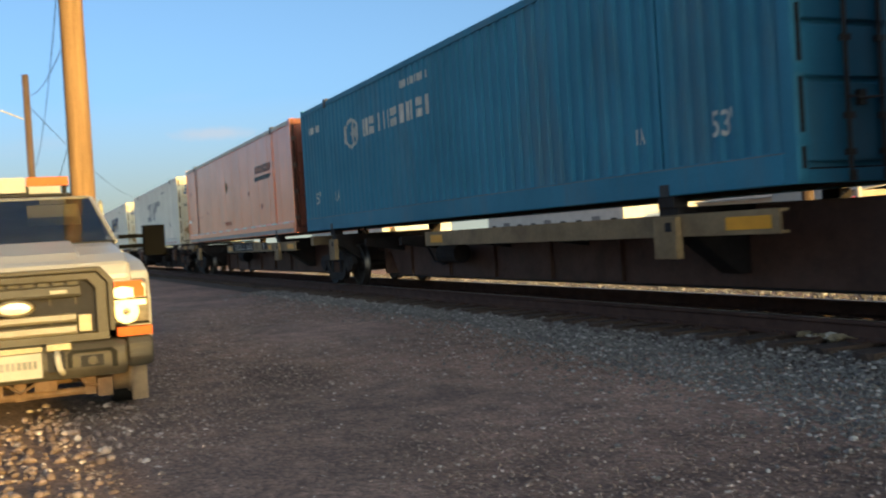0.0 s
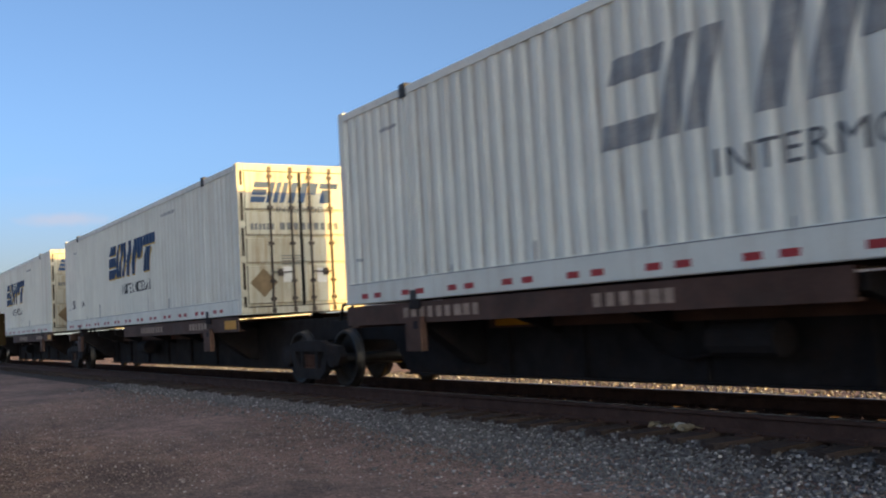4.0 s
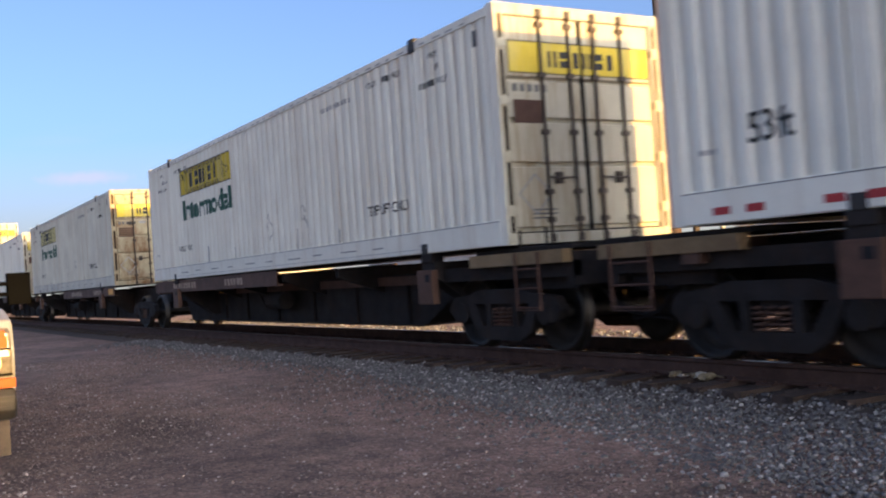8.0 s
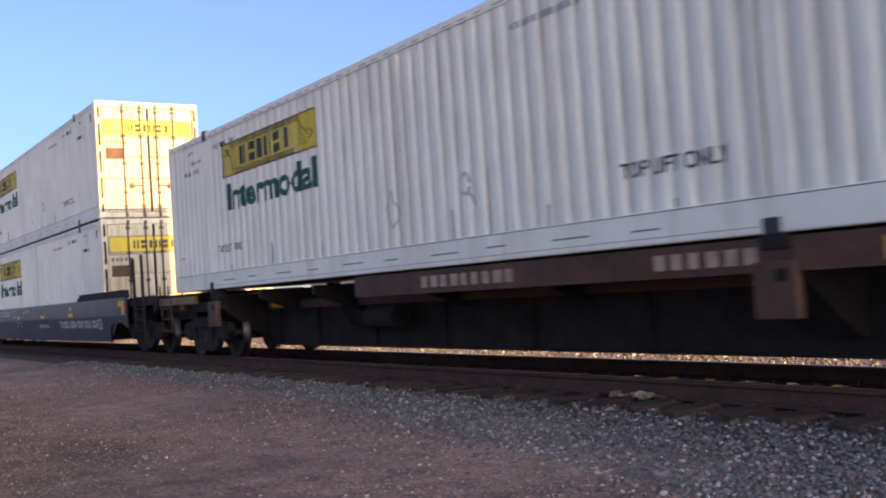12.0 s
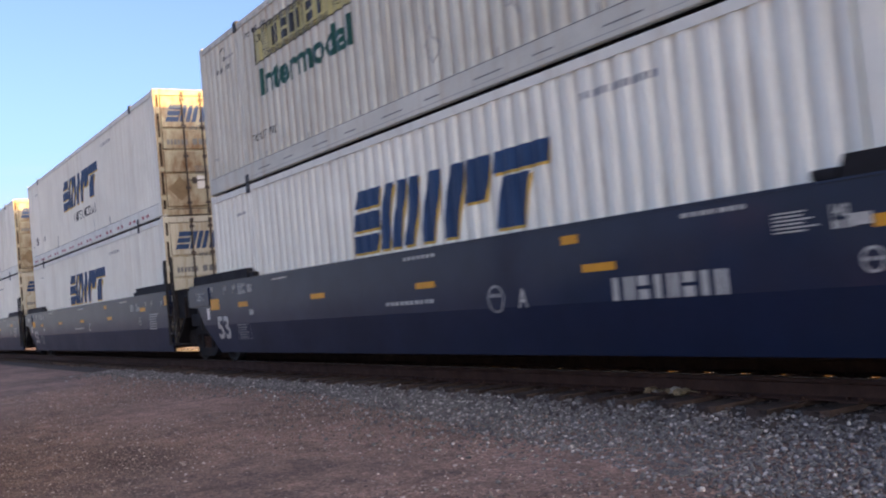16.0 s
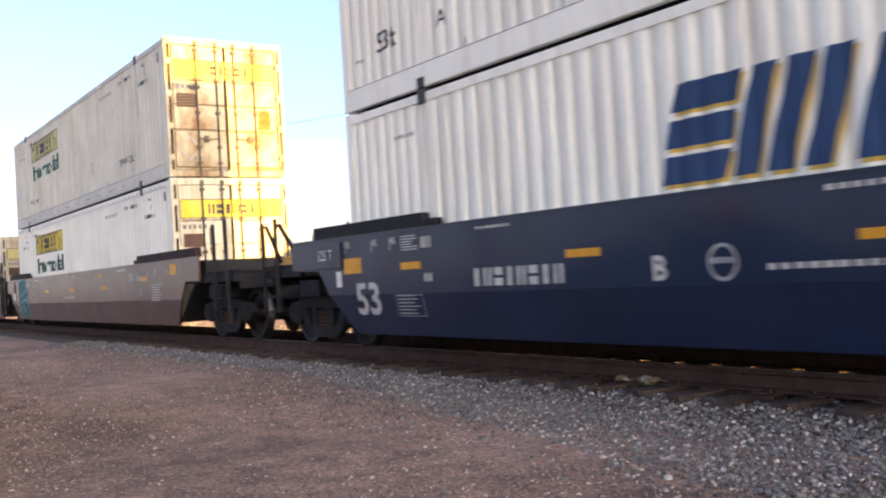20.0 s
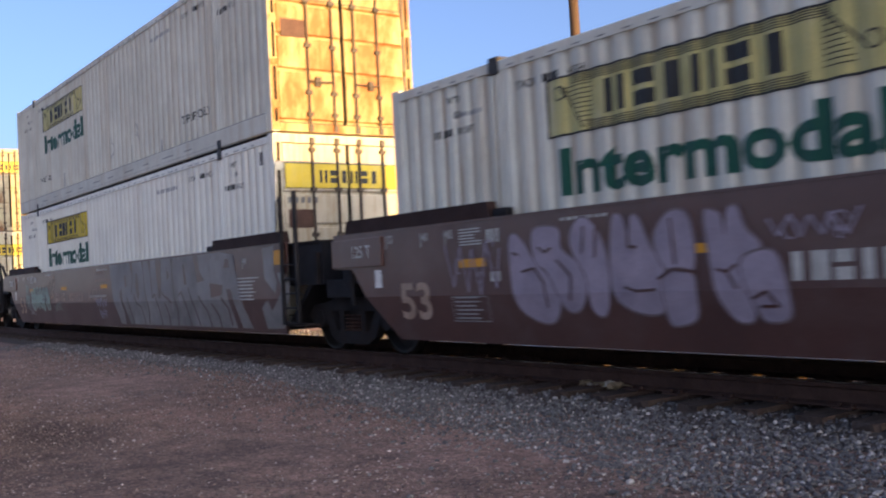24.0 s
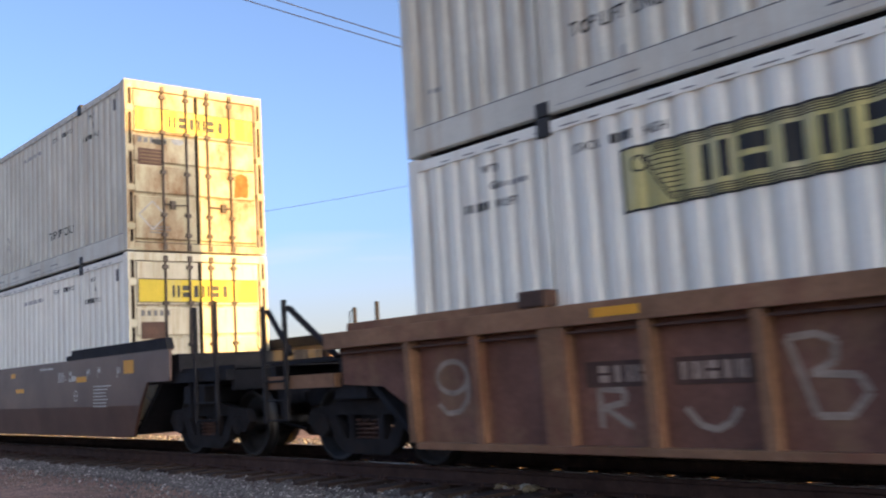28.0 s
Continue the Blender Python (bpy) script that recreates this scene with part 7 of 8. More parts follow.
put(well_car(OXIDE, "brown", False, True, 23.44, 7, 1.68, -17.77, slab_art("graffiti_grey", "well_brown", "tall grey sprayed slab")
             + [("graffiti", sprayed([[(-0.22, 1.82), (0.16, 1.85), (0.14, 1.48), (0.22, 1.30), (0.17, 1.13), (-0.19, 1.36)], [(0.24, 1.44), (0.50, 1.43), (0.62, 1.26), (0.60, 1.08), (0.30, 0.62), (-0.30, 0.60), (-0.36, 0.92), (-0.12, 1.05), (-0.03, 0.88), (0.32, 1.11), (0.36, 1.21)]], 0.002), "graffiti_grey", "grey sprayed hook shape")]
             + lobe_art(-14.63, -12.65, 0.86, 1.50, "graffiti_mint", "stencil_dull", "mint green sprayed bulging lobe", 0.012) + scrawl(-15.2, -14.75, 0.95, 1.12, 8, 38, "graffiti_mint") + scrawl(-15.22, -14.80, 1.12, 1.32, 9, 42, "graffiti_mint") + scrawl(-15.15, -14.9, 1.32, 1.56, 7, 43, "graffiti_mint")
             + [("graffiti_line", lift(quads(stroke([(-12.98, 1.45), (-12.85, 1.39), (-12.79, 1.60), (-12.59, 1.43), (-12.48, 1.63), (-12.33, 1.49), (-12.23, 1.53), (-12.28, 1.41), (-12.49, 1.32), (-12.34, 1.24), (-12.61, 1.18)], 0.024) + ring(-12.2, 1.62, 0.09, 0.02), 0.0001), 0.006), "stencil_dull", "thin pale zigzag line")]
             + scrawl(-12.25, -11.6, 0.86, 1.02, 8, 39, "graffiti_mint") + scrawl(-8.75, -7.95, 0.95, 1.12, 9, 36, "graffiti_pale") + scrawl(-8.6, -8.1, 0.72, 0.90, 7, 44, "graffiti_pale")
             + [("stencil_print", lower(quads(frame_lines(-8.98, -8.68, 1.12, 1.36, 0.03) + bars(-8.75, 1.66, 0.7, 0.08, 6, 5) + bars(-8.8, 1.50, 1.1, 0.07, 9, 6))), "stencil_dull", "pale stencilled print and frame"),
                ("unit_letter", lower(words("A", -9.35, 1.10, 0.22, 0.008, 0.8)), "stencil_dull", "pale unit letter A")]
             + big_print(-12.14, 1.10, 0.9, 0.21, 4, "stencil_dull") + big_print(-10.92, 1.09, 1.2, 0.21, 6, "stencil_dull")), "14", 0.0)
put(well_car("ochre tan well wagon with upright ribs and chalky graffiti", "tan", True, True, 23.48, 8, 1.63, -17.47,
             [("carrier_mark", [at_plane(quads([r]), -1.334) for r in [(-4.36 + k * 0.46, -4.0 + k * 0.46, 1.21, 1.30) for k in range(3)] + [(-4.26 + k * 0.46, -4.10 + k * 0.46, 0.84, 1.20) for k in range(3)]], "graffiti_red", "dull red mark as plain blocks"),
              ("size_mark", at_plane(words("53", -2.76, 1.08, 0.27, 0.012, 1.1), -1.334), "ink_worn", "dark worn number 53"),
              ("number_panel", [at_plane(quads([r]), -1.336) for r in ((-13.85, -13.05, 1.09, 1.31), (-12.93, -12.16, 1.09, 1.31))], "steel_brown", "dark number panel"),
              ("number_block", [at_plane(quads([r]), -1.339) for r in block_row(-13.70, 1.13, 0.60, 0.14, 4, 0.03) + block_row(-12.88, 1.13, 0.66, 0.14, 5, 0.03)], "stencil_dull", "pale number as plain block"),
              ("stencil_print", at_plane(quads(lines(-0.75, 1.0, 0.55, 0.05, 6, 0.018, 3)), -1.334), "steel_dark", "small dark print as bars")]
             + [("amber_label", at_plane(quads([r]), -1.494), "amber", "amber reflective label") for r in ((-13.6, -13.1, 1.68, 1.76), (-8.95, -8.5, 1.68, 1.76), (-5.9, -5.45, 1.68, 1.76), (-1.84, -1.33, 1.68, 1.77), (0.3, 0.9, 1.68, 1.76))]
             + [("chalk_stroke", at_plane(quads(stroke(pts, 0.055), 0.0002), -1.335), "graffiti_chalk", "chalky white sprayed stroke") for pts in
                [[(cx + w * math.cos(a), cz + h * math.sin(a)) for a in (k * 0.42 + a0 for k in range(n))] for cx, cz, w, h, a0, n in ((-9.69, 1.15, 0.27, 0.31, 0.0, 16), (-5.44, 1.18, 0.25, 0.29, 0.0, 16), (-15.60, 1.24, 0.23, 0.16, 0.3, 16))]
                + [[(-15.37, 1.26), (-15.38, 1.02), (-15.50, 0.90), (-15.70, 0.88), (-15.82, 0.98)], [(-13.70, 0.75), (-13.71, 1.08), (-13.44, 1.06), (-13.44, 0.96), (-13.66, 0.92), (-13.38, 0.76)], [(-12.84, 0.91), (-12.72, 0.78), (-12.58, 0.74), (-12.44, 0.80), (-12.36, 0.91)],
                   [(-11.93, 1.40), (-11.74, 0.84), (-11.50, 0.84), (-11.35, 1.00), (-11.42, 1.12), (-11.76, 1.14), (-11.58, 1.22), (-11.56, 1.36), (-11.70, 1.42), (-11.93, 1.40)], [(-11.10, 1.30), (-10.98, 1.40), (-10.62, 1.44), (-10.46, 1.22)], [(-10.74, 1.42), (-10.76, 0.84)],
                   [(-8.70, 0.78), (-8.92, 1.45), (-8.66, 1.42), (-8.56, 1.28), (-8.70, 1.06), (-8.86, 1.05), (-8.34, 0.88)], [(-7.38, 1.23), (-7.38, 1.42), (-7.50, 1.50), (-7.68, 1.42), (-7.70, 1.24), (-7.52, 1.10), (-7.26, 1.02), (-7.22, 0.88), (-7.54, 0.81)],
                   [(-6.72, 0.84), (-6.74, 1.34), (-6.56, 1.00), (-6.36, 1.34), (-6.36, 0.86)]]],
             brake=2.95, front_posts=(2.50, 3.20, 2.23)), "15", 0.0)
put(well_car("grey-brown well wagon under two containers", "grey", True, False, 23.45, 9, 2.14, -17.75), "16", 0.0)
put(well_car("grey-brown well wagon under two containers", "grey", False, False, 19.4, 10), "17", 0.0)
put(well_car("grey-brown well wagon under two containers", "grey", False, True, 19.4, 11), "18", 0.0)

# ---------------------------------------------------------------- hi-rail pickup truck


def rounded(bm, w=0.03, seg=3):
    bmesh.ops.bevel(bm, geom=[e for e in bm.edges if len(e.link_faces) == 2 and e.calc_face_angle(0) > 0.5], offset=w, segments=seg, affect="EDGES", profile=0.6)
    return bm


truck = thing("pickup_truck", "white hi-rail pickup truck with amber light bar, parked on gravel", "truck")
TX, TY = -8.0, -0.02      # nose of the truck, its middle
truck.location = (TX, TY, 0)
# sections across the body: hood, cab, bed. local x runs back (negative), y across, z up
hood = prism_y([(-0.10, 0.98), (-0.05, 1.14), (-0.12, 1.25), (-0.40, 1.32), (-1.05, 1.40), (-1.45, 1.43), (-1.45, 0.80), (-0.10, 0.80)], -0.86, 0.86)
part("hood", rounded(hood, 0.05), M["truck_white"], truck)
part("hood_bulge", rounded(prism_y([(-0.14, 1.24), (-0.42, 1.345), (-1.4, 1.46), (-1.4, 1.36), (-0.2, 1.15)], -0.50, 0.50), 0.03), M["truck_white"], truck)
for s in (-1, 1):
    fender = prism_y([(-0.10, 0.62), (-0.05, 0.95), (-0.14, 1.17), (-0.5, 1.25), (-1.45, 1.32), (-1.95, 1.33), (-1.95, 0.45), (-1.62, 0.45), (-1.55, 0.70), (-1.30, 0.88), (-0.95, 0.90), (-0.68, 0.75), (-0.58, 0.52), (-0.30, 0.50)],
                     *sorted((s * 0.80, s * 1.0)))
    part("fender", rounded(fender, 0.04), M["truck_white"], truck)
    part("door", rounded(prism_y([(-1.97, 0.50), (-1.97, 1.35), (-3.05, 1.38), (-3.05, 0.50)], *sorted((s * 0.92, s * 1.0))), 0.02), M["truck_white"], truck)
    part("side_window", prism_y([(-2.15, 1.39), (-2.62, 1.88), (-3.0, 1.91), (-3.0, 1.39)], *sorted((s * 0.86, s * 0.88))), M["glass"], truck).visible_shadow = False
    hl = part("headlight", rounded(prism_y([(-0.18, 0.76), (-0.05, 0.76), (-0.03, 0.90), (-0.05, 1.08), (-0.16, 1.13), (-0.24, 1.12)], *sorted((s * 0.655, s * 0.975))), 0.025), M["lens_clear"], truck, "clear headlight with bright reflectors")
    lamp = moved(lathe_y([(0.02, 0.035), (0.06, 0.015), (0.085, 0.0), (0.095, -0.02)], 20), Matrix.Translation((-0.024, s * 0.80, 0.855)) @ pose(0, 0, 0, 0, 0, 90))
    part("reflector", lamp, M["lamp_bowl"], hl, "bright round lamp bowl")
    bulb = moved(lathe_y([(0.0, -0.05), (0.022, -0.045), (0.028, 0.0), (0.022, 0.03)], 12), Matrix.Translation((-0.02, s * 0.80, 0.855)) @ pose(0, 0, 0, 0, 0, 90))
    part("bulb_shield", bulb, M["chrome"], hl, "small metal bulb shield")
    upper = moved(lathe_y([(0.015, 0.03), (0.05, 0.0), (0.06, -0.02)], 18), Matrix.Translation((-0.032, s * 0.78, 1.005)) @ pose(0, 0, 0, 0, 0, 90) @ Matrix.Diagonal((1.25, 1, 0.8, 1)))
    part("reflector", upper, M["lamp_bowl"], hl, "bright round lamp bowl")
    part("turn_signal", rounded(boxes((-0.12, -0.022, min(s * 0.72, s * 0.93), max(s * 0.72, s * 0.93), 1.045, 1.095), (-0.10, -0.024, min(s * 0.865, s * 0.945), max(s * 0.865, s * 0.945), 0.965, 1.05)), 0.012), M["lens_orange"], hl, "orange turn signal")
    part("lamp_divider", rounded(boxes((-0.10, -0.016, min(s * 0.67, s * 0.965), max(s * 0.67, s * 0.965), 0.948, 0.962), (-0.10, -0.02, min(s * 0.665, s * 0.97), max(s * 0.665, s * 0.97), 0.752, 0.768)), 0.004), M["rubber"], hl, "thin dark divider")
    part("marker_light", rounded(boxes((-0.10, 0.02, min(s * 0.72, s * 0.985), max(s * 0.72, s * 0.985), 0.665, 0.735)), 0.015), M["lens_orange"], truck, "orange marker light")
    # mirror on two arms
    mr = part("wing_mirror", rounded(boxes((-2.26, -2.10, min(s * 1.22, s * 1.42), max(s * 1.22, s * 1.42), 1.28, 1.58)), 0.07), M["mirror_black"], truck, "tall black towing mirror")
    arm = bmesh.new()
    for z in (1.38, 1.48):
        box(arm, -2.20, -2.13, min(s * 0.98, s * 1.24), max(s * 0.98, s * 1.24), z - 0.02, z + 0.02)
    part("mirror_arm", arm, M["mirror_black"], mr)
    for wx in (-1.12, -4.75):
        tyre = moved(lathe_y([(0.20, -0.11), (0.33, -0.125), (0.385, -0.11), (0.40, -0.07), (0.40, 0.07), (0.385, 0.11), (0.33, 0.125), (0.20, 0.11)], 32), Matrix.Translation((wx, s * 0.84, 0.40)))
        ty = smooth(part("tyre", tyre, M["rubber"], truck, "black road tyre"))
        part("rim", moved(lathe_y([(0.05, -0.10 * s), (0.06, 0.10 * s), (0.19, 0.09 * s), (0.205, 0.115 * s), (0.21, -0.10 * s)], 24), Matrix.Translation((wx, s * 0.84, 0.40))), M["chrome"], ty, "steel rim")
    gw = moved(lathe_y([(0.03, s * 0.68), (0.10, s * 0.69), (0.125, s * 0.70), (0.125, s * 0.80), (0.15, s * 0.805), (0.15, s * 0.82), (0.03, s * 0.83)], 20), Matrix.Translation((-0.32, 0, 0.34)))
    smooth(part("rail_guide_wheel", gw, M["rust_steel"], truck, "small rusty rail guide wheel"))
    part("mud_flap", rounded(boxes((-0.62, -0.56, min(s * 0.86, s * 0.99), max(s * 0.86, s * 0.99), 0.08, 0.52)), 0.015), M["rust_steel"], truck, "dusty tan flap before the tyre")
part("cab", rounded(prism_y([(-2.48, 1.875), (-2.70, 1.935), (-4.15, 1.945), (-4.3, 1.89), (-4.3, 1.85), (-2.55, 1.845)], -0.77, 0.77), 0.03), M["truck_white"], truck)
for s in (-1, 1):
    pil = bmesh.new()
    tube(pil, [(-1.60, s * 0.89, 1.43), (-2.52, s * 0.77, 1.89)], 0.028, 8)
    tube(pil, [(-4.3, s * 0.90, 1.30), (-4.25, s * 0.77, 1.92)], 0.06, 8)
    tube(pil, [(-3.05, s * 0.92, 1.35), (-3.05, s * 0.78, 1.92)], 0.045, 8)
    part("pillar", pil, M["truck_white"], truck)
    rl = bmesh.new()
    tube(rl, [(-2.52, s * 0.765, 1.885), (-4.25, s * 0.765, 1.90)], 0.035, 8)
    part("roof_rail", rl, M["truck_white"], truck)
ws = bmesh.new()
wv = [ws.verts.new(p) for p in ((-1.50, -0.90, 1.43), (-1.50, 0.90, 1.43), (-2.50, 0.75, 1.92), (-2.50, -0.75, 1.92))]
ws.faces.new(wv)
windscreen = part("windscreen", ws, M["glass"], truck, "raked windscreen reflecting the sky")
windscreen.visible_shadow = False
part("wiper_cowl", boxes((-1.56, -1.44, -0.88, 0.88, 1.37, 1.44)), M["rubber"], truck)
part("cabin", boxes((-4.25, -1.9, -0.86, 0.86, 0.55, 1.12), (-1.95, -1.60, -0.82, 0.82, 1.0, 1.41)), M["cabin"], truck, "dark dashboard and seats")
for y in (-0.42, 0.42):
    part("seat", rounded(boxes((-3.15, -2.95, y - 0.25, y + 0.25, 1.0, 1.55), (-3.12, -2.98, y - 0.13, y + 0.13, 1.55, 1.76)), 0.04), M["cabin"], truck)
part("rear_window", boxes((-4.28, -4.26, -0.72, 0.72, 1.38, 1.86)), M["glass"], truck).visible_shadow = False
grille = part("grille", rounded(boxes((-0.14, -0.04, -0.66, 0.66, 0.70, 1.17)), 0.03), M["black"], truck, "wide three-bar grille in a grey surround")
# arched outer lip, then a broad bevelled frame that leans in to the mesh
part("grille_hood", rounded(prism_x([(-0.71, 0.72), (-0.71, 1.12), (-0.62, 1.225), (0.62, 1.225), (0.71, 1.12), (0.71, 0.72), (0.665, 0.72), (0.665, 1.10), (0.59, 1.185), (-0.59, 1.185), (-0.665, 1.10), (-0.665, 0.72)], -0.10, 0.035), 0.008, 1), M["dark_lip"], grille, "dark arched grille lip")
part("grille_surround", rounded(prism_x([(-0.662, 0.70), (-0.662, 1.095), (-0.588, 1.182), (0.588, 1.182), (0.662, 1.095), (0.662, 0.70), (0.575, 0.70), (0.575, 1.06), (0.52, 1.125), (-0.52, 1.125), (-0.575, 1.06), (-0.575, 0.70)], -0.10, 0.012), 0.012, 2), M["grey_plastic"], grille)
part("grille_sill", rounded(boxes((-0.10, 0.015, -0.66, 0.66, 0.66, 0.715)), 0.015), M["grey_plastic"], grille)
for z, hb, half, paint in ((0.752, 0.034, 0.43, "chrome"), (0.845, 0.030, 0.43, "chrome"), (1.045, 0.042, 0.47, "grey_plastic")):
    part("grille_bar", rounded(prism_y([(-0.08, z - hb), (0.02, z - hb), (0.034, z - hb * 0.4), (0.022, z + hb), (-0.08, z + hb)], -half, half), 0.008), M[paint], grille, "satin metal grille bar" if paint == "chrome" else "")
    for k in range(6):
        part("grille_slat", boxes((-0.06, -0.02, -0.50 + 0.185 * k, -0.485 + 0.185 * k, z - 0.10, z - hb)), M["grey_plastic"], grille)
for k in range(9):
    part("grille_slot", rounded(boxes((-0.06, -0.012, -0.46 + 0.105 * k, -0.385 + 0.105 * k, 1.096, 1.120)), 0.006, 1), M["grey_plastic"], grille)
for s in (-1, 1):
    part("grille_corner", rounded(boxes((-0.06, 0.030, min(s * 0.445, s * 0.535), max(s * 0.445, s * 0.535), 0.735, 0.86)), 0.018), M["chrome"], grille)
    part("grille_tab", rounded(boxes((0.0, 0.040, min(s * 0.25, s * 0.37), max(s * 0.25, s * 0.37), 1.035, 1.062)), 0.008), M["plate"], grille)
badge = moved(lathe_y([(0.0, -0.012), (0.12, -0.010), (0.135, 0.0), (0.145, 0.02)], 28), Matrix.Translation((0.045, 0, 0.945)) @ pose(0, 0, 0, 0, 0, 90) @ Matrix.Diagonal((1.0, 1, 0.46, 1)))
bdg = smooth(part("badge", badge, M["chrome"], grille, "plain oval badge"))
part("badge_field", moved(lathe_y([(0.0, -0.016), (0.105, -0.014), (0.11, -0.006)], 24), Matrix.Translation((0.045, 0, 0.945)) @ pose(0, 0, 0, 0, 0, 90) @ Matrix.Diagonal((1.0, 1, 0.40, 1))), M["lamp_bowl"], bdg)
bumper = part("bumper", rounded(prism_y([(0.02, 0.65), (0.09, 0.61), (0.11, 0.55), (0.11, 0.46), (0.05, 0.38), (-0.30, 0.38), (-0.30, 0.65)], -0.78, 0.78), 0.03), M["grey_plastic"], truck, "grey painted front bumper")
part("bumper_strip", rounded(boxes((0.02, 0.115, -0.60, 0.165, 0.612, 0.650)), 0.012), M["chrome"], bumper)
part("bumper_strip", rounded(boxes((0.02, 0.115, 0.20, 0.37, 0.612, 0.660)), 0.012), M["chrome"], bumper)
for s in (-1, 1):
    part("bumper_corner", rounded(prism_y([(0.00, 0.66), (0.05, 0.60), (0.05, 0.50), (-0.02, 0.42), (-0.40, 0.42), (-0.40, 0.66)], *sorted((s * 0.785, s * 0.985))), 0.04), M["grey_plastic"], bumper)
    ring_y = [(s * y, z) for y, z in ((0.34, 0.47), (0.34, 0.575), (0.37, 0.60), (0.665, 0.60), (0.70, 0.57), (0.70, 0.45), (0.66, 0.45), (0.66, 0.55), (0.645, 0.575), (0.39, 0.575), (0.375, 0.56), (0.375, 0.47))]
    part("fog_lamp_surround", prism_x(ring_y if s > 0 else ring_y[::-1], 0.06, 0.118), M["rubber"], bumper, "dark grooved fog lamp frame")
    fog = rounded(boxes((0.09, 0.119, min(s * 0.435, s * 0.60), max(s * 0.435, s * 0.60), 0.468, 0.556)), 0.035)
    fl = part("fog_lamp_recess", fog, M["black"], bumper)
    part("fog_lamp", moved(lathe_y([(0.0, 0.0), (0.032, 0.0), (0.036, 0.012)], 16), Matrix.Translation((0.123, s * 0.52, 0.512)) @ pose(0, 0, 0, 0, 0, 90)), M["grey_plastic"], fl)
    for k in range(3):
        part("air_slot", rounded(boxes((-0.04, 0.056, min(s * 0.80, s * 0.955), max(s * 0.80, s * 0.955), 0.505 + 0.038 * k, 0.528 + 0.038 * k)), 0.008), M["grey_plastic"], bumper)
    hook = bmesh.new()
    tube(hook, [(0.08, s * 0.27, 0.60), (0.15, s * 0.27, 0.55), (0.17, s * 0.28, 0.48), (0.12, s * 0.30, 0.44), (0.04, s * 0.30, 0.44)], 0.024, 8)
    smooth(part("tow_hook", hook, M["plate"], bumper, "pale steel tow hook"))
    part("tow_hook_slot", boxes((0.10, 0.114, min(s * 0.20, s * 0.325), max(s * 0.20, s * 0.325), 0.45, 0.60)), M["black"], bumper)
npl = part("number_plate", rounded(boxes((0.112, 0.122, -0.16, 0.16, 0.42, 0.605)), 0.004), M["plate"], truck, "white number plate with grey bars")
part("plate_print", to_front(quads(bars(-0.13, 0.49, 0.27, 0.06, 7, 4)), 0.125), M["ink_grey"], npl)
gear = bmesh.new()
tube(gear, [(-0.32, -0.82, 0.34), (-0.32, 0.82, 0.34)], 0.035, 8)
tube(gear, [(-0.05, -0.5, 0.27), (-0.05, 0.5, 0.27)], 0.03, 8)
for y in (-0.5, 0.0, 0.5):
    box(gear, -0.40, -0.02, y - 0.04, y + 0.04, 0.24, 0.42)
for y0, y1, z0, z1 in ((-0.30, -0.12, 0.26, 0.38), (0.10, 0.26, 0.30, 0.42), (0.55, 0.66, 0.22, 0.36)):
    box(gear, -0.16, 0.02, y0, y1, z0, z1)
tube(gear, [(-0.02, 0.42, 0.40), (0.03, 0.46, 0.33), (-0.03, 0.56, 0.30), (-0.10, 0.66, 0.34)], 0.014, 6)
tube(gear, [(0.0, -0.10, 0.38), (0.04, 0.0, 0.31), (0.02, 0.10, 0.36)], 0.012, 6)
part("rail_gear", rounded(gear, 0.006, 1), M["gear_steel"], truck, "dusty steel rail gear under the bumper")
part("bed", rounded(boxes((-6.6, -4.42, -1.0, 1.0, 0.55, 1.35)), 0.03), M["truck_white"], truck)
part("tool_box", rounded(boxes((-5.3, -4.5, -0.98, 0.98, 1.36, 1.62)), 0.03), M["truck_white"], truck)
part("chassis", boxes((-6.5, -0.2, -0.45, 0.45, 0.36, 0.56), (-1.24, -1.0, -0.8, 0.8, 0.33, 0.46), (-4.87, -4.63, -0.8, 0.8, 0.33, 0.46)), M["black"], truck)
lb = part("light_bar", rounded(boxes((-3.05, -2.75, -0.60, 0.60, 1.95, 1.975)), 0.010), M["black"], truck, "amber roof light bar")
for a, b, k in ((-0.58, -0.12, "lens_orange"), (-0.11, 0.17, "plate"), (0.18, 0.58, "lens_orange")):
    part("lamp_housing", rounded(boxes((-3.03, -2.77, a, b, 2.055 if k == "lens_orange" else 1.99, 2.145)), 0.025), M[k], lb)
for a, b in ((-0.50, -0.16), (0.20, 0.50)):
    part("lamp_housing", rounded(boxes((-3.02, -2.78, a, b, 1.978, 2.052)), 0.016), M["plate"], lb, "pale lower lens")
for y in (-0.56, -0.13, 0.185, 0.54):
    part("lamp_foot", rounded(boxes((-2.99, -2.80, y - 0.02, y + 0.02, 1.94, 2.06)), 0.006, 1), M["rubber"], lb)

# ---------------------------------------------------------------- poles and wires


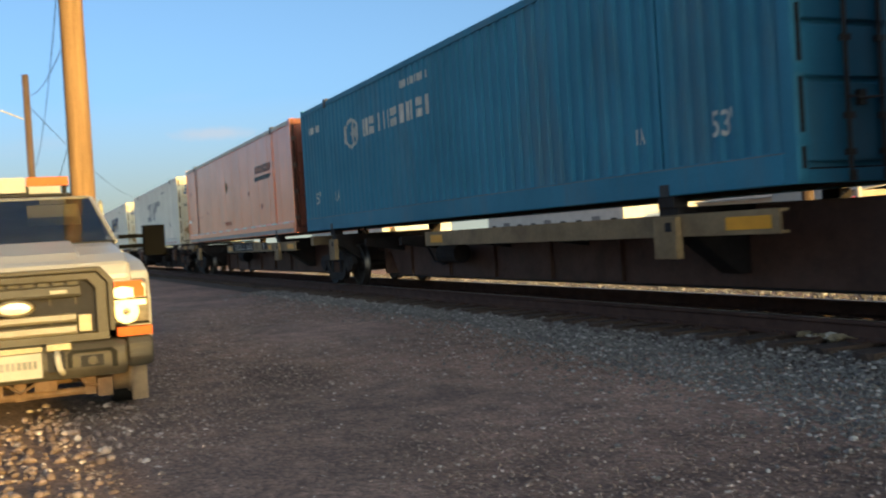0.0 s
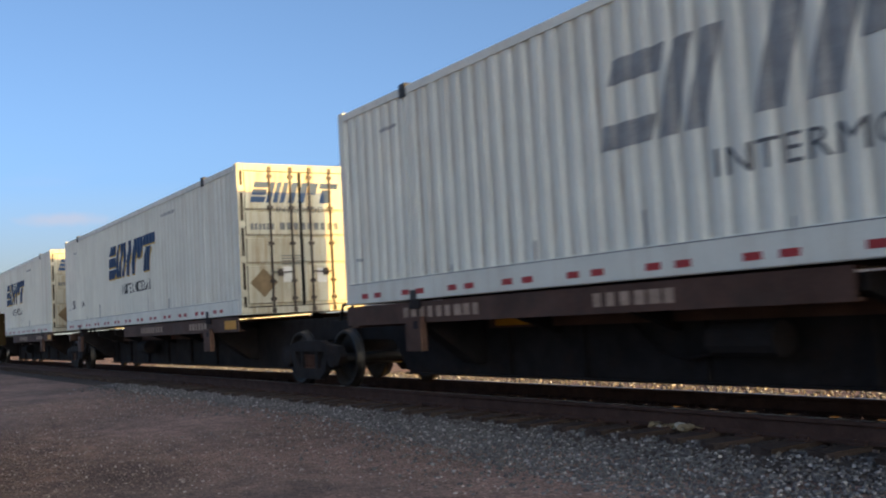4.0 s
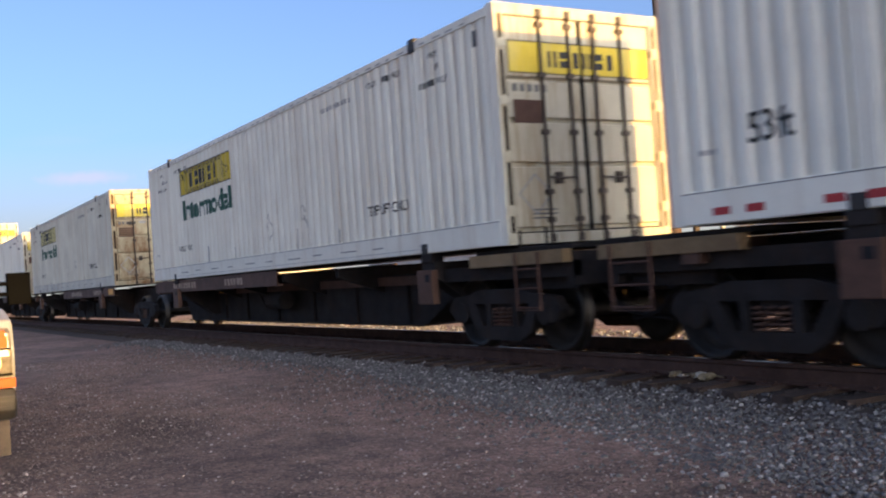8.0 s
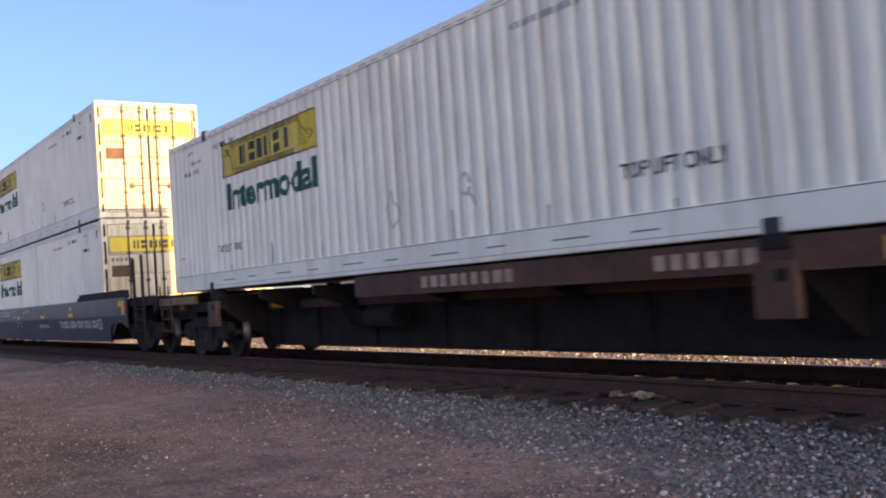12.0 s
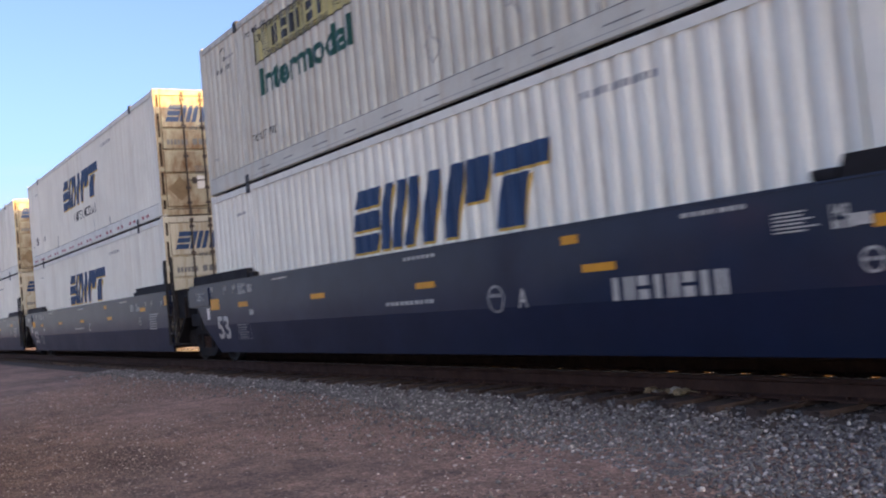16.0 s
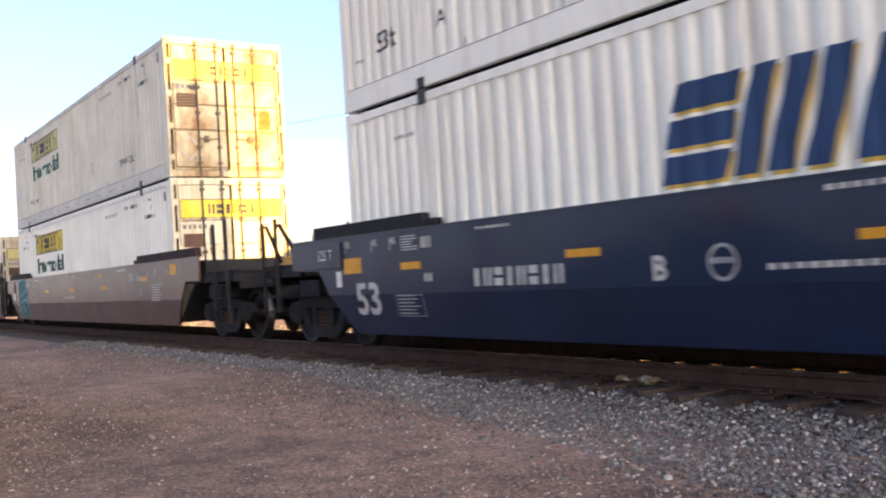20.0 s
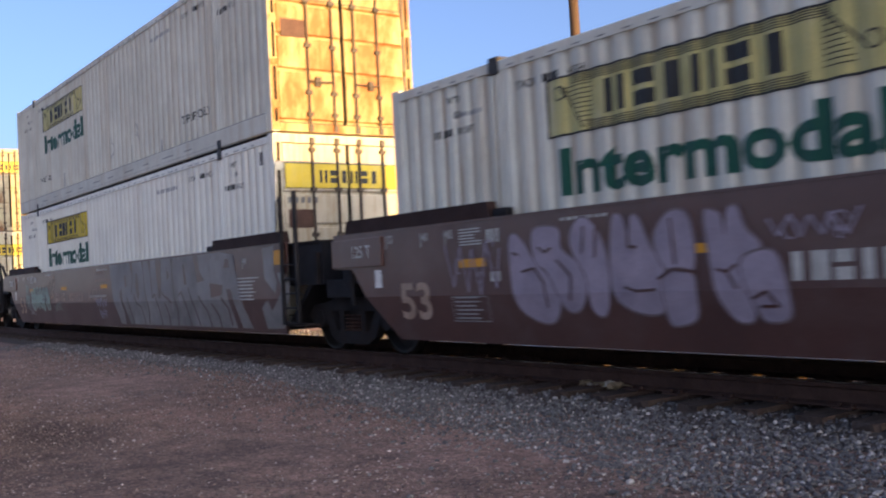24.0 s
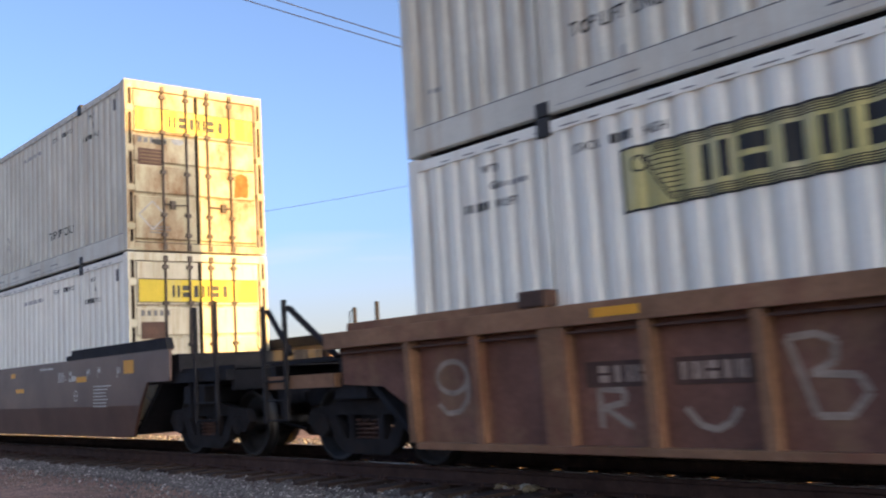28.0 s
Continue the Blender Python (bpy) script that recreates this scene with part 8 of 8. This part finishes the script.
def pole(label, x, y, height, r0, r1, paint, lean=(0.0, 0.0), steps=0, arms=()):
    p = thing("utility_pole", label, "pole", "poles along the railway")
    p.location = (x, y, 0)
    bm = bmesh.new()
    n = 8
    tube(bm, [(lean[0] * i / n + random.uniform(-0.01, 0.01), lean[1] * i / n, -0.3 + (height + 0.3) * i / n) for i in range(n + 1)], r0, 14, r1)
    smooth(part("shaft", bm, M[paint], p))
    for z, w, d in arms:
        part("crossarm", boxes((-w / 2 if d == "x" else -0.06, w / 2 if d == "x" else 0.06, -w / 2 if d == "y" else -0.06, w / 2 if d == "y" else 0.06, z - 0.06, z + 0.06)), M["pole_grey"], p)
    for k in range(steps):
        part("step_peg", boxes((0, 0.42, -0.02, 0.02, height - 1.6 - 1.45 * k, height - 1.55 - 1.45 * k)), M["casting"], p)
    return p


def bearing(az, dist):
    a = radians(az)
    return -math.sin(a) * dist, math.cos(a) * dist


def top_of(el, dist):
    return 1.31 + math.tan(radians(el)) * dist


xa, ya = bearing(45.5, 26)
pole_a = pole("brown timber utility pole beyond the track", xa, ya, 13.0, 0.155, 0.115, "pole_dark", (-0.15, 0.0))
ax, ay = bearing(47.98, 27.1)
arm_a = bmesh.new()
tube(arm_a, [(-0.05, 0, 7.15), (ax - xa, ay - ya, 7.15)], 0.045, 8)
part("bracket_arm", arm_a, M["pole_grey"], pole_a, "short grey bracket arm")
xb, yb = bearing(42.95, 62)
pole("slim pale grey utility pole with step pegs", xb, yb, top_of(13.2, 62), 0.17, 0.13, "pole_grey", (0, 0), 3)
xc, yc_ = bearing(35.85, 38)
pole("sunlit timber utility pole beyond the track", xc, yc_, top_of(14.35, 38), 0.17, 0.13, "pole", (0.1, 0), 0, ((top_of(13.4, 38), 1.2, "x"),))
xd, yd = bearing(44.4, 48)
pole("short pale timber post beyond the track", xd, yd, top_of(9.2, 48), 0.17, 0.15, "pole")
xe, ye = bearing(69.1, 60)
pole("timber utility pole far along the track", xe, ye, top_of(8.7, 60), 0.17, 0.13, "pole")
xg, yg = bearing(86.30, 16.0)
pole("thick sunlit timber utility pole behind the truck", xg, yg, 12.0, 0.187, 0.155, "pole_warm", (-0.05, 0.02))
xh, yh = bearing(88.85, 40)
pole("weathered dark timber pole with a street lamp arm", xh, yh, top_of(9.9, 40), 0.14, 0.12, "pole_dark", (0.0, 0.0), 0)
for az, el, d in ((33.0, 4.9, 46), (40.2, 4.3, 90), (38.9, 3.9, 110), (48.4, 3.2, 140)):
    xx, yy = bearing(az, d)
    pole("small distant timber post beyond the yard", xx, yy, top_of(el, d), 0.13 if d > 50 else 0.24, 0.12 if d > 50 else 0.22, "pole")


def wire(label, a, b, sag, r=0.012):
    n = 16
    A, B = Vector(a), Vector(b)
    bm = bmesh.new()
    tube(bm, [A.lerp(B, i / n) - Vector((0, 0, sag * 4 * (i / n) * (1 - i / n))) for i in range(n + 1)], r, 5)
    return tagged(part("overhead_wire", bm, M["wire"]), label, "cable", "overhead wires")


zc = top_of(13.6, 38)
wire("thin black overhead cable between poles", (xc, yc_, zc), (xb, yb, top_of(12.0, 62)), 0.8, 0.02)
wire("thin black overhead cable between poles", (xc, yc_, zc), (xc + 40, yc_ + 6, zc + 1), 1.0, 0.02)
wire("thin black overhead cable between poles", (xb, yb, top_of(12.0, 62)), (xe, ye, top_of(8.5, 60)), 0.35, 0.014)
wire("thin black overhead cable between poles", (xe, ye, top_of(8.4, 60)), (-190, 55, 9.0), 1.5, 0.025)
wire("thin black overhead cable between poles", (xb, yb, top_of(9.6, 62)), (60, 46, 12.0), 1.8, 0.02)
wire("thin black overhead cable between poles", (xg, yg, 4.9), (xh, yh, top_of(8.9, 40)), 0.4, 0.009)
wire("thin black overhead cable along the yard", (xh, yh, 7.2), (-150, 18, 9.5), 1.2, 0.014)
wire("slack black cable hanging down the pole", (xg + 0.15, yg - 0.16, 9.0), (xg + 0.18, yg - 0.19, 0.0), 0.0, 0.011)
wire("slack black cable between poles", (xg, yg + 0.15, 4.2), (xh, yh, 3.4), 0.9, 0.008)
wire("slack black cable between poles", (xg, yg - 0.15, 5.6), (xh, yh, 4.6), 0.7, 0.008)
xf_, yf_ = -41.5, -29.0
pole("tall timber utility pole across the yard", xf_, yf_, 26.0, 0.24, 0.16, "pole")
wire("thin black overhead cable crossing the yard", (xc, yc_, zc), (xf_, yf_, 25.2), 0.5, 0.018)
wire("thin black overhead cable crossing the yard", (xc + 0.5, yc_, zc), (xf_, yf_, 25.8), 0.5, 0.018)
lamp = thing("street_lamp", "small street lamp on a bent arm", "street lamp")
lamp.location = (xh, yh, 0)
la = bmesh.new()
tube(la, [(0.1, -0.15, 6.6), (0.3, -0.9, 6.9), (0.4, -1.3, 6.75)], 0.03, 6)
part("arm", la, M["pole_grey"], lamp)
part("lamp_head", rounded(boxes((0.2, 0.6, -1.75, -1.2, 6.62, 6.76)), 0.05), M["pole_grey"], lamp)

# ---------------------------------------------------------------- beyond the track
tower = thing("water_tower", "white water tower on slim legs", "water tower")
tx, ty = bearing(29.9, 330)
tower.location = (tx, ty, 0)
tz0, tz1 = top_of(5.45, 330), top_of(7.65, 330)
tank = bmesh.new()
prof = [(0.6, tz0), (3.4, tz0 + 0.8), (5.0, tz0 + 2.6), (5.2, tz0 + 5), (5.2, tz1 - 4.0), (4.6, tz1 - 2.2), (2.6, tz1 - 0.8), (0.4, tz1)]
rings = [[tank.verts.new((r * math.cos(a), r * math.sin(a), z)) for a in (2 * math.pi * k / 28 for k in range(28))] for r, z in prof]
for a, b in zip(rings, rings[1:]):
    for k in range(28):
        tank.faces.new((a[k], a[(k + 1) % 28], b[(k + 1) % 28], b[k]))
tank.faces.new(rings[0][::-1])
tank.faces.new(rings[-1])
smooth(part("tank", tank, M["water_tank"], tower))
for k in range(6):
    leg = bmesh.new()
    a = k * math.pi / 3
    tube(leg, [(6.2 * math.cos(a), 6.2 * math.sin(a), 0), (4.9 * math.cos(a), 4.9 * math.sin(a), tz0 + 3)], 0.3, 8)
    part("leg", leg, M["water_tank"], tower)
riser = bmesh.new()
tube(riser, [(0, 0, 0), (0, 0, tz0 + 0.5)], 0.8, 12)
part("riser", riser, M["water_tank"], tower)


def shed(label, az, dist, width, depth, height, paint, bays, roof_rise=0.8):
    """A low long building with a shallow roof and a row of doors and windows; it runs along the track."""
    b = thing("warehouse", label, "building", "buildings beyond the track")
    x, y = bearing(az, dist)
    b.location = (x, y, 0)
    part("wall", boxes((-width / 2, width / 2, 0, depth, 0, height)), M[paint], b)
    part("roof", prism_x([(-0.4, height), (depth / 2, height + roof_rise), (depth + 0.4, height), (depth + 0.4, height + 0.15), (depth / 2, height + roof_rise + 0.15), (-0.4, height + 0.15)], -width / 2 - 0.3, width / 2 + 0.3), M["roofing"], b)
    for i in range(bays):
        cx = -width / 2 + (i + 0.5) * width / bays
        if i % 3 == 1:
            part("door", boxes((cx - 1.2, cx + 1.2, -0.06, 0.02, 0, 2.6)), M["roofing"], b)
        else:
            part("window", boxes((cx - 0.8, cx + 0.8, -0.05, 0.02, 1.2, 2.2)), M["cabin"], b)
    return b


shed("long pale metal warehouse with a shallow roof", 35.5, 120, 34, 16, 4.2, "building", 8)
shed("tan block building beyond the yard", 47.5, 135, 30, 14, 3.4, "building_tan", 7)
shed("pale low building beyond the yard", 60, 170, 46, 18, 4.0, "building", 9)
shed("tan low building far beyond the yard", 24, 110, 30, 14, 4.4, "building_tan", 6)
shed("pale low shed far along the line", 72, 260, 60, 18, 5.0, "building", 9)


def vehicle(label, category, az, dist, length, height, paint, turn):
    v = thing("parked_" + category.replace(" ", "_"), label, category, "vehicles in the far yard")
    x, y = bearing(az, dist)
    v.matrix_world = pose(x, y, 0, 0, 0, turn)
    h = height
    if category == "box truck":
        part("body", rounded(boxes((-length / 2, length / 2 - 1.9, -1.15, 1.15, 0.7, h)), 0.05), M[paint], v)
        part("cab", rounded(prism_y([(length / 2 - 1.8, 0.5), (length / 2, 0.5), (length / 2, 1.3), (length / 2 - 0.5, 2.2), (length / 2 - 1.8, 2.3)], -1.05, 1.05), 0.06), M["vehicle_red"], v)
    else:
        part("body", rounded(prism_y([(-length / 2, 0.35), (length / 2, 0.35), (length / 2, 0.75), (length * 0.27, 0.92), (length * 0.12, h), (-length * 0.32, h), (-length * 0.46, 0.95), (-length / 2, 0.85)], -0.88, 0.88), 0.07), M[paint], v)
        part("window_band", prism_y([(length * 0.23, 0.95), (length * 0.11, h - 0.06), (-length * 0.30, h - 0.06), (-length * 0.42, 0.97)], -0.89, 0.89), M["cabin"], v)
    for wx in (-length * 0.31, length * 0.31):
        for s in (-1, 1):
            smooth(part("wheel", moved(lathe_y([(0.1, s * 0.70), (0.30, s * 0.70), (0.33, s * 0.76), (0.33, s * 0.86), (0.28, s * 0.90), (0.1, s * 0.88)], 18), Matrix.Translation((wx, 0, 0.33))), M["rubber"], v))
    return v


for az, d, ln, h, paint, turn, cat, lab in ((36.8, 62, 5.0, 1.75, "vehicle_red", 12, "car", "dark red parked car in the sunlit yard"), (34.4, 60, 5.2, 1.8, "vehicle_red", 5, "car", "red parked pickup in the sunlit yard"),
                                            (39.0, 70, 4.6, 1.5, "vehicle_silver", 20, "car", "silver parked car in the sunlit yard"), (42.0, 75, 4.6, 1.5, "truck_white", 8, "car", "white parked car in the sunlit yard"),
                                            (45.0, 80, 7.2, 3.0, "truck_white", 3, "box truck", "white box truck with red cab"), (49.0, 78, 4.7, 1.55, "vehicle_silver", 15, "car", "silver parked car in the sunlit yard"),
                                            (53.5, 85, 4.6, 1.5, "vehicle_red", 6, "car", "red parked car in the sunlit yard"), (31.0, 64, 7.0, 3.0, "truck_white", 0, "box truck", "white box truck with red cab"),
                                            (57.0, 95, 4.6, 1.6, "truck_white", 10, "car", "white parked car in the sunlit yard")):
    vehicle(lab, cat, az, d, ln, h, paint, turn)


def bare_tree(x, y, height, seed):
    rng = random.Random(seed)
    t = thing("bare_tree", "leafless winter tree with fine brown twigs", "tree", "trees beyond the yard")
    t.location = (x, y, 0)
    trunk = bmesh.new()
    tube(trunk, [(0, 0, 0), (0.1, 0, height * 0.2), (0.0, 0.1, height * 0.4)], height * 0.03, 8, height * 0.02)
    part("trunk", trunk, M["twig"], t)
    limbs, twigs = bmesh.new(), bmesh.new()
    for i in range(11):
        a, tilt = rng.uniform(0, 6.28), rng.uniform(0.25, 0.95)
        p0 = Vector((0, 0, height * rng.uniform(0.22, 0.4)))
        d = Vector((math.cos(a) * math.sin(tilt), math.sin(a) * math.sin(tilt), math.cos(tilt)))
        ln = height * rng.uniform(0.35, 0.58)
        p1, p2 = p0 + d * ln * 0.5 + Vector((0, 0, 0.1)), p0 + d * ln
        tube(limbs, [p0, p1, p2], height * 0.012, 5, height * 0.003)
        for k in range(16):
            q = p0.lerp(p2, rng.uniform(0.3, 1.0))
            dd = (d + Vector((rng.uniform(-1, 1), rng.uniform(-1, 1), rng.uniform(-0.2, 1)))).normalized()
            e = q + dd * height * rng.uniform(0.08, 0.2)
            tube(twigs, [q, e], height * 0.0035, 3, height * 0.001)
            for j in range(3):
                f = q.lerp(e, rng.uniform(0.3, 1))
                tube(twigs, [f, f + Vector((rng.uniform(-1, 1), rng.uniform(-1, 1), rng.uniform(-0.2, 1))) * height * 0.06], height * 0.002, 3, height * 0.001)
    part("limbs", limbs, M["twig"], t)
    part("crown", twigs, M["twig"], t)
    return t


for i, (az, d, h) in enumerate(((37.6, 150, 9), (38.8, 160, 10), (40.2, 155, 8), (36.4, 165, 9), (42.0, 170, 9), (47.0, 180, 8), (50.5, 170, 9), (33.6, 150, 8))):
    bx, by = bearing(az, d)
    bare_tree(bx, by, h, 40 + i)

# scrap of paper and dead weed at the tie ends
litter = thing("litter", "crumpled pale paper and dead weed by the rail", "litter")
litter.location = (-7.05, 7.0, 0.05)
for k in range(5):
    bm = bmesh.new()
    bmesh.ops.create_icosphere(bm, subdivisions=2, radius=0.07)
    for v in bm.verts:
        v.co += v.co.normalized() * random.uniform(-0.03, 0.03)
        v.co.z = v.co.z * 0.45 + 0.04
    moved(bm, Matrix.Translation((-0.22 + 0.11 * k, random.uniform(-0.05, 0.05), random.uniform(0, 0.03))))
    part("scrap", bm, M["paper"] if k % 2 else M["straw"], litter)
weed = bmesh.new()
for k in range(40):
    a, r = random.uniform(0, 6.28), random.uniform(0.08, 0.28)
    p = Vector((random.uniform(-0.2, 0.3), random.uniform(-0.06, 0.06), 0.02))
    tube(weed, [p, p + Vector((math.cos(a) * r * 0.6, math.sin(a) * r * 0.4, 0.06)), p + Vector((math.cos(a) * r, math.sin(a) * r * 0.6, 0.05))], 0.004, 3)
part("dead_weed", weed, M["straw"], litter)

# ---------------------------------------------------------------- motion
def motions():
    times = [float(t) for t in range(29)]
    for ob, x0, z in MOVING:
        walk(ob, [(t, pose(x0 + run(t), YC, z)) for t in times])
    steps = [k / FPS for k in range(28 * FPS + 1)]
    spin = [math.degrees(run(t) / WHEEL_R) for t in steps]
    for w, x in WHEELSETS:
        walk(w, [(t, pose(x, 0, WHEEL_R, 0, a % 360, 0)) for t, a in zip(steps, spin)])


motions()
